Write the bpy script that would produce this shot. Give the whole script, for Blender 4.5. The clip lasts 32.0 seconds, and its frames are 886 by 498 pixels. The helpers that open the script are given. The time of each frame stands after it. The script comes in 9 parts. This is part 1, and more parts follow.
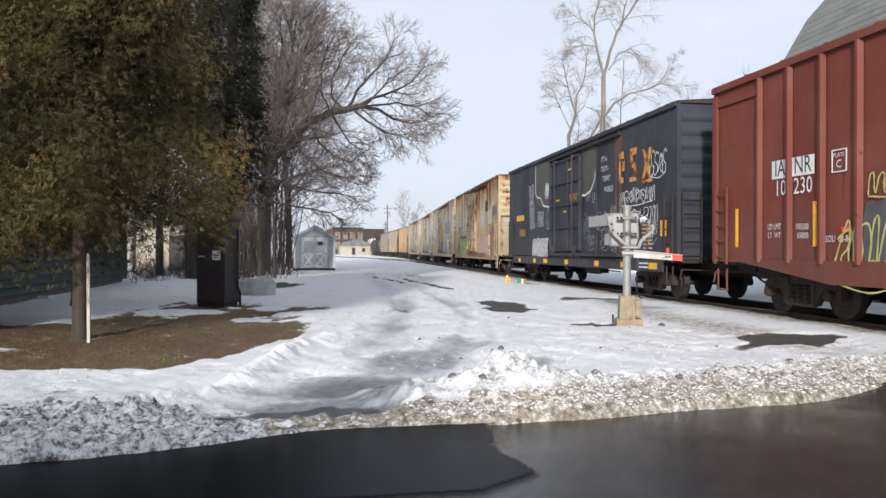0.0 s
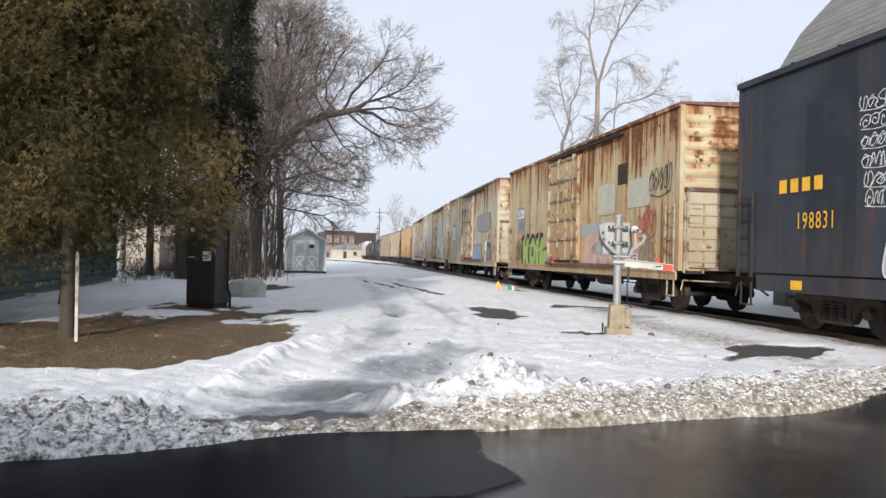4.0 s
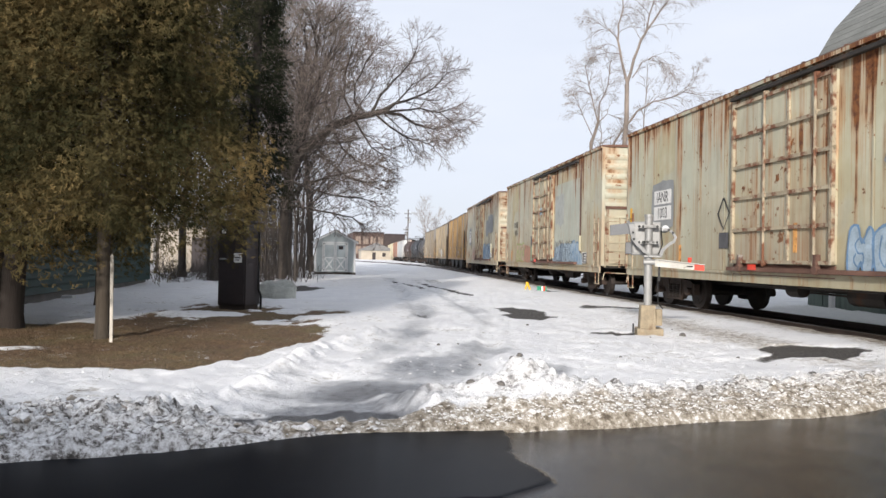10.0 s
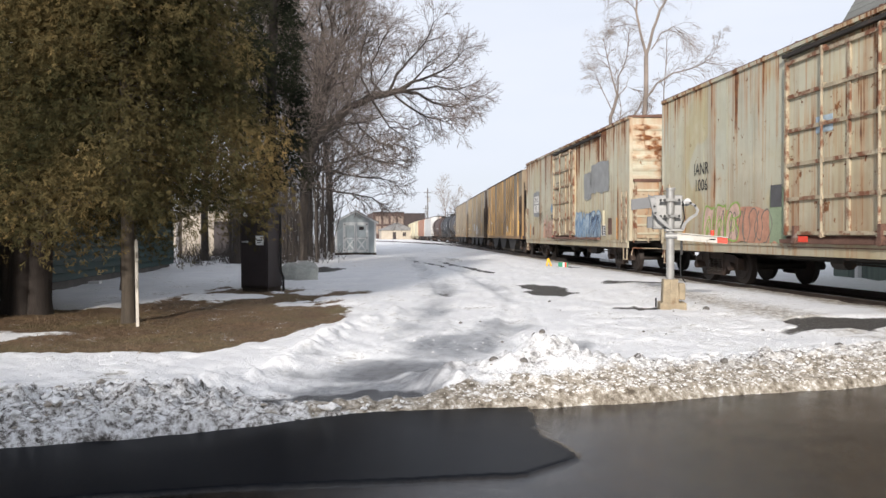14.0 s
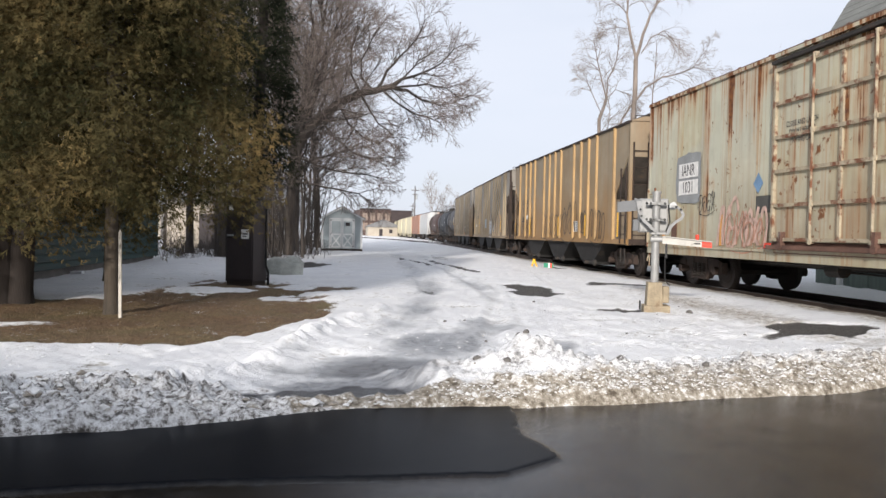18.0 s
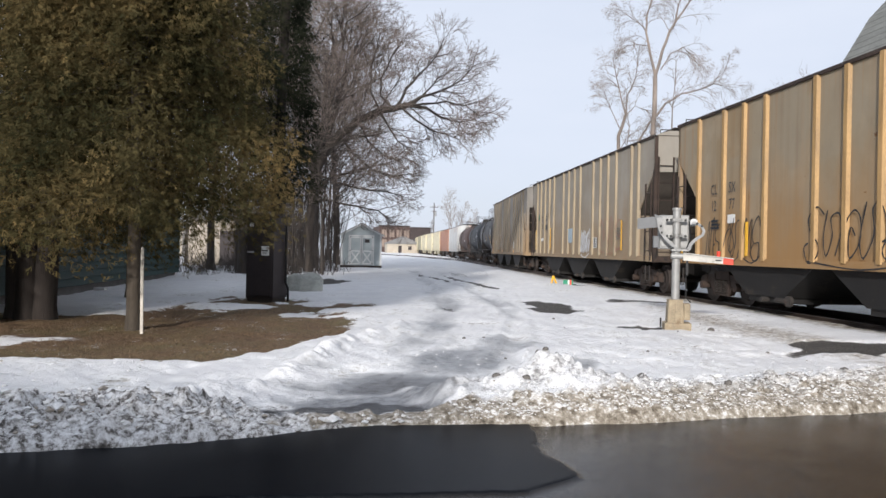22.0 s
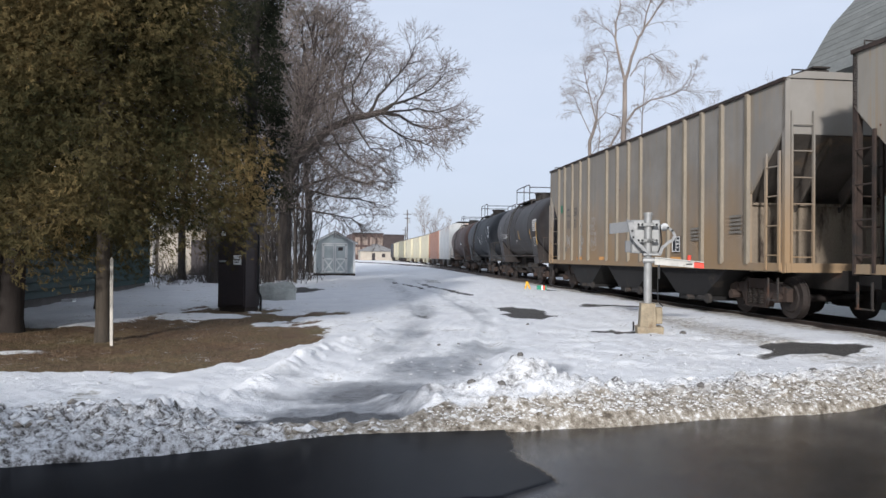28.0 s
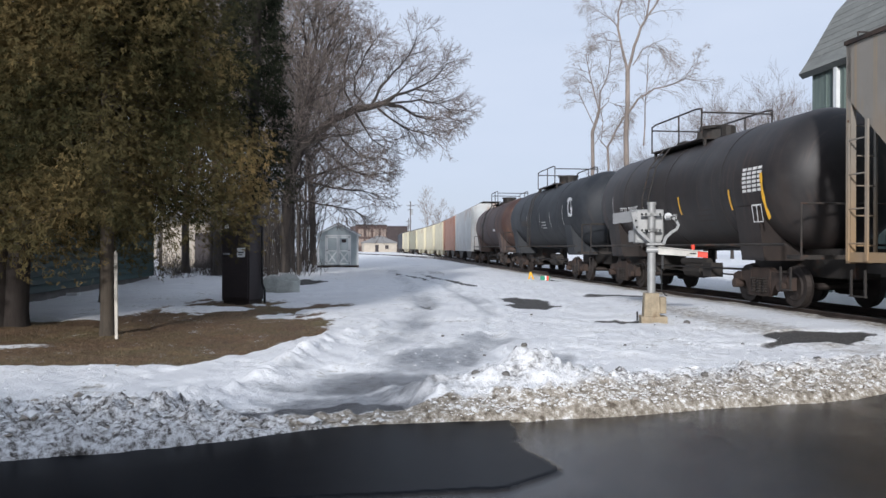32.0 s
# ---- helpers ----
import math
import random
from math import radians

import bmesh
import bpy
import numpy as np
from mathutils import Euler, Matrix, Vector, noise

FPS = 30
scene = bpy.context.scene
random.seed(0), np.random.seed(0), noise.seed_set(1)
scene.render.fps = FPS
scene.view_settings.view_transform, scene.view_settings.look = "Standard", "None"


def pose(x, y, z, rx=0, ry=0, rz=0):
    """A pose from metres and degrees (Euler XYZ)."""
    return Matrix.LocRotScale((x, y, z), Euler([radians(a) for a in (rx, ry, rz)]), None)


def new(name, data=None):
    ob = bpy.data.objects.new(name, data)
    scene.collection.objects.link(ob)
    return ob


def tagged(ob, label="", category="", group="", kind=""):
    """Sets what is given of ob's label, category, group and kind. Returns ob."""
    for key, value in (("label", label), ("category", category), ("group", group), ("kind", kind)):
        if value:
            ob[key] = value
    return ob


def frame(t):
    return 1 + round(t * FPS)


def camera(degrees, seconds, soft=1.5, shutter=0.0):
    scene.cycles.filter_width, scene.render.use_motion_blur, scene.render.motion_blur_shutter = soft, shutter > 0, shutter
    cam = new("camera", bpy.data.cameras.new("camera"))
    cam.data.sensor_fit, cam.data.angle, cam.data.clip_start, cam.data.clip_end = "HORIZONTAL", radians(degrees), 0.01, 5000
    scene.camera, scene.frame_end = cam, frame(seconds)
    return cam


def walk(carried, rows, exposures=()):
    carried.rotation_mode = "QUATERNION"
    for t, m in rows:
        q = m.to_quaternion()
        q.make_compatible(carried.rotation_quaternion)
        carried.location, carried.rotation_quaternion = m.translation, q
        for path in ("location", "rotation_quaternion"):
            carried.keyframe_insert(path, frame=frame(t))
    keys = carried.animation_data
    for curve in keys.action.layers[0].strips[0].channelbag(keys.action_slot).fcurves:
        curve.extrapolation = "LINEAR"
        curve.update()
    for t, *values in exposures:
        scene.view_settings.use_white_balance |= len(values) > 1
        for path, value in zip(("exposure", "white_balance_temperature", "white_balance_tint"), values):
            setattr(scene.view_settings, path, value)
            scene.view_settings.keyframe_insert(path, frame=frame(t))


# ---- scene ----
cam = camera(60.0, 32.0)
walk(cam, [
    (0.0, pose(0, 0, 1.5, 90.15, -0.20, 0.00)),
    (0.5, pose(0, 0, 1.5, 90.19, -0.62, -0.43)),
    (1.0, pose(0, 0, 1.5, 90.22, -0.82, -0.62)),
    (1.5, pose(0, 0, 1.5, 90.16, -0.93, -0.68)),
    (2.0, pose(0, 0, 1.5, 90.14, -1.11, -0.76)),
    (2.5, pose(0, 0, 1.5, 90.21, -1.19, -0.75)),
    (4.5, pose(0, 0, 1.5, 90.61, -1.49, -0.49)),
    (5.0, pose(0, 0, 1.5, 90.61, -1.39, -0.07)),
    (5.5, pose(0, 0, 1.5, 90.64, -1.08, 0.20)),
    (6.0, pose(0, 0, 1.5, 90.75, -0.84, 0.13)),
    (6.5, pose(0, 0, 1.5, 90.83, -0.95, -0.11)),
    (7.0, pose(0, 0, 1.5, 91.03, -0.99, -0.01)),
    (7.5, pose(0, 0, 1.5, 91.28, -1.00, 0.44)),
    (8.0, pose(0, 0, 1.5, 91.32, -1.06, 0.71)),
    (8.5, pose(0, 0, 1.5, 91.23, -0.97, 1.05)),
    (9.0, pose(0, 0, 1.5, 91.06, -0.97, 1.34)),
    (9.5, pose(0, 0, 1.5, 90.87, -0.97, 1.53)),
    (10.0, pose(0, 0, 1.5, 90.57, -1.09, 1.50)),
    (10.5, pose(0, 0, 1.5, 90.42, -1.40, 1.15)),
    (11.0, pose(0, 0, 1.5, 90.24, -1.36, 1.16)),
    (11.5, pose(0, 0, 1.5, 90.14, -1.06, 1.35)),
    (12.0, pose(0, 0, 1.5, 90.13, -0.84, 1.61)),
    (12.5, pose(0, 0, 1.5, 89.72, -0.81, 1.42)),
    (13.0, pose(0, 0, 1.5, 89.12, -0.21, 3.00)),
    (13.5, pose(0, 0, 1.5, 88.79, 0.01, 3.51)),
    (14.0, pose(0, 0, 1.5, 88.95, 0.15, 3.02)),
    (14.5, pose(0, 0, 1.5, 89.56, 1.39, 1.93)),
    (16.5, pose(0, 0, 1.5, 88.37, -0.77, 1.30)),
    (17.0, pose(0, 0, 1.5, 88.96, -0.74, 2.09)),
    (17.5, pose(0, 0, 1.5, 89.08, -1.03, 2.30)),
    (18.0, pose(0, 0, 1.5, 88.82, -1.19, 2.01)),
    (18.5, pose(0, 0, 1.5, 88.49, -1.29, 1.68)),
    (19.0, pose(0, 0, 1.5, 88.68, -1.35, 2.06)),
    (19.5, pose(0, 0, 1.5, 89.02, -1.37, 2.53)),
    (20.0, pose(0, 0, 1.5, 89.57, -1.38, 3.05)),
    (20.5, pose(0, 0, 1.5, 89.74, -1.28, 3.55)),
    (21.0, pose(0, 0, 1.5, 89.94, -1.16, 3.69)),
    (21.5, pose(0, 0, 1.5, 90.08, -1.26, 3.69)),
    (22.0, pose(0, 0, 1.5, 90.04, -1.19, 3.43)),
    (22.5, pose(0, 0, 1.5, 90.02, -1.01, 3.12)),
    (23.0, pose(0, 0, 1.5, 90.18, -0.96, 2.78)),
    (23.5, pose(0, 0, 1.5, 90.37, -0.93, 2.86)),
    (24.0, pose(0, 0, 1.5, 90.54, -1.03, 2.88)),
    (24.5, pose(0, 0, 1.5, 90.55, -1.12, 2.44)),
    (25.0, pose(0, 0, 1.5, 90.51, -1.06, 1.98)),
    (25.5, pose(0, 0, 1.5, 90.60, -1.04, 1.69)),
    (27.5, pose(0, 0, 1.5, 90.66, -0.61, 1.74)),
    (28.0, pose(0, 0, 1.5, 90.58, -0.53, 1.47)),
    (28.5, pose(0, 0, 1.5, 89.67, -0.37, 1.53)),
    (29.0, pose(0, 0, 1.5, 89.52, -0.31, 1.43)),
    (29.5, pose(0, 0, 1.5, 89.54, -0.53, 1.54)),
    (30.0, pose(0, 0, 1.5, 89.50, -0.66, 1.62)),
    (30.5, pose(0, 0, 1.5, 89.49, -0.63, 1.55)),
    (31.0, pose(0, 0, 1.5, 89.58, -0.36, 1.47)),
    (31.5, pose(0, 0, 1.5, 89.70, -0.16, 1.66)),
    (32.0, pose(0, 0, 1.5, 89.92, -0.12, 1.72)),
], [
    (0.0, 0.12, 5970, 11),
    (14.0, 0.20, 6190, 12),
    (20.0, 0.11, 6060, 12),
    (25.0, 0.0, 5840, 11),
    (32.0, -0.11, 5660, 11),
])

# ---- daylight: low hazy sun behind the camera's left shoulder, thin cloud ----
SUN_EL, SUN_AZ = radians(19.5), radians(192)  # azimuth clockwise from +y
world = bpy.data.worlds.new("sky")
scene.world = world
world.use_nodes = True
wn, wl = world.node_tree.nodes, world.node_tree.links
wn.clear()
sky = wn.new("ShaderNodeTexSky")
sky.sky_type, sky.sun_disc = "NISHITA", False
sky.sun_elevation, sky.sun_rotation = SUN_EL, SUN_AZ
sky.air_density, sky.dust_density, sky.ozone_density = 1.0, 2.0, 1.0
veil_noise = wn.new("ShaderNodeTexNoise")
veil_noise.inputs["Scale"].default_value, veil_noise.inputs["Detail"].default_value = 2.2, 5
veil_map = wn.new("ShaderNodeMapping")
veil_map.inputs["Scale"].default_value = (1, 1, 3.5)
veil_co = wn.new("ShaderNodeTexCoord")
wl.new(veil_co.outputs["Generated"], veil_map.inputs["Vector"])
wl.new(veil_map.outputs["Vector"], veil_noise.inputs["Vector"])
veil_ramp = wn.new("ShaderNodeMapRange")
veil_ramp.inputs["From Min"].default_value, veil_ramp.inputs["From Max"].default_value = 0.35, 0.7
veil_ramp.inputs["To Min"].default_value, veil_ramp.inputs["To Max"].default_value = 0.84, 1.0
wl.new(veil_noise.outputs["Fac"], veil_ramp.inputs["Value"])
veil = wn.new("ShaderNodeMix")
veil.data_type = "RGBA"
veil.inputs[7].default_value = (7.9, 8.15, 8.6, 1)
# the haze thins out towards the zenith
veil_sep = wn.new("ShaderNodeSeparateXYZ")
wl.new(veil_co.outputs["Generated"], veil_sep.inputs[0])
veil_fall = wn.new("ShaderNodeMapRange")
veil_fall.interpolation_type = "SMOOTHSTEP"
for key, val in (("From Min", 0.35), ("From Max", 0.95), ("To Min", 1.0), ("To Max", 0.72)):
    veil_fall.inputs[key].default_value = val
wl.new(veil_sep.outputs["Z"], veil_fall.inputs["Value"])
veil_amount = wn.new("ShaderNodeMath")
veil_amount.operation = "MULTIPLY"
wl.new(veil_ramp.outputs["Result"], veil_amount.inputs[0])
wl.new(veil_fall.outputs["Result"], veil_amount.inputs[1])
wl.new(veil_amount.outputs[0], veil.inputs[0])
wl.new(sky.outputs["Color"], veil.inputs[6])
back = wn.new("ShaderNodeBackground")
back.inputs["Strength"].default_value = 0.0985
wout = wn.new("ShaderNodeOutputWorld")
wl.new(veil.outputs[2], back.inputs["Color"])
wl.new(back.outputs["Background"], wout.inputs["Surface"])
sun = new("sun", bpy.data.lights.new("sun", "SUN"))
sun.data.energy, sun.data.angle, sun.data.color = 4.2, radians(3.0), (1.0, 0.91, 0.79)
sun.rotation_euler = (radians(90) - SUN_EL, 0, -SUN_AZ + math.pi)
scene.view_settings.exposure = 0.0

# ---- helpers and materials ----


def mat(name, base, rough=0.7, metal=0.0, vary=0.12, scale=3.0, fine=40.0, bump=0.15, spots=None, spot_amount=0.0, spot_scale=2.0, stretch=(1, 1, 1), island=0.0, spec=0.5, space="Object"):
    """A surface with two scales of variation, fine relief and, where given, stains of a second colour."""
    m = bpy.data.materials.new(name)
    m.use_nodes = True
    n, l = m.node_tree.nodes, m.node_tree.links
    b = n["Principled BSDF"]
    co = n.new("ShaderNodeTexCoord")
    mp = n.new("ShaderNodeMapping")
    mp.inputs["Scale"].default_value = stretch
    l.new(co.outputs[space], mp.inputs["Vector"])
    big, small = n.new("ShaderNodeTexNoise"), n.new("ShaderNodeTexNoise")
    for t, s in ((big, scale), (small, fine)):
        t.inputs["Scale"].default_value, t.inputs["Detail"].default_value = s, 5
        l.new(mp.outputs["Vector"], t.inputs["Vector"])
    mix = n.new("ShaderNodeMix")
    mix.data_type, mix.blend_type = "RGBA", "MIX"
    lo = [max(0, c * (1 - 1.6 * vary)) for c in base]
    hi = [min(1, c * (1 + 1.2 * vary)) for c in base]
    mix.inputs[6].default_value, mix.inputs[7].default_value = (*lo, 1), (*hi, 1)
    add = n.new("ShaderNodeMath")
    add.operation = "MULTIPLY_ADD"
    add.inputs[1].default_value = 0.35
    l.new(small.outputs["Fac"], add.inputs[0])
    half = n.new("ShaderNodeMath")
    half.operation = "MULTIPLY"
    half.inputs[1].default_value = 0.65
    l.new(big.outputs["Fac"], half.inputs[0])
    l.new(half.outputs[0], add.inputs[2])
    rng = n.new("ShaderNodeMapRange")
    rng.inputs["From Min"].default_value, rng.inputs["From Max"].default_value = 0.3, 0.7
    l.new(add.outputs[0], rng.inputs["Value"])
    l.new(rng.outputs["Result"], mix.inputs[0])
    col = mix.outputs[2]
    if spots:
        st = n.new("ShaderNodeTexNoise")
        st.inputs["Scale"].default_value, st.inputs["Detail"].default_value = spot_scale, 8
        st.inputs["Roughness"].default_value = 0.65
        l.new(mp.outputs["Vector"], st.inputs["Vector"])
        sr = n.new("ShaderNodeMapRange")
        sr.inputs["From Min"].default_value, sr.inputs["From Max"].default_value = 0.62 - spot_amount, 0.70 - spot_amount * 0.8
        l.new(st.outputs["Fac"], sr.inputs["Value"])
        sm = n.new("ShaderNodeMix")
        sm.data_type = "RGBA"
        sm.inputs[7].default_value = (*spots, 1)
        l.new(sr.outputs["Result"], sm.inputs[0])
        l.new(col, sm.inputs[6])
        col = sm.outputs[2]
    if island:
        g = n.new("ShaderNodeNewGeometry")
        hv = n.new("ShaderNodeHueSaturation")
        iv = n.new("ShaderNodeMapRange")
        iv.inputs["To Min"].default_value, iv.inputs["To Max"].default_value = 1 - island, 1 + island
        l.new(g.outputs["Random Per Island"], iv.inputs["Value"])
        l.new(iv.outputs["Result"], hv.inputs["Value"])
        l.new(col, hv.inputs["Color"])
        col = hv.outputs["Color"]
    l.new(col, b.inputs["Base Color"])
    rr = n.new("ShaderNodeMapRange")
    rr.inputs["To Min"].default_value, rr.inputs["To Max"].default_value = max(0, rough - 0.12), min(1, rough + 0.12)
    l.new(big.outputs["Fac"], rr.inputs["Value"])
    l.new(rr.outputs["Result"], b.inputs["Roughness"])
    b.inputs["Metallic"].default_value = metal
    b.inputs["Specular IOR Level"].default_value = spec
    if bump:
        bp = n.new("ShaderNodeBump")
        bp.inputs["Strength"].default_value, bp.inputs["Distance"].default_value = bump, 0.02
        l.new(small.outputs["Fac"], bp.inputs["Height"])
        l.new(bp.outputs["Normal"], b.inputs["Normal"])
    return m


def thing(name, label, category, m=None, group="", kind=""):
    ob = new(name)
    if m is not None:
        ob.matrix_world = m
    return tagged(ob, label, category, group, kind)


def part(name, bm, material, parent, label="", m=None, smooth=False):
    """Links a bmesh as ONE mesh object under a thing or a part."""
    me = bpy.data.meshes.new(name)
    bm.to_mesh(me)
    bm.free()
    me.materials.append(material)
    if smooth:
        me.shade_smooth()
    ob = new(name, me)
    ob.parent = parent
    if m is not None:
        ob.matrix_basis = m
    if label:
        ob["label"] = label
    return ob


def share(name, ob, parent, m):
    """Another part on the same mesh."""
    o = new(name, ob.data)
    o.parent = parent
    o.matrix_basis = m
    return o


def bm_box(bm, x0, x1, y0, y1, z0, z1, m=None):
    vs = [bm.verts.new(Vector(c) if m is None else m @ Vector(c)) for c in
          ((x0, y0, z0), (x1, y0, z0), (x1, y1, z0), (x0, y1, z0), (x0, y0, z1), (x1, y0, z1), (x1, y1, z1), (x0, y1, z1))]
    for f in ((3, 2, 1, 0), (4, 5, 6, 7), (0, 1, 5, 4), (1, 2, 6, 5), (2, 3, 7, 6), (3, 0, 4, 7)):
        bm.faces.new([vs[i] for i in f])
    return vs


def boxes(*bs, bevel=0.0):
    bm = bmesh.new()
    for b in bs:
        bm_box(bm, *b)
    if bevel:
        bmesh.ops.bevel(bm, geom=list(bm.edges), offset=bevel, segments=1, affect="EDGES", clamp_overlap=True)
    return bm


def bm_tube(bm, a, b, r0, r1=None, sides=8, cap=True):
    a, b = Vector(a), Vector(b)
    r1 = r0 if r1 is None else r1
    d = (b - a).normalized()
    u = d.orthogonal().normalized()
    w = d.cross(u)
    rings = []
    for p, r in ((a, r0), (b, r1)):
        rings.append([bm.verts.new(p + r * (math.cos(k * math.tau / sides) * u + math.sin(k * math.tau / sides) * w)) for k in range(sides)])
    for k in range(sides):
        bm.faces.new((rings[0][k], rings[0][(k + 1) % sides], rings[1][(k + 1) % sides], rings[1][k]))
    if cap:
        bm.faces.new(rings[0][::-1])
        bm.faces.new(rings[1])


def tubes(*ts, sides=8):
    bm = bmesh.new()
    for a, b, r in ts:
        bm_tube(bm, a, b, r, sides=sides)
    return bm


def bm_prism(bm, outline, axis, a, b):
    """A flat outline of (u, v) points drawn out along an axis from a to b: x takes (y, z), y takes (x, z), z takes (x, y)."""
    def at(u, v, w):
        return {"x": (w, u, v), "y": (u, w, v), "z": (u, v, w)}[axis]
    lo = [bm.verts.new(at(u, v, a)) for u, v in outline]
    hi = [bm.verts.new(at(u, v, b)) for u, v in outline]
    n = len(outline)
    for k in range(n):
        bm.faces.new((lo[k], lo[(k + 1) % n], hi[(k + 1) % n], hi[k]))
    bm.faces.new(lo[::-1])
    bm.faces.new(hi)
    bmesh.ops.recalc_face_normals(bm, faces=list(bm.faces))


def prism(outline, axis, a, b):
    bm = bmesh.new()
    bm_prism(bm, outline, axis, a, b)
    return bm


def lerp_tab(x, xs, ys):
    return float(np.interp(x, xs, ys))

# ---- the line of the track, in metres along it; heading in degrees to the left of +y ----
HEAD_S = [5, 18, 32, 50, 80, 95, 120, 140, 170, 220, 340]
HEAD_D = [10.1, 9.39, 8.16, 5.77, 5.4, 6.5, 8.0, 9.3, 9.0, 7.2, 6.8]
LINE_S = np.linspace(-60, 420, 2401)
_h = np.radians(np.interp(LINE_S, HEAD_S, HEAD_D))
_mid = (_h[1:] + _h[:-1]) / 2
LINE_X = np.concatenate([[0], np.cumsum(-np.sin(_mid)) * 0.2])
LINE_Y = np.concatenate([[0], np.cumsum(np.cos(_mid)) * 0.2])
LINE_X += 8.588 * math.cos(radians(9)) - np.interp(0, LINE_S, LINE_X)
LINE_Y += 8.588 * math.sin(radians(9)) - np.interp(0, LINE_S, LINE_Y)
HALF = 1.55   # from a car's side to the middle of the track
RAIL_Z = 0.30


def track(s, off=HALF):
    """The point s metres along the line, off metres to the right of the cars' near side, and the heading in radians."""
    h = float(np.interp(s, LINE_S, _h))
    return (float(np.interp(s, LINE_S, LINE_X)) + off * math.cos(h), float(np.interp(s, LINE_S, LINE_Y)) + off * math.sin(h), h)


RUN_T = np.linspace(0, 33, 331)
_v = np.interp(RUN_T, [0, 5, 10, 15, 20, 25, 32], [4.84, 4.99, 4.70, 4.67, 4.79, 4.63, 4.53])
RUN_S = np.concatenate([[0], np.cumsum((_v[1:] + _v[:-1]) / 2 * 0.1)])


def run(t):
    """How far the train has come by t seconds."""
    return float(np.interp(t, RUN_T, RUN_S))


def car_pose(mid, bogie, t):
    """A car's pose when its middle is at mid at the start: its trucks stand on the line."""
    s = mid - run(t)
    ax, ay, _ = track(s - bogie)
    bx, by, _ = track(s + bogie)
    return pose((ax + bx) / 2, (ay + by) / 2, RAIL_Z, 0, 0, math.degrees(math.atan2(-(bx - ax), by - ay)))


# ---- ground: one sheet of snow to the horizon ----
def lattice(ix, iy, seed):
    h = (ix.astype(np.int64) * 374761393 + iy.astype(np.int64) * 668265263 + seed * 974711) & 0x7FFFFFFF
    h = ((h ^ (h >> 13)) * 1274126177) & 0x7FFFFFFF
    return ((h ^ (h >> 16)) & 0xFFFF) / 32767.5 - 1.0


def vnoise(x, y, seed=0):
    """Smooth noise from -1 to 1 over arrays."""
    ix, iy = np.floor(x), np.floor(y)
    fx, fy = x - ix, y - iy
    fx, fy = fx * fx * (3 - 2 * fx), fy * fy * (3 - 2 * fy)
    a, b = lattice(ix, iy, seed), lattice(ix + 1, iy, seed)
    c, d = lattice(ix, iy + 1, seed), lattice(ix + 1, iy + 1, seed)
    return (a + (b - a) * fx) * (1 - fy) + (c + (d - c) * fx) * fy


def fbm(x, y, f, octaves=4, seed=0):
    v, amp = 0.0, 0.5
    for k in range(octaves):
        v = v + amp * vnoise(x * f + 17.3 * k, y * f - 9.1 * k, seed + k)
        f *= 2.13
        amp *= 0.5
    return v


def smooth(v, a, b):
    k = np.clip((v - a) / (b - a), 0, 1)
    return k * k * (3 - 2 * k)


def edge_dist(x, y):
    """Metres from the road's edge into the snow; the edge wavers a little."""
    along = x * 0.944 + y * 0.33 - 2.12
    return (y - 6.43 - 0.348 * x) * 0.944 + 0.10 * fbm(along, along * 0, 1.3, 4, 40) - 0.25 * np.exp(-((along + 0.9) / 0.8) ** 2) + 0.09 * smooth(-along, 1.6, 3.0)


def oval(x, y, cx, cy, rx, ry, turn, f, seed, soft=0.25):
    """1 inside a ragged oval, 0 outside."""
    c, s = math.cos(turn), math.sin(turn)
    u, v = ((x - cx) * c + (y - cy) * s) / rx, (-(x - cx) * s + (y - cy) * c) / ry
    r = np.hypot(u, v) + 0.9 * fbm(x, y, f, 3, seed)
    return 1 - smooth(r, 1 - soft, 1 + soft)


def needle_bed(x, y):
    """The strip of bare ground under the conifers."""
    top = 13.6 + 0.05 * (x + 6) + np.where(x > -5.6, 0.9 * smooth(x, -5.4, -4.2), 0)
    low = np.interp(x, [-14, -5.2, -4.2, -3.3, -2.93, -2.6, -2.5, -2.18], [8.6, 9.0, 8.94, 9.28, 9.87, 10.93, 11.98, 13.3])
    n = fbm(x, y, 0.9, 4, 31)
    a = smooth(y - low + n * 0.35, -0.12, 0.18)
    b = smooth(top - y + n * 1.6, -0.5, 0.6)
    c = smooth(-2.3 - x + n * 0.9, -0.4, 0.4)
    d = smooth(x + 6.6 - 0.5 * (y - 9.2) + n * 0.8, -0.6, 0.3)
    bed = np.minimum(np.minimum(a, b), np.minimum(c, np.maximum(d, smooth(y, 10.2, 11.2))))
    # melted streaks of leaf litter above the bed
    far = smooth(y, 12.8, 13.8) * (1 - smooth(y + 0.5 * (x + 4), 17.6, 19.6)) * smooth(x, -7.2, -6.2) * (1 - smooth(x + 0.15 * (16 - y), -3.1, -2.4))
    far = far * smooth(fbm(x * 0.8, y * 0.42, 1.6, 5, 35) - 0.9 * np.exp(-((y - 16.2) / 0.45) ** 2 - ((x + 5.2) / 0.9) ** 2), -0.26, 0.06)
    return np.maximum(bed, 0.95 * far)


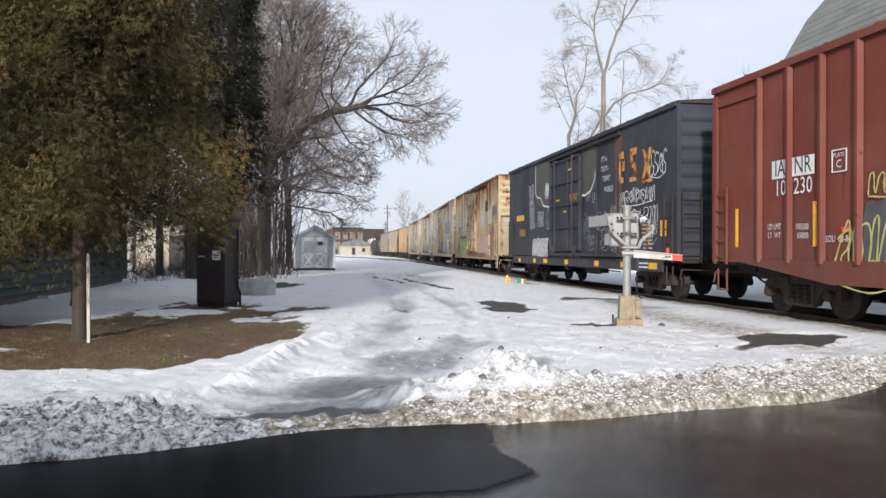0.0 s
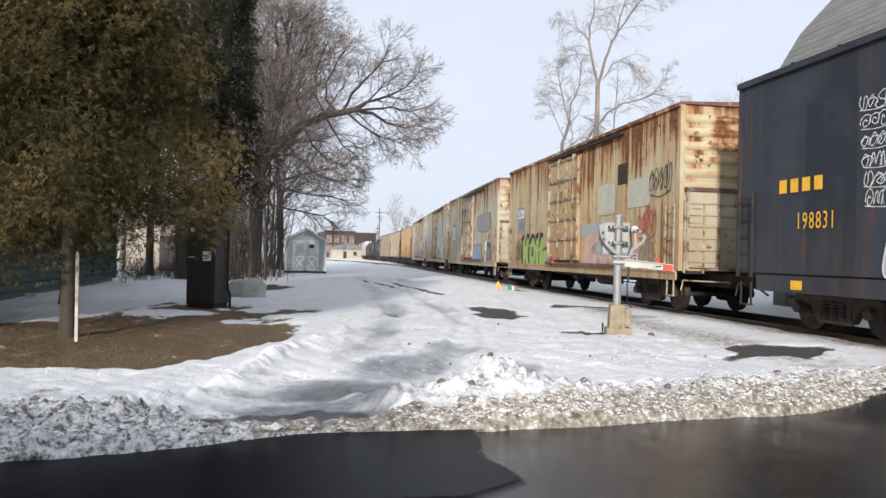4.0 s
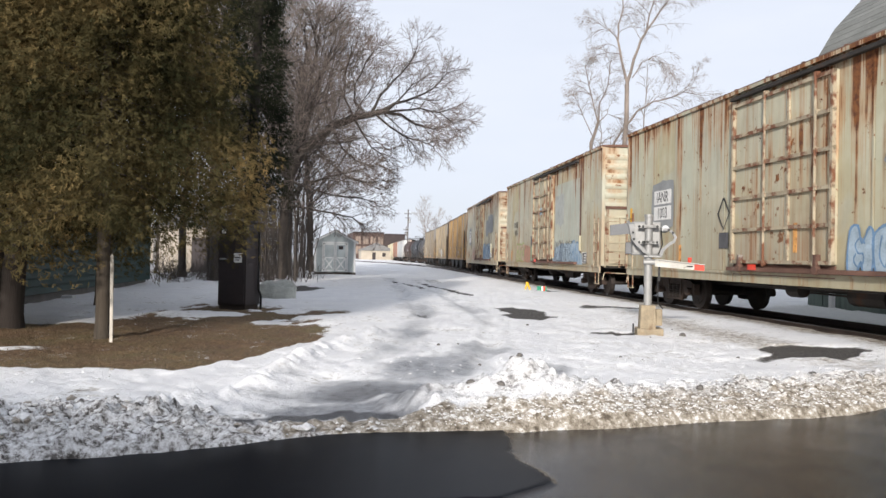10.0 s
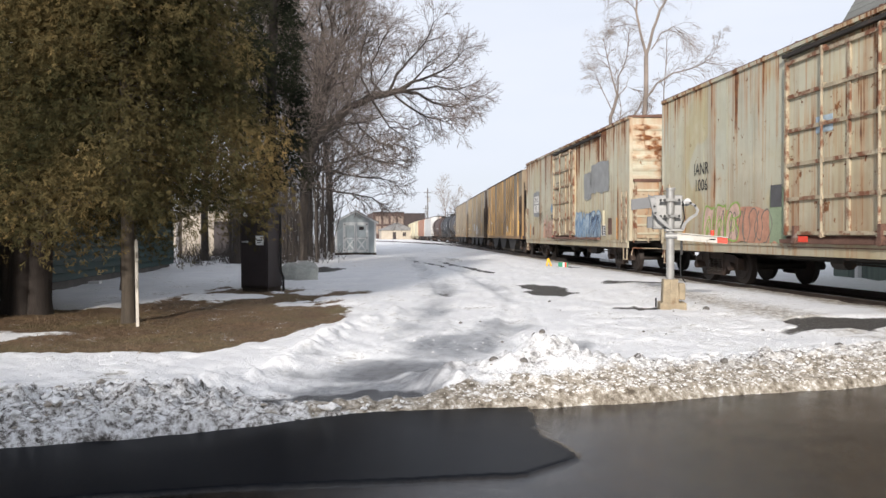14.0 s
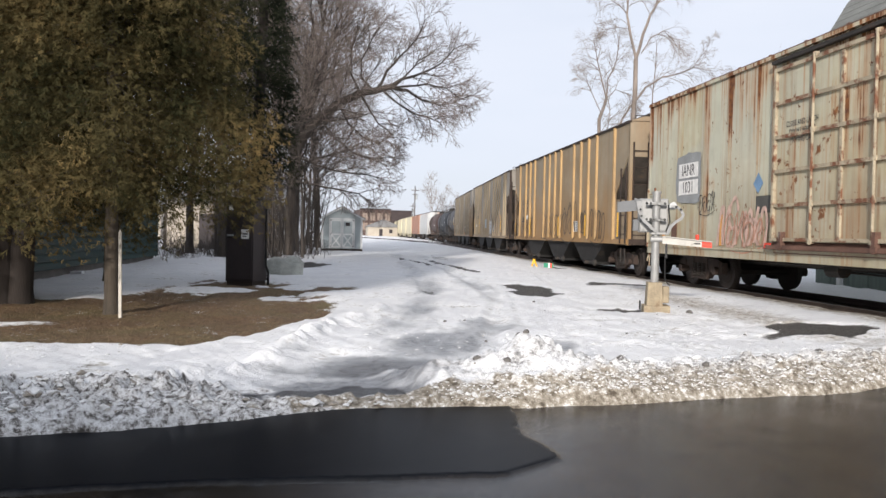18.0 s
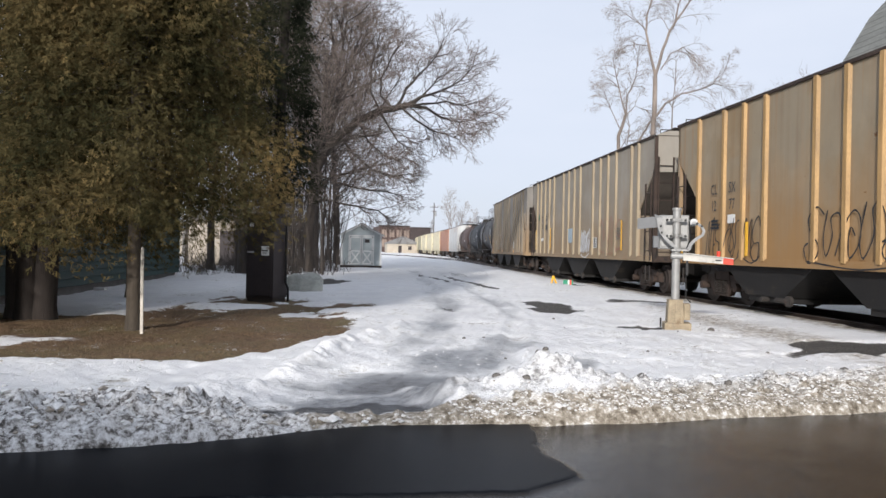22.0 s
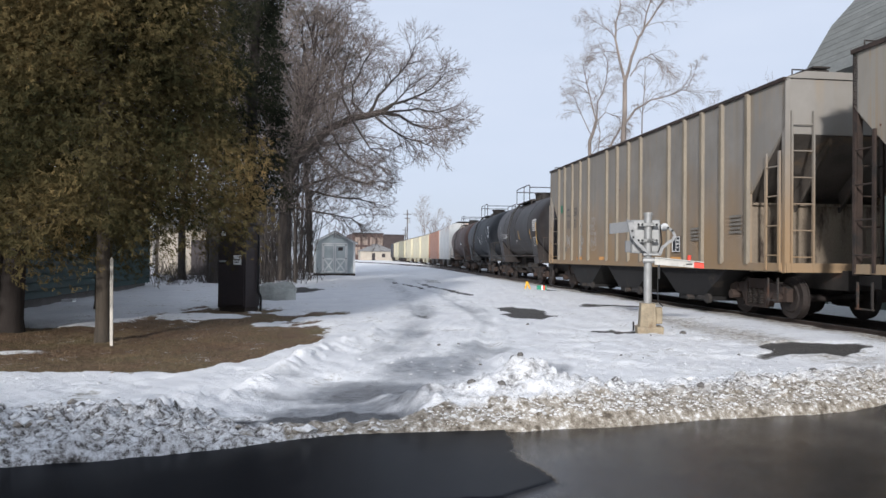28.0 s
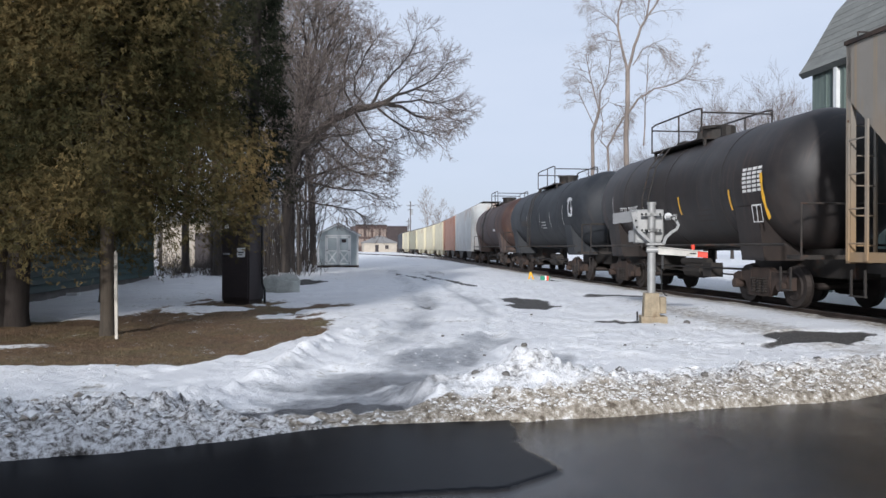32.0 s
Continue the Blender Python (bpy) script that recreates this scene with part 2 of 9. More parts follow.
def ground_at(x, y):
    """Height, and how much soil, slush, bank dirt and ballast shows, for arrays of places."""
    e = edge_dist(x, y)
    along = x * 0.944 + y * 0.33 - 2.12
    back = -e - 8.5
    z = 0.02 + 0.10 * smooth(e, 0.2, 5) + 0.07 * smooth(e, 5, 12) + 0.16 * smooth(y, 16, 45)
    gap = smooth(along, -2.6, -1.5) * (1 - smooth(along, -0.5, 0.0))
    rough = vnoise(x * 6, y * 6, 3) * 0.5 + vnoise(x * 13, y * 13, 4) * 0.4 + vnoise(x * 27, y * 27, 5) * 0.25
    lump = np.clip(vnoise(x * 9, y * 9, 6) * 1.6, 0, 1)
    clod = 0.13 * (np.clip(1 - np.abs(vnoise(x * 4.6, y * 4.6, 7)) * 1.7, 0, 1) ** 1.5 - 0.45) + 0.07 * (0.5 - np.abs(vnoise(x * 10, y * 10, 11)))
    wide = np.where(along > -0.2, 0.62, 0.80)
    bank = np.exp(-((e - 0.78) / wide) ** 2) * (1 - 0.85 * gap)
    front = np.exp(-((e - 0.22) / 0.16) ** 2) * 0.7
    z += bank * (0.19 + 0.07 * vnoise(x * 0.9, y * 0.9, 2)) + np.maximum(bank ** 0.7, 0.6 * front) * (rough * 0.055 + lump * 0.05 + np.where(along < -0.6, clod, 0.12 * clod))
    z += front * 0.05
    pile = np.exp(-((np.abs(x - 0.60) / 0.40) ** 1.7 + (np.abs(y - 7.75) / 0.5) ** 1.7))
    tail = np.exp(-(((x - 1.15) / 0.45) ** 2 + ((y - 7.35) / 0.5) ** 2))
    z += 0.26 * pile + 0.06 * tail + (pile + tail * 0.6) * (rough * 0.022 + lump * 0.012)
    # ridges that the plough left beside the drive
    rx = np.interp(y, [7.0, 8.1, 9.4, 10.6, 12.1, 14.0, 17.0], [-2.8, -2.2, -2.12, -2.05, -1.8, -1.38, -0.9])
    ridge = np.exp(-((x - rx) / 0.2) ** 2) * smooth(y, 6.8, 7.6) * (1 - smooth(y, 13.2, 15.0))
    ridge = ridge * (0.75 + 0.5 * vnoise(x * 2.5, y * 2.5, 21))
    fx = np.interp(y, [7.0, 7.42, 7.91, 8.3], [-2.95, -2.59, -2.35, -2.25])
    furrow = np.exp(-((x - fx + 0.14) / 0.09) ** 2) * smooth(y, 6.9, 7.2) * (1 - smooth(y, 7.9, 8.3))
    z += ridge * (0.13 + 0.075 * rough + 0.045 * lump) - 0.085 * furrow
    k = np.clip(np.searchsorted(LINE_Y, y), 0, len(LINE_Y) - 1)
    hk = _h[k]
    side = (x - LINE_X[k]) * np.cos(hk) + (y - LINE_Y[k]) * np.sin(hk) - HALF
    reach_side = np.where(side < 0, smooth(-side + 0.10 * fbm(x, y, 2.0, 3, 16), 0.70, 0.92), smooth(side, 0.85, 1.45))
    bed = (1 - reach_side) * (y < 400) * (y > -60)
    bed = np.where(e < -0.6, 0, bed)
    soft = 0.05 * fbm(x, y, 0.8, 4, 8) + 0.02 * fbm(x, y, 4.0, 3, 9) + 0.014 * fbm(x, y, 9.0, 2, 10)
    tracks = np.clip(vnoise(x * 3.2, y * 3.2, 12), 0, 1) * 0.03
    z += (soft - tracks) * smooth(e, 0.8, 3) * (1 - 0.7 * bed)
    shoulder = np.exp(-((side + 2.9) / 0.7) ** 2) * (y > 10) * (y < 60)
    z += shoulder * (0.05 + 0.05 * fbm(x, y, 1.3, 3, 14))
    z = z * (1 - bed) + (RAIL_Z - 0.185 + 0.015 * fbm(x, y, 6, 3, 15)) * bed
    berm = smooth(-side, 0.74, 0.95) * (1 - smooth(-side, 1.5, 2.9)) * (y < 120) * smooth(e, 0.5, 1.5)
    z += (RAIL_Z - 0.045 + 0.05 * fbm(x, y, 1.1, 4, 17) - z) * berm * 0.9
    z -= 0.05 * gap * smooth(e, 0.3, 0.8) * (1 - smooth(e, 1.4, 3.0))
    hole = np.maximum(oval(x, y, 5.5, 12.0, 1.15, 0.55, 0.25, 1.6, 77), oval(x, y, 1.5, 19.0, 0.64, 2.1, 0.1, 0.9, 52))
    hole = np.maximum(hole, 0.85 * oval(x, y, -0.75, 30.0, 0.24, 5.4, 0.255, 1.1, 61))
    hole = np.maximum(hole, 0.75 * oval(x, y, -2.4, 33.0, 0.2, 4.5, 0.3, 1.3, 62))
    hole = np.maximum(hole, 0.8 * oval(x, y, -0.95, 17.6, 0.16, 0.8, 0.2, 2.2, 63))
    hole = np.maximum(hole, 0.8 * oval(x, y, 2.9, 14.7, 0.55, 0.28, 0.0, 2.0, 58))
    hole = np.maximum(hole, 0.72 * oval(x, y, 3.9, 20.8, 0.8, 0.7, 0.2, 1.1, 59))
    hole = np.maximum(hole, 0.55 * oval(x, y, -1.6, 38, 0.35, 3.0, 0.15, 0.7, 60))
    hole = np.maximum(hole, 0.95 * oval(x, y, -6.0, 28.5, 0.8, 2.0, 0.1, 0.9, 64))
    z -= 0.05 * hole
    soil = needle_bed(x, y)
    soil = np.maximum(soil, np.maximum(0.5 * oval(x, y, -6.0, 28.5, 0.8, 2.0, 0.1, 0.9, 64), 0.9 * oval(x, y, 3.12, 14.5, 0.42, 0.22, 0.0, 2.5, 65)))
    z -= 0.03 * soil
    # packed, wet wheel lanes of the drive, and puddles of slush in it
    lane = np.interp(y, [6, 8, 11, 16, 24, 45], [-1.0, -0.8, -0.1, 0.1, -0.9, -3.8])
    ruts = 0.0
    for c_ in (0.5, -0.8):
        away = x - lane - c_ + 0.12 * fbm(x * 0, y, 0.5, 2, 95)
        ruts = ruts + 0.028 * np.exp(-((np.abs(away) - 0.24) / 0.09) ** 2) - 0.04 * np.exp(-(away / 0.15) ** 2)
    z += ruts * smooth(y, 8.6, 10.5) * (1 - smooth(y, 30, 42)) * (0.7 + 0.6 * vnoise(x * 1.5, y * 1.5, 96))
    slush = np.exp(-((x - lane - 0.5) / 0.4) ** 2) + np.exp(-((x - lane + 0.8) / 0.5) ** 2)
    slush = slush * smooth(y, 9.0, 11.0) * (0.55 - 0.25 * smooth(y, 12, 26)) * (1 - smooth(y, 40, 60))
    slush = np.clip(slush * (0.75 + 1.8 * fbm(x * 1.3, y * 0.5, 0.6, 4, 90)), 0, 1)
    wets = ((-0.95, 8.35, 0.9, 0.6, 0.25, 1.0), (-0.45, 9.7, 0.55, 1.1, -0.25, 0.7), (0.25, 11.4, 0.4, 1.3, -0.25, 0.6), (0.0, 9.6, 0.24, 1.4, -0.06, 0.65), (1.18, 9.2, 0.22, 1.3, -0.12, 0.75), (-1.2, 7.45, 0.9, 0.4, 0.1, 0.75), (-2.0, 9.0, 0.5, 0.18, 0.5, 0.4))
    for k_, (cx, cy, rx_, ry_, turn, amount) in enumerate(wets):
        slush = np.maximum(slush, amount * oval(x, y, cx, cy, rx_, ry_, turn, 1.3, 92 + k_, 0.6))
    puddle = oval(x, y, -1.2, 6.93, 0.74, 0.34, 0.15, 2.2, 110, 0.3)
    z = z * (1 - puddle) + 0.02 * puddle
    slush = np.maximum(slush, np.maximum(1.4 * puddle, 1.2 * furrow))
    z -= 0.02 * np.clip(slush, 0, 1)
    reach = np.interp(along, [-6, -3.5, -2, -0.6, 0.3, 1.2, 2, 3.5, 6], [1.7, 1.5, 1.1, 0.5, 0.40, 0.5, 0.75, 0.95, 1.15]) * (1 + 0.45 * fbm(x, y, 1.6, 3, 120))
    dirt = np.interp(along, [-3.0, -1.6, -0.9, 3], [0.52, 0.62, 0.95, 1.05]) * (1 - smooth(e, reach * 0.35, reach * 1.15)) * (0.86 + 0.14 * smooth(e, 0.02, 0.07))
    dirt = dirt * (1 - 0.85 * np.clip(puddle, 0, 1)) * (1 - 0.6 * smooth(pile, 0.3, 0.7))
    earth = oval(x, y, -0.72, 6.53, 0.95, 0.18, 0.33, 2.5, 66)
    dirt = np.clip(dirt + 0.22 * ridge * smooth(rough, -0.2, 0.5), 0, 1)
    dirt = np.maximum(dirt, 0.5 * shoulder * smooth(y, 8, 12) * (1 - smooth(y, 16, 24)))
    dirt = np.maximum(dirt, 0.62 * np.exp(-((side + 1.0) / 0.55) ** 2) * (y > 5) * (y < 90))
    under = np.where(back < 0.3, -0.06, 0.12 * smooth(back, 0.3, 2) + 0.05 * fbm(x, y, 0.5))
    road_k = smooth(e, -0.10, 0.06)
    z = np.where(e < 0.06, under * (1 - road_k) + z * road_k, z)
    on = e > -0.2
    clod_mask = smooth(-along, 0.3, 1.6) * (1 - smooth(e, reach * 0.75, reach * 1.45)) * (1 - np.clip(puddle, 0, 1))
    clod_mask = np.maximum(clod_mask, 0.5 * smooth(along, -0.6, 0.2) * np.exp(-((e - 0.75) / 0.55) ** 2))
    return z, soil * on, slush * on, np.maximum(dirt * (1 - 0.75 * smooth(-along, 0.3, 1.6)), 1.1 * earth) * on, np.maximum(bed, hole) * on, clod_mask * (1 - earth) * on


def attr_tools(m):
    """Short names for wiring a ground material."""
    n, l = m.node_tree.nodes, m.node_tree.links
    co = n.new("ShaderNodeTexCoord")

    def noise_node(scale, detail=6, rough=0.6, stretch=(1, 1, 1)):
        mp = n.new("ShaderNodeMapping")
        mp.inputs["Scale"].default_value = stretch
        l.new(co.outputs["Object"], mp.inputs["Vector"])
        t = n.new("ShaderNodeTexNoise")
        t.inputs["Scale"].default_value, t.inputs["Detail"].default_value, t.inputs["Roughness"].default_value = scale, detail, rough
        l.new(mp.outputs["Vector"], t.inputs["Vector"])
        return t.outputs["Fac"]

    def ramp(fac, *stops):
        r = n.new("ShaderNodeValToRGB")
        while len(r.color_ramp.elements) < len(stops):
            r.color_ramp.elements.new(0.5)
        for el, (p, c) in zip(r.color_ramp.elements, stops):
            el.position, el.color = p, (*c, 1)
        l.new(fac, r.inputs["Fac"])
        return r.outputs["Color"]

    def blend(fac, a, c):
        x = n.new("ShaderNodeMix")
        x.data_type = "RGBA"
        l.new(fac, x.inputs[0])
        l.new(a, x.inputs[6])
        l.new(c, x.inputs[7])
        return x.outputs[2]

    def attr(nm):
        a = n.new("ShaderNodeAttribute")
        a.attribute_name = nm
        return a.outputs["Fac"]

    def mask(base, jitter, lo, hi, to=1.0):
        s = n.new("ShaderNodeMath")
        s.operation = "ADD"
        l.new(base, s.inputs[0])
        l.new(jitter, s.inputs[1])
        r = n.new("ShaderNodeMapRange")
        r.inputs["From Min"].default_value, r.inputs["From Max"].default_value, r.inputs["To Max"].default_value = lo, hi, to
        l.new(s.outputs[0], r.inputs["Value"])
        return r.outputs["Result"]

    return n, l, noise_node, ramp, blend, attr, mask


def snow_ground_material():
    m = bpy.data.materials.new("snow_ground")
    m.use_nodes = True
    n, l, noise_node, ramp, blend, attr, mask = attr_tools(m)
    b = n["Principled BSDF"]
    mid, fine, tiny = noise_node(1.1), noise_node(9), noise_node(55, 3)
    snow = ramp(mid, (0.3, (0.73, 0.73, 0.74)), (0.7, (0.87, 0.87, 0.865)))
    grit = ramp(fine, (0.45, (0.80, 0.80, 0.80)), (0.62, (0.50, 0.48, 0.44)))
    snow = blend(mask(mid, fine, 1.10, 1.32), snow, grit)
    debris = noise_node(26, 4, 0.6)
    snow = blend(mask(debris, mid, 1.25, 1.31, 0.85), snow, ramp(tiny, (0.3, (0.10, 0.08, 0.06)), (0.7, (0.25, 0.21, 0.16))))
    wet = ramp(fine, (0.3, (0.17, 0.175, 0.185)), (0.7, (0.40, 0.41, 0.43)))
    pool = ramp(fine, (0.3, (0.03, 0.031, 0.035)), (0.7, (0.10, 0.10, 0.105)))
    wet = blend(mask(attr('slush'), fine, 1.35, 1.65), wet, pool)
    wet_mask = mask(attr("slush"), noise_node(2.2, 7, 0.65, (1, 0.45, 1)), 0.66, 1.22)
    snow = blend(wet_mask, snow, wet)
    gritty = ramp(noise_node(14, 6, 0.7), (0.34, (0.10, 0.082, 0.062)), (0.46, (0.27, 0.235, 0.185)), (0.56, (0.46, 0.42, 0.36)), (0.64, (0.80, 0.79, 0.77)))
    snow = blend(mask(attr("dirt"), noise_node(5, 6, 0.7), 0.72, 1.12), snow, gritty)
    clods = ramp(noise_node(15, 7, 0.75), (0.37, (0.055, 0.050, 0.045)), (0.44, (0.22, 0.205, 0.19)), (0.50, (0.58, 0.57, 0.56)), (0.60, (0.86, 0.86, 0.86)))
    snow = blend(mask(attr("clod"), noise_node(2.6, 5, 0.7), 0.80, 1.10), snow, clods)
    soil = ramp(noise_node(17, 8, 0.75), (0.3, (0.045, 0.032, 0.020)), (0.46, (0.125, 0.078, 0.046)), (0.60, (0.20, 0.130, 0.078)), (0.76, (0.36, 0.29, 0.20)))
    moss = ramp(noise_node(24, 7, 0.75), (0.3, (0.05, 0.042, 0.018)), (0.5, (0.135, 0.115, 0.052)), (0.72, (0.27, 0.235, 0.13)))
    soil = blend(mask(noise_node(0.7, 6), tiny, 0.94, 1.2, 0.85), soil, moss)
    soil = blend(mask(noise_node(38, 3), noise_node(2.3, 4), 1.22, 1.3, 0.8), soil, snow)
    snow = blend(mask(attr("soil"), fine, 0.85, 1.1), snow, soil)
    stone = ramp(noise_node(30, 3), (0.3, (0.030, 0.028, 0.027)), (0.7, (0.12, 0.112, 0.102)))
    snow = blend(mask(attr("ballast"), noise_node(3.5, 6, 0.7), 0.98, 1.2), snow, stone)
    l.new(snow, b.inputs["Base Color"])
    gloss = n.new("ShaderNodeMapRange")
    gloss.inputs["To Min"].default_value, gloss.inputs["To Max"].default_value = 0.78, 0.30
    l.new(wet_mask, gloss.inputs["Value"])
    l.new(gloss.outputs["Result"], b.inputs["Roughness"])
    b.inputs["Specular IOR Level"].default_value = 0.3
    bp = n.new("ShaderNodeBump")
    bp.inputs["Strength"].default_value, bp.inputs["Distance"].default_value = 0.6, 0.035
    hsum = n.new("ShaderNodeMath")
    l.new(fine, hsum.inputs[0])
    l.new(tiny, hsum.inputs[1])
    l.new(hsum.outputs[0], bp.inputs["Height"])
    l.new(bp.outputs["Normal"], b.inputs["Normal"])
    return m


def spaced(fine0, fine1, step, far, grow):
    a = list(np.arange(fine0, fine1, step))
    for sgn in (1, -1):
        d, p = step, fine1 if sgn > 0 else fine0
        while abs(p) < far:
            d *= grow
            p += sgn * d
            a.append(p)
    return np.array(sorted(a))


def sheet(name, xs, ys, zfun, material, names=()):
    gx, gy = np.meshgrid(xs, ys)
    z, *masks = zfun(gx.ravel(), gy.ravel())
    w, hgt = len(xs), len(ys)
    verts = np.stack([gx.ravel(), gy.ravel(), z], 1)
    i = (np.arange(hgt - 1)[:, None] * w + np.arange(w - 1)[None, :]).ravel()
    faces = np.stack([i, i + 1, i + w + 1, i + w], 1)
    me = bpy.data.meshes.new(name)
    me.from_pydata(verts.tolist(), [], faces.tolist())
    for nm, v in zip(names, masks):
        at = me.attributes.new(nm, "FLOAT", "POINT")
        at.data.foreach_set("value", np.asarray(v, dtype=np.float32))
    me.shade_smooth()
    me.materials.append(material)
    return new(name, me)


tagged(sheet("ground", spaced(-7.0, 8.0, 0.033, 2600, 1.05), spaced(4.8, 12.0, 0.033, 2600, 1.03), ground_at, snow_ground_material(), ("soil", "slush", "dirt", "ballast", "clod")),
       "trodden snow with bare soil, slush and ballast patches", "ground", kind="structure")


# ---- the road: wet asphalt with an older grey half ----
def road_material():
    m = bpy.data.materials.new("wet_asphalt")
    m.use_nodes = True
    n, l, noise_node, ramp, blend, attr, mask = attr_tools(m)
    b = n["Principled BSDF"]
    tiny = noise_node(90, 3)
    dark = ramp(tiny, (0.35, (0.003, 0.0037, 0.0056)), (0.65, (0.008, 0.0094, 0.013)))
    grey = ramp(tiny, (0.35, (0.014, 0.012, 0.0105)), (0.65, (0.030, 0.026, 0.023)))
    stain = noise_node(0.9, 5, 0.6)
    grey = blend(mask(stain, noise_node(6), 0.95, 1.3), grey, dark)
    l.new(blend(attr("old"), dark, grey), b.inputs["Base Color"])
    r = n.new("ShaderNodeMapRange")
    r.inputs["From Min"].default_value, r.inputs["From Max"].default_value = 0.35, 0.65
    r.inputs["To Min"].default_value, r.inputs["To Max"].default_value = 0.07, 0.24
    l.new(noise_node(1.3, 5), r.inputs["Value"])
    dry = n.new("ShaderNodeMix")
    dry.inputs[2].default_value = 0.30
    l.new(attr("old"), dry.inputs[0])
    l.new(r.outputs["Result"], dry.inputs[3])
    l.new(dry.outputs[0], b.inputs["Roughness"])
    shine = n.new("ShaderNodeMapRange")
    shine.inputs["To Min"].default_value, shine.inputs["To Max"].default_value = 0.03, 0.19
    l.new(attr("old"), shine.inputs["Value"])
    l.new(shine.outputs["Result"], b.inputs["Specular IOR Level"])
    bp = n.new("ShaderNodeBump")
    bp.inputs["Strength"].default_value, bp.inputs["Distance"].default_value = 0.22, 0.006
    l.new(noise_node(140, 2), bp.inputs["Height"])
    l.new(bp.outputs["Normal"], b.inputs["Normal"])
    return m


def road_at(x, y):
    along = x * 0.944 + y * 0.33 - 2.12
    z = 0.0 + 0.004 * fbm(x, y, 1.2, 3, 70) + 0.24 * smooth(along, 4.0, 6.2) - 0.02 * smooth(-edge_dist(x, y), 2, 8)
    rag = 0.10 * fbm(x, y, 2.2, 4, 71)
    # the ragged end of the newer black layer
    tip = np.interp(y, [3.0, 4.4, 4.75, 5.15, 5.7, 6.3, 7.0], [-6.5, -1.6, 0.25, 0.62, 0.42, 0.40, 0.36])
    old = smooth(x - tip + rag, -0.012, 0.012)
    z = z + 0.02 * (1 - old)
    return z, old


def road_sheet():
    xs, ys = spaced(-3.2, 4.5, 0.03, 420, 1.14), spaced(4.2, 8.6, 0.03, 420, 1.14)
    gx, gy = np.meshgrid(xs, ys)
    x, y = gx.ravel(), gy.ravel()
    z, old = road_at(x, y)
    e = edge_dist(x, y)
    w = len(xs)
    i = (np.arange(len(ys) - 1)[:, None] * w + np.arange(w - 1)[None, :]).ravel()
    quad = np.stack([i, i + 1, i + w + 1, i + w], 1)
    ok = (e[quad].min(1) < 0.35) & (e[quad].max(1) > -12.5)
    quad = quad[ok]
    used = np.unique(quad)
    at = np.zeros(len(x), dtype=np.int64)
    at[used] = np.arange(len(used))
    me = bpy.data.meshes.new("road")
    me.from_pydata(np.stack([x, y, z], 1)[used].tolist(), [], at[quad].tolist())
    a = me.attributes.new("old", "FLOAT", "POINT")
    a.data.foreach_set("value", np.asarray(old[used], dtype=np.float32))
    me.shade_smooth()
    me.materials.append(road_material())
    return tagged(new("road", me), "wet black asphalt road with a ragged newer layer", "road", kind="structure")


road_sheet()


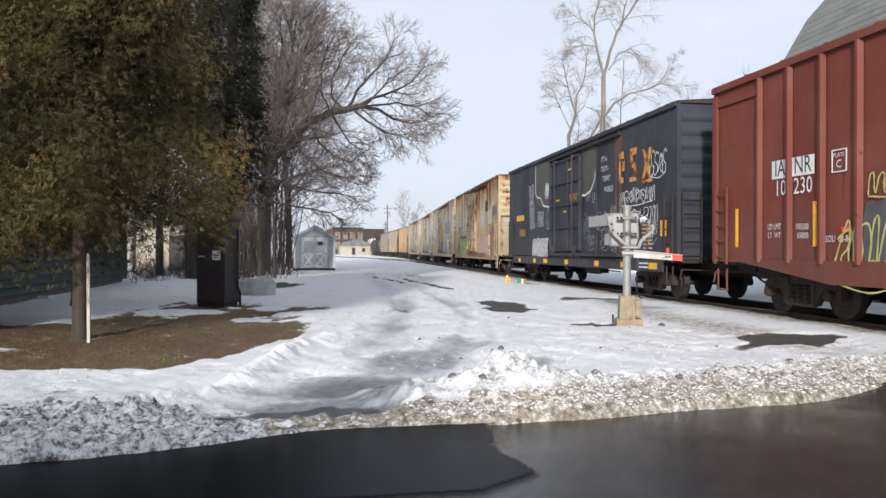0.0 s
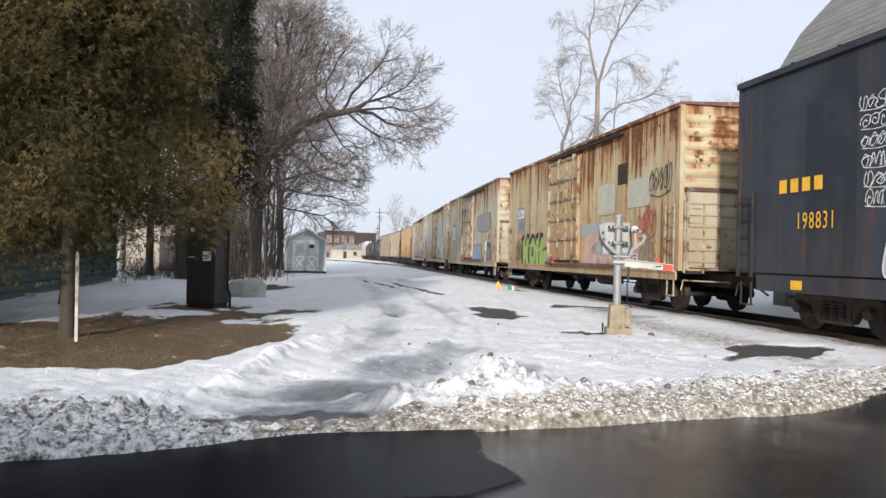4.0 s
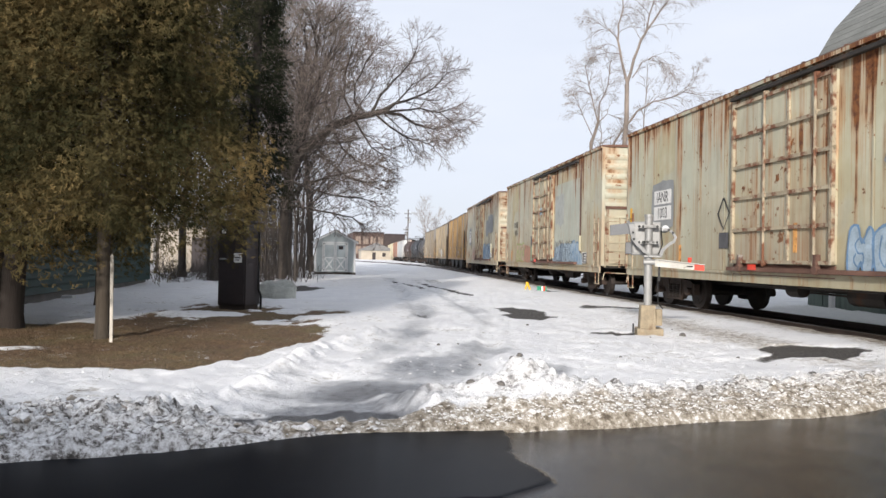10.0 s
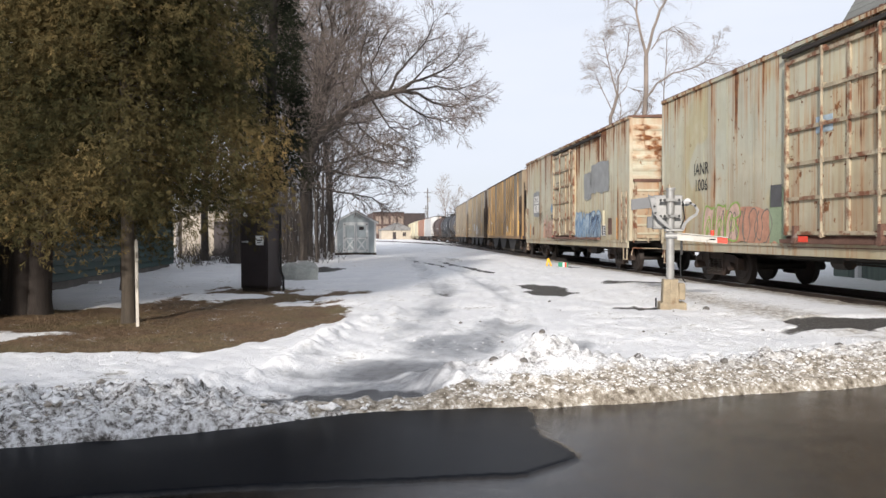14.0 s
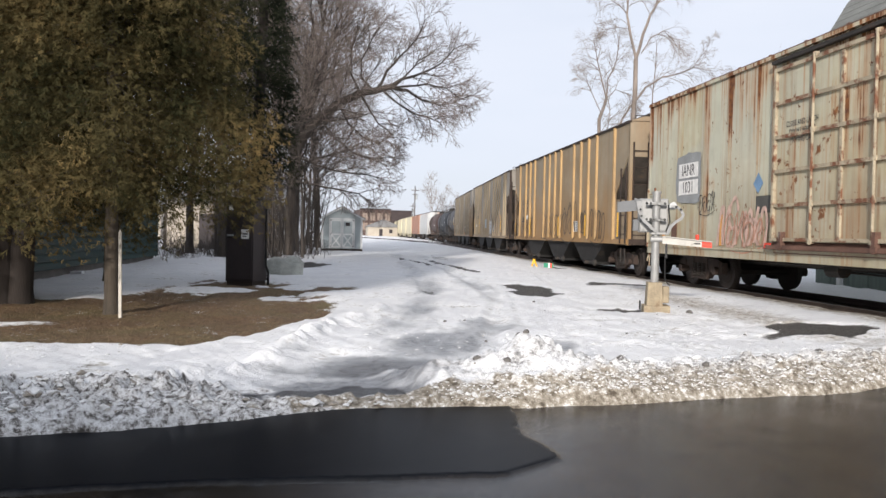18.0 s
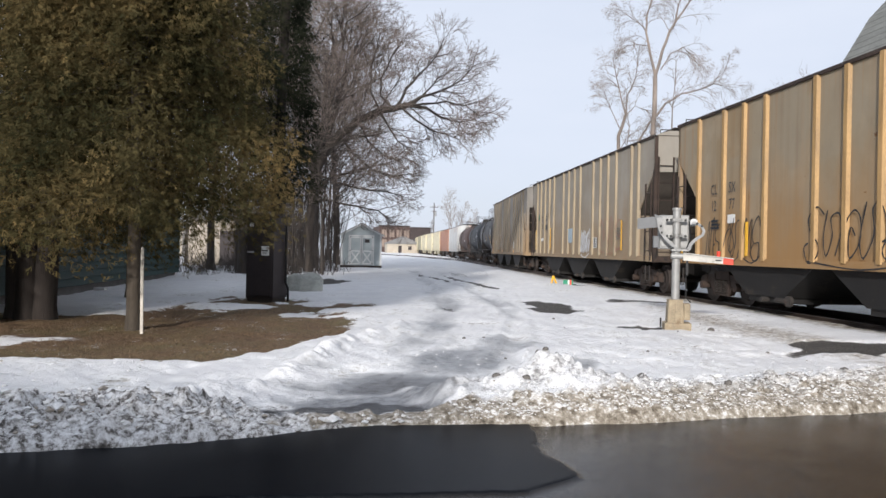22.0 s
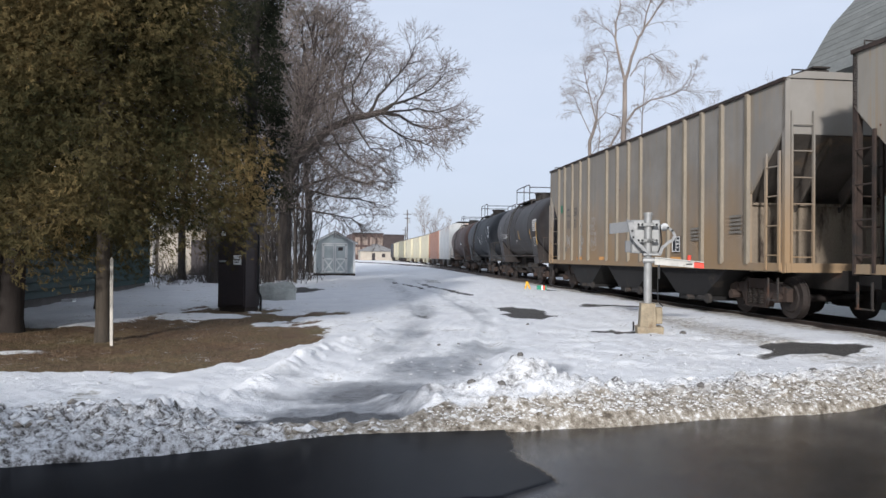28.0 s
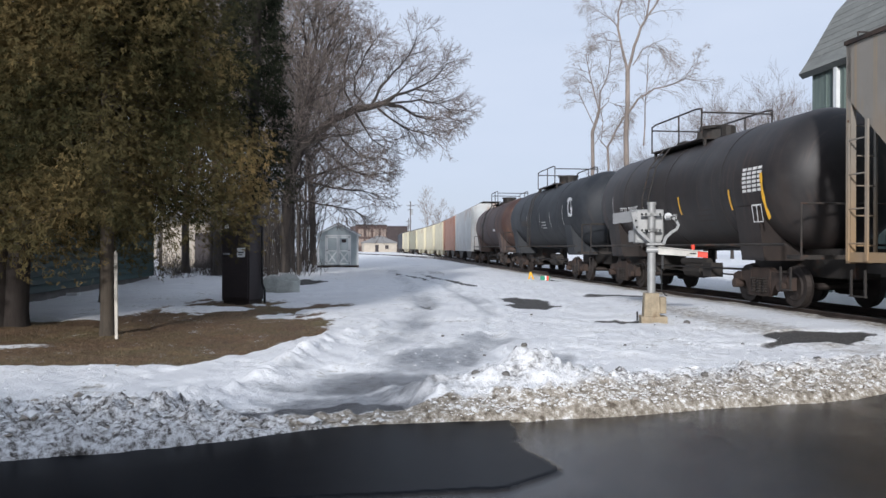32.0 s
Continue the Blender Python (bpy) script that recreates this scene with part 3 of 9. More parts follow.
# ---- lumps of ploughed snow along the road ----
def snow_lumps():
    r = np.random.RandomState(4)
    verts, faces = [], []
    base = [(1, 0, 0), (-1, 0, 0), (0, 1, 0), (0, -1, 0), (0, 0, 1), (0, 0, -1), (0.6, 0.6, 0.55), (-0.6, 0.6, 0.55), (-0.6, -0.6, 0.55), (0.6, -0.6, 0.55)]
    tri = [(0, 6, 9), (6, 4, 9), (4, 8, 9), (0, 9, 3), (9, 8, 3), (8, 1, 3), (4, 7, 8), (7, 1, 8), (2, 7, 6), (6, 7, 4), (2, 6, 0), (1, 7, 2), (5, 0, 3), (5, 3, 1), (5, 1, 2), (5, 2, 0)]
    tone = []
    n = 8500
    along = r.uniform(-6.5, 6.5, n)
    reach = np.interp(along, [-6, -3.5, -2, -0.6, 0.3, 1.2, 2, 3.5, 6], [1.6, 1.4, 1.0, 0.5, 0.42, 0.5, 0.75, 0.95, 1.1])
    e = reach * np.abs(r.normal(0.35, 0.42, n)) + 0.03
    e = np.where(r.rand(n) < 0.05, r.uniform(1.0, 4.0, n), e)
    # place each lump by its distance along and away from the road's edge
    ox, oy = 0.944, 0.329
    x = -2.0 + (along + 2.12) * ox - e * oy
    y = 6.43 + 0.348 * (-2.0) + (along + 2.12) * oy + e * ox
    size = np.exp(r.normal(np.where(along > -0.6, -4.55, -3.95), np.where(along > -0.6, 0.42, 0.55), n))
    keep = (edge_dist(x, y) > 0.03) & ~((along < -0.3) & (r.rand(n) < 0.45)) & ~((along > -2.6) & (along < -0.2) & ((e > 0.4) | (r.rand(n) < 0.7)))
    al = along[keep]
    x, y, size, e = x[keep], y[keep], np.clip(size[keep], 0.006, 0.075), e[keep]
    size = np.where(e > 1.6, np.minimum(size, 0.03), size)
    z = ground_at(x, y)[0]
    for k in range(len(x)):
        a = r.uniform(0, 6.28)
        ca, sa = math.cos(a), math.sin(a)
        sc = size[k] * r.uniform(0.7, 1.25, 3)
        o = len(verts)
        for p in base:
            q = [p[0] * sc[0] * r.uniform(0.75, 1.2), p[1] * sc[1] * r.uniform(0.75, 1.2), p[2] * sc[2] * 0.6 * r.uniform(0.75, 1.2)]
            verts.append((x[k] + q[0] * ca - q[1] * sa, y[k] + q[0] * sa + q[1] * ca, z[k] + q[2] + size[k] * 0.12))
        faces += [(o + i, o + j, o + l_) for i, j, l_ in tri]
        d = float(np.clip(0.34 - 0.22 * e[k] + r.normal(0, 0.36), 0, 1)) if al[k] > -0.9 else float(0.75 * (r.rand() < 0.22))
        tone += [d] * len(base)
    me = bpy.data.meshes.new("snow_lumps")
    me.from_pydata(verts, [], faces)
    at = me.attributes.new("dirt", "FLOAT", "POINT")
    at.data.foreach_set("value", np.asarray(tone, dtype=np.float32))
    m = bpy.data.materials.new("lumpy_snow")
    m.use_nodes = True
    nn, l, noise_node, ramp, blend, attr, mask = attr_tools(m)
    b = nn["Principled BSDF"]
    fine = noise_node(30, 5)
    clean = ramp(fine, (0.3, (0.62, 0.61, 0.60)), (0.7, (0.90, 0.90, 0.89)))
    dirty = ramp(fine, (0.35, (0.17, 0.150, 0.125)), (0.65, (0.42, 0.375, 0.315)))
    l.new(blend(mask(attr("dirt"), fine, 0.75, 1.25), clean, dirty), b.inputs["Base Color"])
    b.inputs["Roughness"].default_value = 0.75
    me.materials.append(m)
    tagged(new("snow_lumps", me), "gritty lumps of ploughed snow along the road", "snow", kind="stuff")


snow_lumps()


# ---- the track ----
M_RAIL = mat("rusty_rail_steel", (0.075, 0.056, 0.046), 0.7, 0.3, vary=0.3, scale=3)
M_RAILTOP = mat("polished_rail_head", (0.30, 0.29, 0.28), 0.35, 1.0, vary=0.1, scale=3)
M_TIE = mat("weathered_tie_wood", (0.045, 0.036, 0.030), 0.85, vary=0.35, scale=4, stretch=(0.3, 3, 3))


def rail_line(name, fn, s0, s1, step, label, lift=0.0):
    """A rail of the usual section along a line."""
    sec = [(-0.07, 0.0), (-0.07, 0.015), (-0.012, 0.035), (-0.012, 0.125), (-0.036, 0.135), (-0.036, 0.165), (0.036, 0.165), (0.036, 0.135), (0.012, 0.125), (0.012, 0.035), (0.07, 0.015), (0.07, 0.0)]
    bm = bmesh.new()
    prev = None
    n = int((s1 - s0) / step) + 1
    for k in range(n):
        x, y, h = fn(s0 + k * step)
        ring = [bm.verts.new((x + u * math.cos(h), y + u * math.sin(h), RAIL_Z - 0.165 + lift + v)) for u, v in sec]
        if prev:
            for q in range(len(sec)):
                bm.faces.new((prev[q], prev[(q + 1) % len(sec)], ring[(q + 1) % len(sec)], ring[q]))
        prev = ring
    bmesh.ops.recalc_face_normals(bm, faces=list(bm.faces))
    me = bpy.data.meshes.new(name)
    bm.to_mesh(me)
    bm.free()
    me.materials.append(M_RAIL)
    me.materials.append(M_RAILTOP)
    for p in me.polygons:
        if p.normal.z > 0.9 and p.center.z > RAIL_Z - 0.01:
            p.material_index = 1
    return tagged(new(name, me), label, "rail", "rails of the track", "structure")


for off in (HALF - 0.755, HALF + 0.755):
    rail_line("rail", lambda s, off=off: track(s, off), -30, 380, 2.0, "rusty steel rail with a polished head")


def siding(s, off):
    """A second track that swings off to the left of the first."""
    x, y, h = track(s, 0)
    q = max(0.0, s - 30)
    out = HALF - (q * q / 1100 if q < 90 else 7.36 + (q - 90) * 0.164)
    return x + (out + off) * math.cos(h), y + (out + off) * math.sin(h), h + (min(q, 90) / 550)


for off in (-0.755, 0.755):
    rail_line("rail", lambda s, off=off: siding(s, off), 34, 210, 2.0, "rusty siding rail half buried in snow", 0.12)

tie_me = None
ballast = thing("track_bed", "dark wooden ties of the track in dirty ballast", "railway track", kind="structure")
for k in range(260):
    s = -14 + k * 0.56
    x, y, h = track(s, HALF)
    if tie_me is None:
        t = part("tie", boxes((-1.3, 1.3, -0.11, 0.11, -0.2, 0.0), bevel=0.01), M_TIE, ballast)
        tie_me = t
        t.matrix_basis = pose(x, y, RAIL_Z - 0.163, 0, 0, math.degrees(h))
    else:
        share("tie", tie_me, ballast, pose(x, y, RAIL_Z - 0.163 - 0.012 * (k % 3), 0, 0, math.degrees(h) + (k * 37 % 5 - 2) * 0.4))


# ---- surfaces of the train ----
def weathered(name, base, tint, rust=0.3, top_rust=0.5, panel=1.25, streak=0.35, rust_dark=(0.10, 0.035, 0.018), rust_light=(0.42, 0.17, 0.055), grime=0.3, rough=0.62, patchy=0.0, grime_col=(0.10, 0.085, 0.07), dust=None):
    """Old car paint: panels that differ a little, run-down rust, chalked spots and road grime."""
    m = bpy.data.materials.new(name)
    m.use_nodes = True
    n, l = m.node_tree.nodes, m.node_tree.links
    b = n["Principled BSDF"]
    co = n.new("ShaderNodeTexCoord")
    info = n.new("ShaderNodeObjectInfo")
    sep = n.new("ShaderNodeSeparateXYZ")
    l.new(co.outputs["Object"], sep.inputs[0])

    def tex(scale, stretch=(1, 1, 1), detail=6, rough_=0.6, shift=0.0):
        mp = n.new("ShaderNodeMapping")
        mp.inputs["Scale"].default_value = stretch
        mp.inputs["Location"].default_value = (shift, shift * 0.7, shift * 1.3)
        l.new(co.outputs["Object"], mp.inputs["Vector"])
        t = n.new("ShaderNodeTexNoise")
        t.inputs["Scale"].default_value, t.inputs["Detail"].default_value, t.inputs["Roughness"].default_value = scale, detail, rough_
        l.new(mp.outputs["Vector"], t.inputs["Vector"])
        return t.outputs["Fac"]

    def math_(op, a, c, clamp=False):
        x = n.new("ShaderNodeMath")
        x.operation, x.use_clamp = op, clamp
        for i, v in enumerate((a, c)):
            if isinstance(v, (int, float)):
                x.inputs[i].default_value = v
            else:
                l.new(v, x.inputs[i])
        return x.outputs[0]

    def rng(v, a, c, lo=0.0, hi=1.0):
        r = n.new("ShaderNodeMapRange")
        for key, val in (("From Min", a), ("From Max", c), ("To Min", lo), ("To Max", hi)):
            r.inputs[key].default_value = val
        l.new(v, r.inputs["Value"])
        return r.outputs["Result"]

    def rgb(c):
        x = n.new("ShaderNodeRGB")
        x.outputs[0].default_value = (*c, 1)
        return x.outputs[0]

    def blend(f, a, c):
        x = n.new("ShaderNodeMix")
        x.data_type = "RGBA"
        l.new(f, x.inputs[0])
        l.new(a, x.inputs[6])
        l.new(c, x.inputs[7])
        return x.outputs[2]

    cell = math_("FLOOR", math_("DIVIDE", sep.outputs["Y"], panel), 0)
    wn_ = n.new("ShaderNodeTexWhiteNoise")
    wn_.noise_dimensions = "1D"
    l.new(cell, wn_.inputs["W"])
    col = blend(wn_.outputs["Value"], rgb(base), rgb(tint))
    fade = tex(0.8, detail=4)
    pale = [min(1, c * 1.25 + 0.03) for c in tint]
    col = blend(rng(fade, 0.45, 0.75, 0, 0.6), col, rgb(pale))
    if patchy:
        col = blend(math_("MULTIPLY", rng(tex(0.45, detail=2, shift=5), 0.5, 0.53), patchy), col, rgb(tint))
    thin_runs = rng(tex(1.0, (1, 9.0, 0.07), 4, 0.6, 11.0), 0.54, 0.66, 0, min(0.9, streak * 1.9))
    runs = tex(1.0, (1, 6.0, 0.19), 7, 0.6, 2.0)
    soft_runs = tex(1.0, (1, 3.4, 0.16), 4, 0.55, 9.0)
    col = blend(rng(soft_runs, 0.5, 0.75, 0, streak), col, rgb([c * 0.55 for c in rust_light]))
    col = blend(math_("MULTIPLY", thin_runs, rng(tex(0.5, detail=3, shift=6.0), 0.38, 0.6)), col, rgb([c * 0.92 + 0.02 for c in rust_light]))
    # rust that weeps from the panel joints
    frac = math_("ABSOLUTE", math_("SUBTRACT", math_("FRACT", math_("DIVIDE", sep.outputs["Y"], panel), 0), 0.5), 0)
    joint = math_("MULTIPLY", rng(frac, 0.455, 0.492), rng(tex(1.2, (1, 1, 0.5), 5, 0.6, 13.0), 0.44, 0.62, 0, max(0.0, min(0.85, rust * 1.7 + streak * 0.4))))
    col = blend(joint, col, rgb([c * 0.6 for c in rust_light]))
    high = rng(sep.outputs["Z"], 3.0, 4.8, 0, 0.16)
    blot = tex(0.55, detail=3, shift=4.0)
    amount = math_("ADD", math_("ADD", runs, math_("MULTIPLY", high, top_rust * 2)), math_("MULTIPLY", math_("SUBTRACT", blot, 0.5), 0.5))
    edge = rng(amount, 0.70 - 0.14 * rust, 0.745 - 0.12 * rust)
    spots = rng(math_("ADD", tex(4.0, detail=7, rough_=0.7, shift=1.0), math_("MULTIPLY", blot, 0.25)), 0.78 - 0.09 * rust, 0.82 - 0.08 * rust)
    rmask = math_("MAXIMUM", edge, spots)
    halo = rng(amount, 0.60 - 0.14 * rust, 0.72 - 0.12 * rust, 0, 0.75)
    col = blend(halo, col, blend(fade, rgb(rust_light), rgb([(a + c) / 2 for a, c in zip(rust_light, base)])))
    rcol = blend(rng(tex(9, detail=5), 0.35, 0.65), rgb(rust_dark), rgb([c * 0.6 for c in rust_light]))
    col = blend(rmask, col, rcol)
    low = rng(sep.outputs["Z"], 2.6, 0.9, 0, 1)
    g = rng(math_("ADD", tex(1.6, (1, 1, 0.6), 6, 0.65, 7.0), math_("MULTIPLY", low, 0.25)), 0.48, 0.85, 0, grime)
    col = blend(g, col, rgb(grime_col))
    if dust:
        # rusty dust thrown up from the track
        dd = rng(math_("ADD", math_("MULTIPLY", tex(0.7, (1, 1.4, 0.5), 5, 0.6, 3.0), 0.9), math_("MULTIPLY", rng(sep.outputs["Z"], 3.9, 1.0), 0.55)), 0.55, 1.0, 0, dust[1])
        col = blend(dd, col, rgb(dust[0]))
    l.new(col, b.inputs["Base Color"])
    l.new(rng(rmask, 0, 1, rough, 0.92), b.inputs["Roughness"])
    b.inputs["Specular IOR Level"].default_value = 0.35
    bp = n.new("ShaderNodeBump")
    bp.inputs["Strength"].default_value, bp.inputs["Distance"].default_value = 0.25, 0.02
    l.new(math_("ADD", tex(2.2, detail=3), math_("MULTIPLY", tex(30), 0.25)), bp.inputs["Height"])
    l.new(bp.outputs["Normal"], b.inputs["Normal"])
    return m


M_RED = weathered("oxide_red_paint", (0.155, 0.036, 0.024), (0.175, 0.042, 0.028), rust=0.0, top_rust=0.1, streak=0.12, rust_dark=(0.06, 0.02, 0.012), rust_light=(0.20, 0.07, 0.035), grime=0.35)
M_BLACK = weathered("faded_navy_black_paint", (0.022, 0.026, 0.036), (0.036, 0.042, 0.055), rust=-0.1, top_rust=0.1, streak=0.1, rust_light=(0.16, 0.07, 0.035), rust_dark=(0.05, 0.022, 0.014), grime=0.35, grime_col=(0.07, 0.062, 0.055))
M_REEF = [weathered("cream_paint_heavily_rusted", (0.52, 0.405, 0.205), (0.50, 0.46, 0.315), rust=0.52, top_rust=0.6, streak=0.4, patchy=0.6, dust=((0.34, 0.20, 0.09), 0.45)),
          weathered("pale_green_grey_paint_rusted", (0.46, 0.43, 0.29), (0.48, 0.485, 0.385), rust=0.30, top_rust=0.55, streak=0.3, patchy=0.7, dust=((0.36, 0.27, 0.14), 0.3)),
          weathered("dull_cream_grey_paint_rusted", (0.47, 0.43, 0.275), (0.48, 0.485, 0.395), rust=0.30, top_rust=0.42, streak=0.3, patchy=0.8, dust=((0.38, 0.26, 0.14), 0.3)),
          weathered("grey_green_paint_rusted", (0.50, 0.475, 0.335), (0.51, 0.51, 0.41), rust=0.34, top_rust=0.5, streak=0.3, patchy=0.6, dust=((0.36, 0.26, 0.14), 0.3))]
M_HOP = [weathered("dusty_brown_grey_paint", (0.27, 0.205, 0.125), (0.29, 0.245, 0.175), rust=-0.15, top_rust=0.0, streak=0.4, grime=0.25, rust_light=(0.34, 0.19, 0.08), patchy=0.7, dust=((0.33, 0.185, 0.065), 0.8)),
         weathered("dusty_grey_tan_paint", (0.27, 0.243, 0.20), (0.295, 0.272, 0.232), rust=-0.3, top_rust=0.0, streak=0.3, grime=0.25, rust_light=(0.34, 0.23, 0.12), patchy=0.5, dust=((0.30, 0.20, 0.10), 0.7)),
         weathered("dusty_grey_tan_paint_pale", (0.225, 0.207, 0.182), (0.245, 0.227, 0.20), rust=-0.3, top_rust=0.0, streak=0.3, grime=0.25, rust_light=(0.34, 0.24, 0.13), patchy=0.5, dust=((0.31, 0.205, 0.105), 0.85))]
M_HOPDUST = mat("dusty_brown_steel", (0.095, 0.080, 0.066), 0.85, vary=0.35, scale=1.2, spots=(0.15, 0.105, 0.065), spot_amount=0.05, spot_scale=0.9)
M_HOPWEB = mat("tan_dusted_steel", (0.20, 0.16, 0.115), 0.85, vary=0.3, scale=1.5, stretch=(1.5, 1.5, 0.4), spots=(0.05, 0.034, 0.024), spot_amount=0.08, spot_scale=1.6)
M_REPAINT = weathered("pale_green_repaint", (0.43, 0.45, 0.375), (0.46, 0.485, 0.42), rust=0.12, top_rust=0.3, streak=0.15, patchy=0.3, grime=0.2)
M_DOORLEAF = weathered("rusted_cream_door_paint", (0.48, 0.375, 0.195), (0.46, 0.40, 0.245), rust=0.62, top_rust=0.1, streak=0.5, patchy=0.5, dust=((0.40, 0.215, 0.07), 0.6))
M_DOORPALE = weathered("cream_green_door_paint_rusted", (0.47, 0.43, 0.29), (0.49, 0.48, 0.375), rust=0.62, top_rust=0.05, streak=0.5, patchy=0.6, dust=((0.27, 0.14, 0.065), 0.25))
M_TANKBROWN = weathered("red_brown_tank_paint", (0.055, 0.032, 0.028), (0.065, 0.04, 0.034), rust=-0.3, top_rust=0, streak=0.2, grime=0.4, rough=0.6, panel=3.0)
M_FAINT = mat("worn_stencil_paint", (0.20, 0.18, 0.15), 0.75, vary=0.2, scale=8)
M_DOORBAR = mat("rust_streaked_door_steel", (0.40, 0.34, 0.24), 0.8, vary=0.25, scale=2.5, spots=(0.17, 0.07, 0.035), spot_amount=0.14, spot_scale=3.5)
M_RIB = [mat("gold_rib_paint", (0.40, 0.25, 0.10), 0.6, vary=0.25, stretch=(1, 3, 0.4)), mat("tan_rib_paint", (0.295, 0.235, 0.15), 0.6, vary=0.22, stretch=(1, 3, 0.4)), mat("tan_rib_paint_pale", (0.215, 0.178, 0.125), 0.6, vary=0.22, stretch=(1, 3, 0.4))]
M_TANK = [weathered("sooty_black_tank_paint", (0.020, 0.018, 0.018), (0.028, 0.025, 0.024), rust=-0.4, top_rust=0, streak=0.25, rust_light=(0.11, 0.065, 0.045), grime=0.6, grime_col=(0.05, 0.037, 0.030), rough=0.5, panel=3.0),
          weathered("blue_black_tank_paint", (0.018, 0.021, 0.026), (0.026, 0.030, 0.036), rust=-0.4, top_rust=0, streak=0.15, rust_light=(0.09, 0.07, 0.06), grime=0.4, grime_col=(0.045, 0.045, 0.045), rough=0.6, panel=3.0)]
M_GREYHOP = weathered("light_grey_hopper_paint", (0.48, 0.49, 0.48), (0.52, 0.53, 0.52), rust=-0.2, streak=0.2, grime=0.35)
M_BROWNHOP = weathered("red_brown_hopper_paint", (0.33, 0.16, 0.10), (0.36, 0.19, 0.13), rust=0.0, streak=0.2, grime=0.35)
M_YELHOP = weathered("pale_yellow_hopper_paint", (0.60, 0.55, 0.38), (0.64, 0.59, 0.43), rust=-0.3, streak=0.15, grime=0.25)
M_OLIVE = weathered("olive_grey_hopper_paint", (0.30, 0.29, 0.20), (0.33, 0.32, 0.23), rust=-0.3, streak=0.15, grime=0.3)
M_UNDER = mat("sooty_underframe_steel", (0.042, 0.036, 0.031), 0.75, 0.2, vary=0.35, scale=2, spots=(0.085, 0.045, 0.028), spot_amount=0.05)
# discharge bays: near-black, darker than the underframe
M_BAY = mat("near_black_bay_steel", (0.011, 0.010, 0.0095), 0.8, 0.1, vary=0.35, scale=1.5, spots=(0.032, 0.024, 0.018), spot_amount=0.04)
M_SIDEFRAME = mat("rusty_cast_steel", (0.052, 0.035, 0.027), 0.8, 0.2, vary=0.4, scale=4, spots=(0.02, 0.018, 0.016), spot_amount=0.08)
M_WHEEL = mat("worn_wheel_steel", (0.05, 0.040, 0.035), 0.65, 0.4, vary=0.3, scale=5)
M_SPRING = mat("dark_spring_steel", (0.065, 0.055, 0.048), 0.6, 0.6, vary=0.2)
M_YELLOW = mat("reflective_yellow_sheet", (0.85, 0.47, 0.03), 0.45, vary=0.15, scale=6)
M_WHITE = mat("white_stencil_paint", (0.74, 0.73, 0.70), 0.65, vary=0.12, scale=8)
M_DARKPAINT = mat("dark_stencil_paint", (0.035, 0.038, 0.045), 0.65, vary=0.25, scale=8)
M_IRONPAINT = mat("black_stencil_paint", (0.018, 0.019, 0.022), 0.65, vary=0.2, scale=8)
M_PATCH = mat("grey_cover_paint", (0.275, 0.285, 0.285), 0.7, vary=0.16, scale=2.5)
M_BUFFBOX = mat("dark_olive_patch_paint", (0.085, 0.083, 0.075), 0.7, vary=0.2, scale=2)
M_ORANGE = mat("flaking_orange_paint", (0.66, 0.33, 0.10), 0.7, vary=0.25, scale=6, spots=(0.16, 0.06, 0.03), spot_amount=0.06, spot_scale=5)
M_REDPLATE = mat("red_reflector_sheet", (0.70, 0.06, 0.03), 0.4, vary=0.1)
SPRAY = {k: mat(k + "_spray_paint", c, 0.6, vary=0.2, scale=5) for k, c in {
    "white": (0.70, 0.71, 0.72), "green": (0.28, 0.42, 0.10), "pink": (0.56, 0.39, 0.32), "rose": (0.47, 0.245, 0.165), "blue": (0.16, 0.27, 0.42), "pale_blue": (0.36, 0.45, 0.52),
    "black": (0.02, 0.021, 0.024), "red": (0.40, 0.06, 0.05), "navy": (0.03, 0.05, 0.10), "orange": (0.72, 0.30, 0.05), "yellow_green": (0.50, 0.48, 0.16), "dark_grey": (0.09, 0.09, 0.095), "silver": (0.42, 0.43, 0.44), "faint_red": (0.34, 0.165, 0.125), "faint_white": (0.46, 0.45, 0.43)}.items()}
M_ROOF = mat("rusted_roof_steel", (0.16, 0.085, 0.06), 0.8, 0.1, vary=0.4, scale=1.5, spots=(0.3, 0.28, 0.25), spot_amount=0.03)


# ---- building blocks of the cars; x to the far side, y to the rear, z up from the rail ----
SIDE = -1.55


def text_mesh(name, body, size, material, parent, y, z, x=SIDE - 0.012, space=1.0, label="", wide=1.0):
    """Lettering on a car's near side, its middle at (y, z)."""
    cu = bpy.data.curves.new(name, "FONT")
    cu.body, cu.size, cu.align_x, cu.align_y, cu.space_character, cu.resolution_u = body, size, "CENTER", "CENTER", space, 2
    tmp = bpy.data.objects.new(name, cu)
    me = bpy.data.meshes.new_from_object(tmp)
    bpy.data.objects.remove(tmp)
    bpy.data.curves.remove(cu)
    me.name = name
    me.materials.clear()
    me.materials.append(material)
    ob = new(name, me)
    ob.parent = parent
    ob.matrix_basis = pose(x, y, z, 90, 0, -90) @ Matrix.Diagonal((wide, 1, 1, 1))
    if label:
        ob["label"] = label
    return ob


def plate(name, y0, y1, z0, z1, material, parent, x=SIDE, thick=0.008, label=""):
    return part(name, boxes((x - thick, x, y0, y1, z0, z1)), material, parent, label)


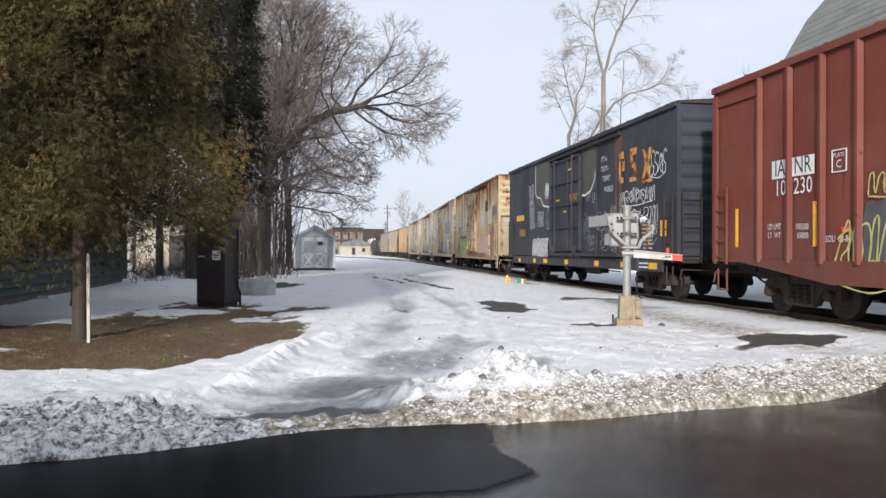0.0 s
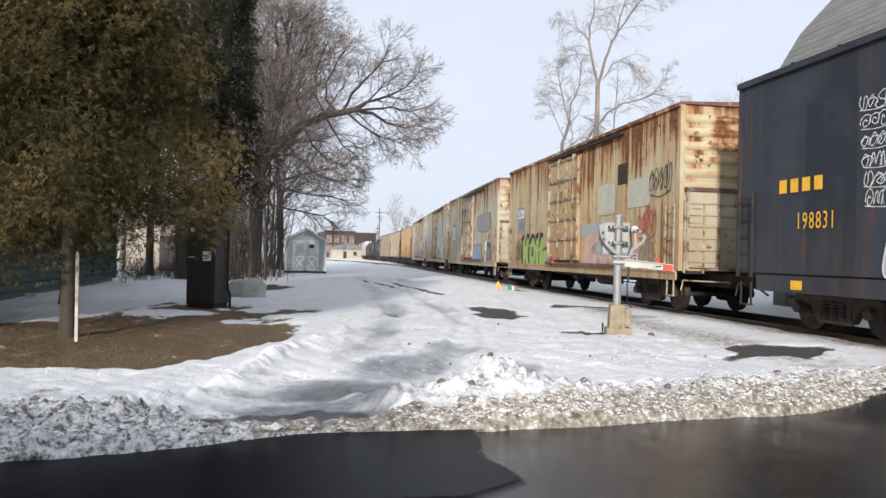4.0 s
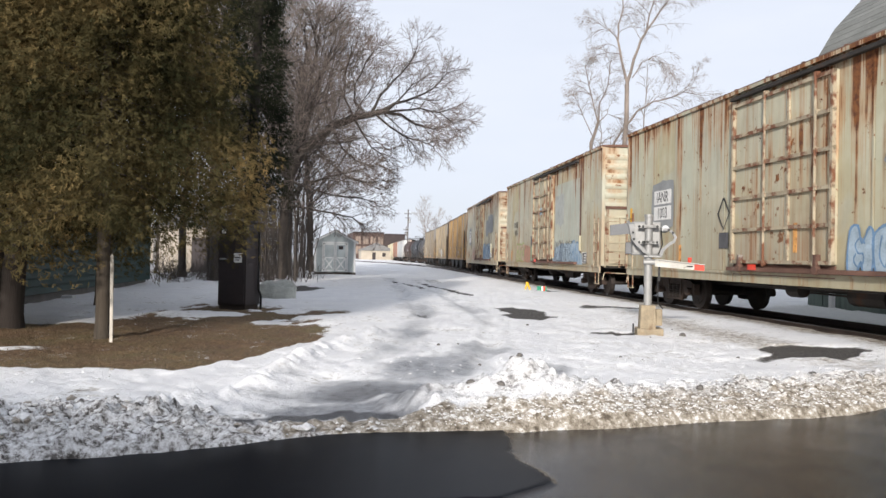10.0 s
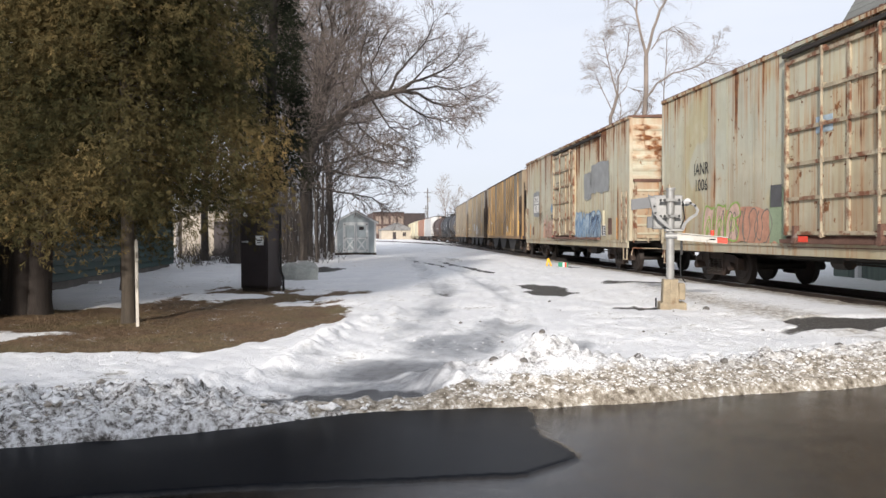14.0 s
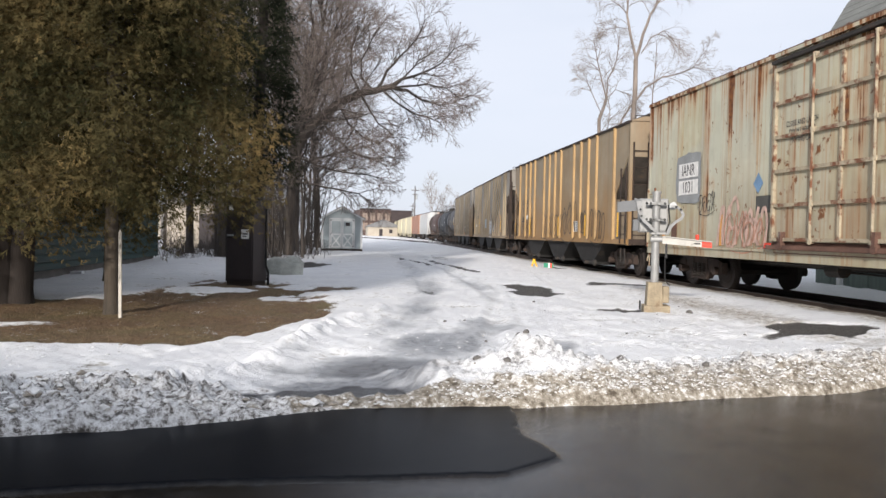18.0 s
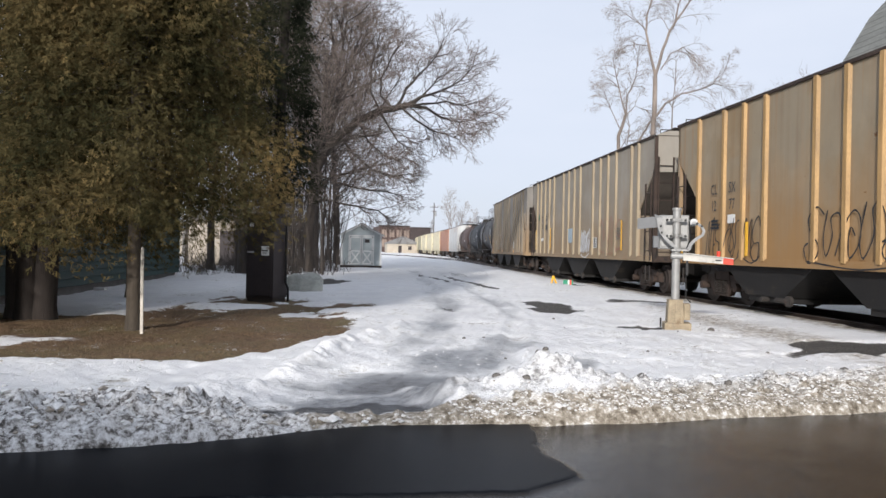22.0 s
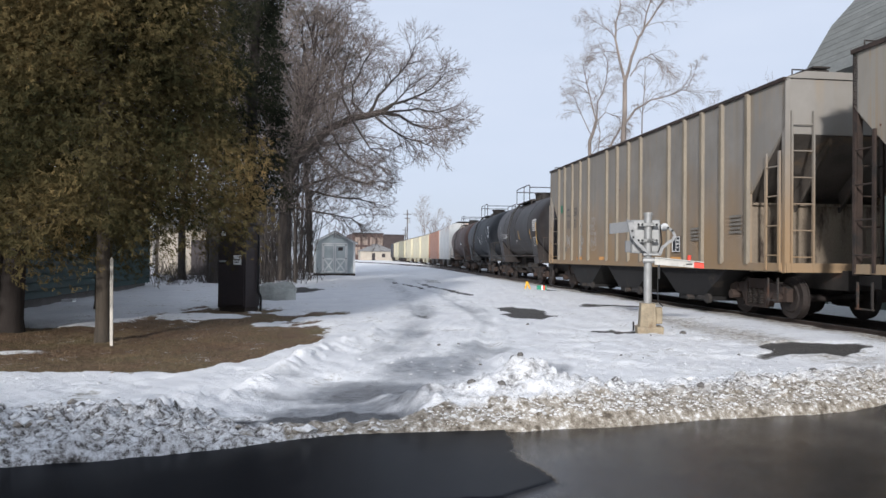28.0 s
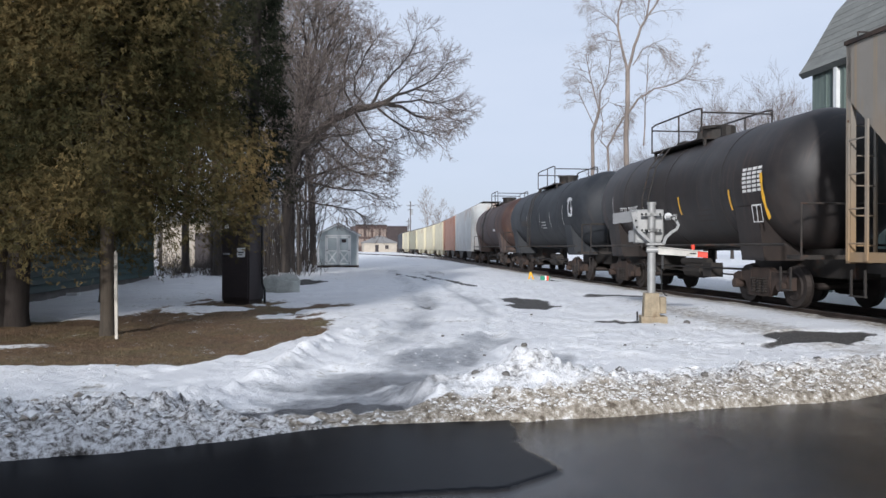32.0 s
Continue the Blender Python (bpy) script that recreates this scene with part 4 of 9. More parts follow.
def ribbon(bm, pts, width, x):
    """A painted stroke through (y, z) points."""
    prev = None
    for k, (y, z) in enumerate(pts):
        a, b = pts[max(0, k - 1)], pts[min(len(pts) - 1, k + 1)]
        d = Vector((b[0] - a[0], b[1] - a[1]))
        d = d.normalized() if d.length else Vector((1, 0))
        wv = width * (0.5 + 0.12 * math.sin(k * 1.7))
        v = [bm.verts.new((x, y - d.y * wv, z + d.x * wv)), bm.verts.new((x, y + d.y * wv, z - d.x * wv))]
        if prev:
            bm.faces.new((prev[0], prev[1], v[1], v[0]))
        prev = v


def curve_through(pts, closed=False, per=5):
    """A smooth line through (y, z) points."""
    n = len(pts)
    out = []
    for k in range(n if closed else n - 1):
        p0, p1, p2, p3 = (pts[(k + q) % n] if closed else pts[min(max(k + q, 0), n - 1)] for q in (-1, 0, 1, 2))
        for j in range(per):
            t = j / per
            out.append(tuple(0.5 * (2 * b_ + (c_ - a_) * t + (2 * a_ - 5 * b_ + 4 * c_ - d_) * t * t + (3 * b_ - a_ - 3 * c_ + d_) * t ** 3) for a_, b_, c_, d_ in zip(p0, p1, p2, p3)))
    out.append(out[0] if closed else pts[-1])
    return out


# loops, hooks and arches that the painted strokes are made of
STROKES = [[(0.1, 0.2), (0.05, 0.7), (0.4, 1.0), (0.85, 0.8), (0.9, 0.3), (0.55, 0.0), (0.3, 0.3), (0.45, 0.65), (0.65, 0.45)],
           [(0.0, 0.0), (0.1, 0.8), (0.3, 0.95), (0.4, 0.3), (0.5, 0.1), (0.6, 0.8), (0.8, 0.95), (0.95, 0.2), (1.1, 0.0)],
           [(0.9, 0.8), (0.5, 1.0), (0.1, 0.75), (0.3, 0.45), (0.75, 0.35), (0.8, 0.05), (0.3, -0.05), (0.0, 0.2), (0.2, 0.35)],
           [(0.0, 0.5), (0.3, 0.95), (0.6, 0.5), (0.3, 0.05), (0.0, 0.5), (0.5, 0.75), (1.0, 0.5), (0.7, 0.1)],
           [(0.1, 1.0), (0.0, 0.4), (0.3, 0.0), (0.5, 0.4), (0.4, 0.85), (0.7, 0.95), (0.95, 0.5), (0.8, 0.0)],
           [(0.0, 0.1), (0.5, 0.9), (0.75, 0.6), (0.45, 0.35), (0.8, 0.1), (1.05, 0.35), (0.7, 0.8), (0.2, 0.6)]]


def stroke(r, y, z, w, h, lean=0.15):
    """One looping stroke in a box of w by h, its middle at (y, z)."""
    sk = r.choice(STROKES)
    pts = []
    for u, v in sk:
        u, v = u + r.uniform(-0.07, 0.07), v + r.uniform(-0.06, 0.06)
        pts.append((y + w * (0.5 - u) - lean * h * (v - 0.5), z + h * (v - 0.5)))
    return curve_through(pts, per=4)


def tag(name, parent, y, z, w, h, material, strokes, width, seed, x=SIDE - 0.013, label=""):
    """A painted tag of several looping strokes, one beside the other."""
    r = random.Random(seed)
    bm = bmesh.new()
    step = w / strokes
    for k in range(strokes):
        ribbon(bm, stroke(r, y + w / 2 - (k + 0.5) * step, z + r.uniform(-0.06, 0.06) * h, step * r.uniform(1.0, 1.35), h * r.uniform(0.75, 1.0)), width, x - 0.0004 * k)
    tail = [(y - w * 0.45, z - h * 0.45), (y, z - h * 0.62), (y + w * 0.5, z - h * 0.5)]
    ribbon(bm, curve_through(tail), width * 0.8, x - 0.006)
    return part(name, bm, material, parent, label)


def blob(name, parent, y0, y1, z0, z1, material, seed, x=SIDE - 0.009, ragged=0.12, n=40, label="", drips=False):
    """A patch of rolled or sprayed paint with an uneven edge."""
    r = random.Random(seed)
    ph = [r.uniform(0, 6) for _ in range(6)]
    bm = bmesh.new()
    vs = []
    for k in range(n):
        a = k * math.tau / n
        c, s = math.cos(a), math.sin(a)
        q = max(abs(c), abs(s)) ** 0.8
        w = 1 + ragged * (math.sin(3 * a + ph[0]) + 0.6 * math.sin(7 * a + ph[1]) + 0.5 * math.sin(12 * a + ph[2])) * 0.5
        zz = s / q * w
        if drips and s < -0.5:
            zz -= 0.25 * r.random()
        vs.append(bm.verts.new((x, (y0 + y1) / 2 + (y1 - y0) / 2 * c / q * w, (z0 + z1) / 2 + (z1 - z0) / 2 * zz)))
    bm.faces.new(vs[::-1])
    bmesh.ops.triangulate(bm, faces=list(bm.faces))
    return part(name, bm, material, parent, label)


def piece_letters(name, parent, y, z, w, h, count, fill, line, seed, label="", lean=0.15):
    """Block letters of a painted piece: fat filled shapes with an outline, no real words."""
    r = random.Random(seed)
    fills, lines = bmesh.new(), bmesh.new()
    step = w / count
    for k in range(count):
        cy = y + w / 2 - (k + 0.5) * step
        hh, ww = h * r.uniform(0.85, 1.05), step * r.uniform(0.8, 1.0)
        form = r.choice(([(-0.5, -0.4), (-0.45, 0.4), (-0.1, 0.52), (0.1, 0.15), (0.3, 0.5), (0.5, 0.3), (0.45, -0.45), (0.15, -0.5), (0.0, -0.2), (-0.2, -0.5)],
                         [(-0.45, -0.3), (-0.5, 0.2), (-0.15, 0.5), (0.35, 0.48), (0.5, 0.2), (0.2, 0.08), (0.5, -0.2), (0.3, -0.5), (-0.2, -0.48)],
                         [(-0.4, -0.5), (-0.5, 0.0), (-0.3, 0.5), (0.2, 0.45), (0.5, 0.5), (0.4, 0.0), (0.5, -0.4), (0.1, -0.5), (-0.05, -0.1), (-0.2, -0.5)]))
        pts = curve_through([(cy - ww * (u * 1.08 + lean * v) + r.uniform(-0.03, 0.03), z + hh * (v + r.uniform(-0.05, 0.05))) for u, v in form], True, 4)[:-1]
        vs = [fills.verts.new((SIDE - 0.010 - 0.0003 * k, a, b)) for a, b in pts]
        fills.faces.new(vs)
        ribbon(lines, stroke(r, cy, z, ww * 0.5, hh * 0.55, lean), 0.03, SIDE - 0.0148 - 0.0003 * k)
        ribbon(lines, pts + [pts[0]], 0.045, SIDE - 0.0145 - 0.0003 * k)
    bmesh.ops.triangulate(fills, faces=list(fills.faces))
    bmesh.ops.recalc_face_normals(fills, faces=list(fills.faces))
    part(name, fills, fill, parent, label)
    part("outline", lines, line, parent)


# -- trucks, shared by all cars
def sideframe_bm(sx):
    """A cast truck side: a bow over two journals with two openings and a spring seat."""
    bm = bmesh.new()
    ol = [(-1.12, 0.36), (-1.12, 0.62), (-0.92, 0.70), (-0.45, 0.72), (-0.34, 0.80), (0.34, 0.80), (0.45, 0.72), (0.92, 0.70), (1.12, 0.62), (1.12, 0.36), (0.86, 0.36), (0.80, 0.50), (0.62, 0.50), (0.42, 0.22), (-0.42, 0.22), (-0.62, 0.50), (-0.80, 0.50), (-0.86, 0.36)]
    bm_prism(bm, ol, "x", sx - 0.07, sx + 0.07)
    o = sx + (-0.09 if sx < 0 else 0.09)
    for y in (-0.89, 0.89):
        bm_tube(bm, (sx, y, 0.43), (o + (o - sx), y, 0.43), 0.10, sides=10)
        bm_box(bm, min(sx, o), max(sx, o), y - 0.14, y + 0.14, 0.52, 0.66)
    bm_box(bm, min(sx, o), max(sx, o), -0.40, 0.40, 0.20, 0.26)
    for y in (-0.37, 0.37):
        bm_box(bm, min(sx, o), max(sx, o), y - 0.05, y + 0.05, 0.26, 0.74)
    return bm


def spring_bm():
    """One coil spring of the truck, its turns as a ribbed sleeve."""
    bm = bmesh.new()
    n, rings = 10, []
    for k in range(13):
        r = 0.095 if k % 2 else 0.068
        rings.append([bm.verts.new((r * math.cos(q * math.tau / n), r * math.sin(q * math.tau / n), 0.265 + k * 0.027)) for q in range(n)])
    for a, b in zip(rings, rings[1:]):
        for q in range(n):
            bm.faces.new((a[q], a[(q + 1) % n], b[(q + 1) % n], b[q]))
    return bm


def wheelset_bm():
    bm = bmesh.new()
    bm_tube(bm, (-0.95, 0, 0), (0.95, 0, 0), 0.075, sides=10)
    for s in (-1, 1):
        bm_tube(bm, (s * 0.715, 0, 0), (s * 0.745, 0, 0), 0.445, sides=28)
        bm_tube(bm, (s * 0.745, 0, 0), (s * 0.85, 0, 0), 0.425, 0.418, sides=28)
        bm_tube(bm, (s * 0.85, 0, 0), (s * 0.875, 0, 0), 0.30, 0.27, sides=20)
        bm_tube(bm, (s * 0.85, 0, 0), (s * 0.92, 0, 0), 0.13, 0.10, sides=12)
        for k in range(4):
            a = k * math.tau / 4
            bm_tube(bm, (s * 0.86, 0.2 * math.cos(a), 0.2 * math.sin(a)), (s * 0.885, 0.2 * math.cos(a), 0.2 * math.sin(a)), 0.035, sides=6)
    return bm


KIT = {}
spinning = []


def truck_under(car, y):
    """One truck with its side frames, springs, bolster and two wheelsets."""
    if not KIT:
        for key, bm, m in (("bolster", boxes((-0.75, 0.75, -0.22, 0.22, 0.36, 0.72), (-0.35, 0.35, -0.3, 0.3, 0.72, 0.82), bevel=0.02), M_UNDER),
                           ("side_l", sideframe_bm(-1.02), M_SIDEFRAME), ("side_r", sideframe_bm(1.02), M_SIDEFRAME),
                           ("spring", spring_bm(), M_SPRING),
                           ("wheelset", wheelset_bm(), M_WHEEL)):
            me = bpy.data.meshes.new(key)
            bm.to_mesh(me)
            bm.free()
            me.materials.append(m)
            KIT[key] = me

    def put(name, key, parent, m):
        o = new(name, KIT[key])
        o.parent = parent
        o.matrix_basis = m
        return o
    bol = put("truck", "bolster", car, pose(0, y, 0))
    for key, nm in (("side_l", "side_frame"), ("side_r", "side_frame")):
        put(nm, key, bol, pose(0, 0, 0))
    for x in (-1.07, 1.07):
        for dy in (-0.22, 0.0, 0.22):
            put("spring", "spring", bol, pose(x, dy, 0))
    for dy in (-0.89, 0.89):
        w = put("wheelset", "wheelset", bol, pose(0, dy, 0.43))
        spinning.append((w, dy))
    return bol


def coupler(car, y, toward, z=0.82):
    bm = bmesh.new()
    s = toward
    bm_box(bm, -0.12, 0.12, min(y, y + s * 0.55), max(y, y + s * 0.55), z - 0.09, z + 0.09)
    bm_box(bm, -0.17, 0.20, min(y + s * 0.5, y + s * 0.78), max(y + s * 0.5, y + s * 0.78), z - 0.14, z + 0.14)
    bm_tube(bm, (0.3, y, z - 0.1), (0.22, y + s * 0.7, z - 0.32), 0.025, sides=6)
    return part("coupler", bm, M_UNDER, car)


def ladder(car, x0, x1, y0, y1, z0, z1, rungs, material, name="ladder"):
    """Two rails and rungs; along y when x0 equals x1, along x when y0 equals y1."""
    bm = bmesh.new()
    for x, y in ((x0, y0), (x1, y1)):
        bm_box(bm, x - 0.018, x + 0.018, y - 0.03, y + 0.03, z0, z1)
    for k in range(rungs):
        z = z0 + (k + 0.5) * (z1 - z0) / rungs
        bm_tube(bm, (x0, y0, z), (x1, y1, z), 0.014, sides=6)
    return part(name, bm, material, car)


def stirrup(car, y, material, x=SIDE):
    bm = bmesh.new()
    for dy in (-0.17, 0.17):
        bm_box(bm, x - 0.012, x + 0.012, y + dy - 0.02, y + dy + 0.02, 0.42, 0.85)
    bm_box(bm, x - 0.03, x + 0.03, y - 0.19, y + 0.19, 0.40, 0.425)
    return part("step", bm, material, car)


def strips(car, spots, z0=1.15, z1=2.0, w=0.11, x=SIDE):
    for y in spots:
        plate("reflector_strip", y - w / 2, y + w / 2, z0, z1, M_YELLOW, car, x=x)


def box_shell(car, L, z0, z1, roof_z, paint, rib_ends=9, roof_mat=None, half=1.535):
    """Body, ribbed ends, low-pitched roof and side sills of a house car."""
    part("body", boxes((-half, half, -L / 2 + 0.05, L / 2 - 0.05, z0, z1), bevel=0.015), paint, car)
    # ends: horizontal pressed ribs
    for s in (-1, 1):
        ye = s * (L / 2 - 0.05)
        prof = [(ye - s * 0.02, z0), (ye + s * 0.01, z0)]
        step = (z1 - z0 - 0.4) / rib_ends
        for k in range(rib_ends):
            zc = z0 + 0.22 + (k + 0.5) * step
            prof += [(ye + s * 0.012, zc - step * 0.36), (ye + s * 0.045, zc - step * 0.16), (ye + s * 0.055, zc), (ye + s * 0.045, zc + step * 0.16), (ye + s * 0.012, zc + step * 0.36)]
        prof += [(ye + s * 0.01, z1), (ye - s * 0.02, z1)]
        bm = prism(prof, "x", -half + 0.10, half - 0.10)
        part("end_panel", bm, paint, car)
        for q in (-1, 1):
            part("corner_post", boxes((min(q * (half - 0.09), q * (half + 0.01)), max(q * (half - 0.09), q * (half + 0.01)), ye - 0.055, ye + 0.055, z0, z1 + 0.01)), paint, car)
    bm = prism([(-half - 0.03, z1 - 0.02), (-half - 0.03, z1 + 0.03), (0, roof_z), (half + 0.03, z1 + 0.03), (half + 0.03, z1 - 0.02)], "y", -L / 2 - 0.02, L / 2 + 0.02)
    for k in range(int(L / 1.2)):
        y = -L / 2 + 0.6 + k * 1.2
        bm_prism(bm, [(-half - 0.02, z1 + 0.025), (-half - 0.02, z1 + 0.055), (0, roof_z + 0.035), (half + 0.02, z1 + 0.055), (half + 0.02, z1 + 0.025), (0, roof_z)], "y", y - 0.03, y + 0.03)
    part("roof", bm, roof_mat or M_ROOF, car)
    part("underframe", boxes((-0.35, 0.35, -L / 2 - 0.25, L / 2 + 0.25, 0.62, 0.95), (-1.35, 1.35, -L / 2 + 0.1, L / 2 - 0.1, 0.93, z0 + 0.01)), M_UNDER, car)


def brake_gear(car, y=0.0):
    """Reservoir, cylinder and pipes under the floor."""
    bm = tubes(((-0.55, y - 0.5, 0.62), (-0.55, y + 0.45, 0.62), 0.19), ((-0.9, y + 1.5, 0.66), (-0.9, y + 1.9, 0.66), 0.14), ((-1.0, y - 3.6, 0.74), (-1.0, y + 3.8, 0.72), 0.025), ((-0.8, y - 3.0, 0.58), (-0.3, y + 2.6, 0.6), 0.02), sides=10)
    bm_box(bm, -0.95, -0.65, y - 1.6, y - 1.15, 0.5, 0.85)
    part("brake_gear", bm, M_UNDER, car)


def end_platform(car, L, s, paint, ladder_mat, z_low=0.95):
    """Ladders at a car's corner, grab irons, crossover step and cut lever."""
    y = s * (L / 2 - 0.05)
    ladder(car, SIDE - 0.05, SIDE - 0.05, y - s * 0.55, y - s * 0.10, 0.95, 2.55, 5, ladder_mat, "side_ladder")
    ladder(car, -1.42, -0.95, y + s * 0.09, y + s * 0.09, 0.95, 2.6, 5, ladder_mat, "end_ladder")
    bm = boxes((-0.9, 0.9, min(y, y + s * 0.3), max(y, y + s * 0.3), 1.02, 1.06))
    bm_tube(bm, (-1.45, y + s * 0.12, 0.78), (-0.1, y + s * 0.28, 0.74), 0.016, sides=6)
    bm_tube(bm, (-1.45, y + s * 0.12, 0.78), (-1.5, y + s * 0.12, 0.55), 0.016, sides=6)
    part("crossover_step", bm, ladder_mat, car)
    stirrup(car, y - s * 0.32, ladder_mat)


def plug_door(car, y0, y1, z0, z1, paint, bars, rods, track_mat, label):
    """An insulated plug door: a heavy framed leaf with bars, lock rods, hinge cranks and its rails."""
    d = part("plug_door", boxes((SIDE - 0.045, SIDE + 0.02, y0, y1, z0, z1), bevel=0.012), M_DOORLEAF if paint is M_REEF[0] else M_DOORPALE if paint in M_REEF else paint, car, label)
    bm = bmesh.new()
    w = 0.07
    for a, b in ((y0, y0 + w), (y1 - w, y1)):
        bm_box(bm, SIDE - 0.11, SIDE - 0.04, a, b, z0, z1)
    for k in range(bars + 1):
        z = z0 + (z1 - z0 - w) * k / bars
        bm_box(bm, SIDE - 0.10, SIDE - 0.04, y0, y1, z, z + w)
    for q in (0.40,):
        y = y0 + (y1 - y0) * q
        bm_box(bm, SIDE - 0.085, SIDE - 0.04, y - 0.035, y + 0.035, z0, z1)
    bar = M_DOORBAR if paint in M_REEF else paint
    part("door_frame", bm, bar, d)
    for q in rods:
        y = y0 + (y1 - y0) * q
        bm = tubes(((SIDE - 0.11, y, z0 - 0.05), (SIDE - 0.12, y, z1 + 0.05), 0.026), sides=8)
        for k in range(bars + 1):
            z = z0 + (z1 - z0) * k / bars
            bm_box(bm, SIDE - 0.13, SIDE - 0.05, y - 0.05, y + 0.05, z - 0.03, z + 0.05)
        part("lock_rod", bm, bar, d)
    bm = boxes((SIDE - 0.11, SIDE, y0 - 3.4, y1 + 0.1, z1 + 0.10, z1 + 0.17))
    part("top_door_rail", bm, M_UNDER, car)
    bm = boxes((SIDE - 0.14, SIDE - 0.02, y0 - 3.4, y1 + 0.1, z0 - 0.16, z0 - 0.08), (SIDE - 0.03, SIDE, y0, y1, z0 - 0.24, z0 - 0.02))
    part("bottom_door_rail", bm, M_ROOF if paint in M_REEF else paint, car)
    for y in (y0 + 0.4, y1 - 0.4):
        bm = bmesh.new()
        bm_tube(bm, (SIDE - 0.16, y, z0 - 0.1), (SIDE - 0.09, y, z0 - 0.1), 0.08, sides=10)
        bm_box(bm, SIDE - 0.15, SIDE - 0.05, y - 0.04, y + 0.04, z0 - 0.1, z0 + 0.18)
        part("door_roller", bm, track_mat, d)
    return d


cars = []


def add_car(name, label, category, a, b, bogie_in=2.3):
    """A car between a and b metres along the line at the start."""
    car = thing(name, label, category, group="cars of the freight train")
    L = b - a
    bog = L / 2 - bogie_in
    for y in (-bog, bog):
        truck_under(car, y)
    coupler(car, -L / 2 - 0.1, -1)
    coupler(car, L / 2 + 0.1, 1)
    cars.append((car, (a + b) / 2, bog))
    return car, L


# ---- the oxide red boxcar ----
def red_boxcar(a, b):
    car, L = add_car("boxcar", "oxide red steel boxcar with white stencils and painted tags", "boxcar", a, b)
    z0, z1 = 1.0, 4.69
    box_shell(car, L, z0, z1, 4.84, M_RED, 8, M_RED)
    # side posts
    for y in (6.98, 6.05, 5.15, 4.26, 3.35, 2.45, -2.45, -3.35, -4.26, -5.15, -6.05, -6.98):
        part("side_post", prism([(SIDE - 0.07, y - 0.03), (SIDE - 0.07, y + 0.03), (SIDE, y + 0.085), (SIDE, y - 0.085)], "z", z0, z1 - 0.12), M_RED, car)
    for s in (-1, 1):
        bm = boxes((SIDE - 0.03, SIDE, min(s * 7.02, s * 8.66), max(s * 7.02, s * 8.66), 4.25, 4.42), (SIDE - 0.05, SIDE, min(s * 8.5, s * 8.66), max(s * 8.5, s * 8.66), z0, 4.5))
        part("corner_panel", bm, M_RED, car)
    bm = prism([(-8.3, 1.0), (-7.6, 1.0), (-4.9, 0.66), (4.9, 0.66), (7.6, 1.0), (8.3, 1.0), (8.3, 1.06), (-8.3, 1.06)], "x", SIDE - 0.03, SIDE + 0.01)
    part("side_sill", bm, M_RED, car)
    part("top_chord", boxes((SIDE - 0.06, SIDE, -L / 2, L / 2, z1 - 0.12, z1)), M_RED, car)
    d = part("sliding_door", boxes((SIDE - 0.08, SIDE, -1.9, 1.9, 1.1, 4.4), bevel=0.01), M_RED, car)
    part("door_rib", boxes(*[(SIDE - 0.12, SIDE - 0.08, -1.85, 1.85, 1.3 + k * 0.6, 1.38 + k * 0.6) for k in range(6)]), M_RED, d)
    end_platform(car, L, 1, M_RED, M_RED)
    end_platform(car, L, -1, M_RED, M_RED)
    x = SIDE - 0.01
    plate("white_panel", 6.08, 6.58, 2.56, 2.90, M_WHITE, car)
    text_mesh("reporting_mark", "IA", 0.42, M_DARKPAINT, car, 6.33, 2.735, wide=0.85)
    plate("white_panel", 5.36, 5.98, 2.56, 2.90, M_WHITE, car)
    text_mesh("reporting_mark", "NR", 0.42, M_DARKPAINT, car, 5.67, 2.735, wide=0.85)
    text_mesh("car_number", "10", 0.42, M_WHITE, car, 6.31, 2.37, wide=0.85)
    text_mesh("car_number", "230", 0.42, M_WHITE, car, 5.66, 2.37, wide=0.85)
    for body, y, z, s in (("LD LMT", 6.5, 1.67, 0.155), ("195200", 5.68, 1.65, 0.155), ("LT  WT", 6.5, 1.51, 0.155), ("67800", 5.66, 1.49, 0.155), ("SOU  03-86", 4.75, 1.42, 0.16)):
        text_mesh("stencil", body, s, M_WHITE, car, y, z, wide=0.8)
    text_mesh("stencil", "PLATE", 0.10, M_WHITE, car, 4.73, 2.80)
    text_mesh("stencil", "C", 0.19, M_WHITE, car, 4.73, 2.65)
    part("stencil_frame", boxes((x, SIDE, 4.55, 4.57, 2.52, 2.90), (x, SIDE, 4.89, 4.91, 2.52, 2.90), (x, SIDE, 4.55, 4.91, 2.88, 2.90), (x, SIDE, 4.55, 4.91, 2.52, 2.54)), M_WHITE, car)
    strips(car, (7.78, 5.34), 1.30, 2.08, 0.10)
    plate("red_panel", 4.42, 4.68, 1.53, 1.62, M_REDPLATE, car)
    blob("dark_patch", car, 3.1, 4.15, 0.75, 2.05, SPRAY["dark_grey"], 3, label="dark brown painted patch")
    tag("painted_tag", car, 4.0, 1.25, 1.6, 1.1, SPRAY["yellow_green"], 4, 0.035, 5)
    tag("painted_tag", car, 3.6, 0.93, 1.9, 0.42, SPRAY["yellow_green"], 5, 0.035, 9)
    tag("painted_tag", car, 3.5, 2.25, 1.1, 0.35, SPRAY["yellow_green"], 3, 0.03, 15)
    for k in range(7):
        plate("stencil_bar", 6.9 + 0.1 * k, 6.96 + 0.1 * k, 1.03, 1.06, M_WHITE, car)
    brake_gear(car)


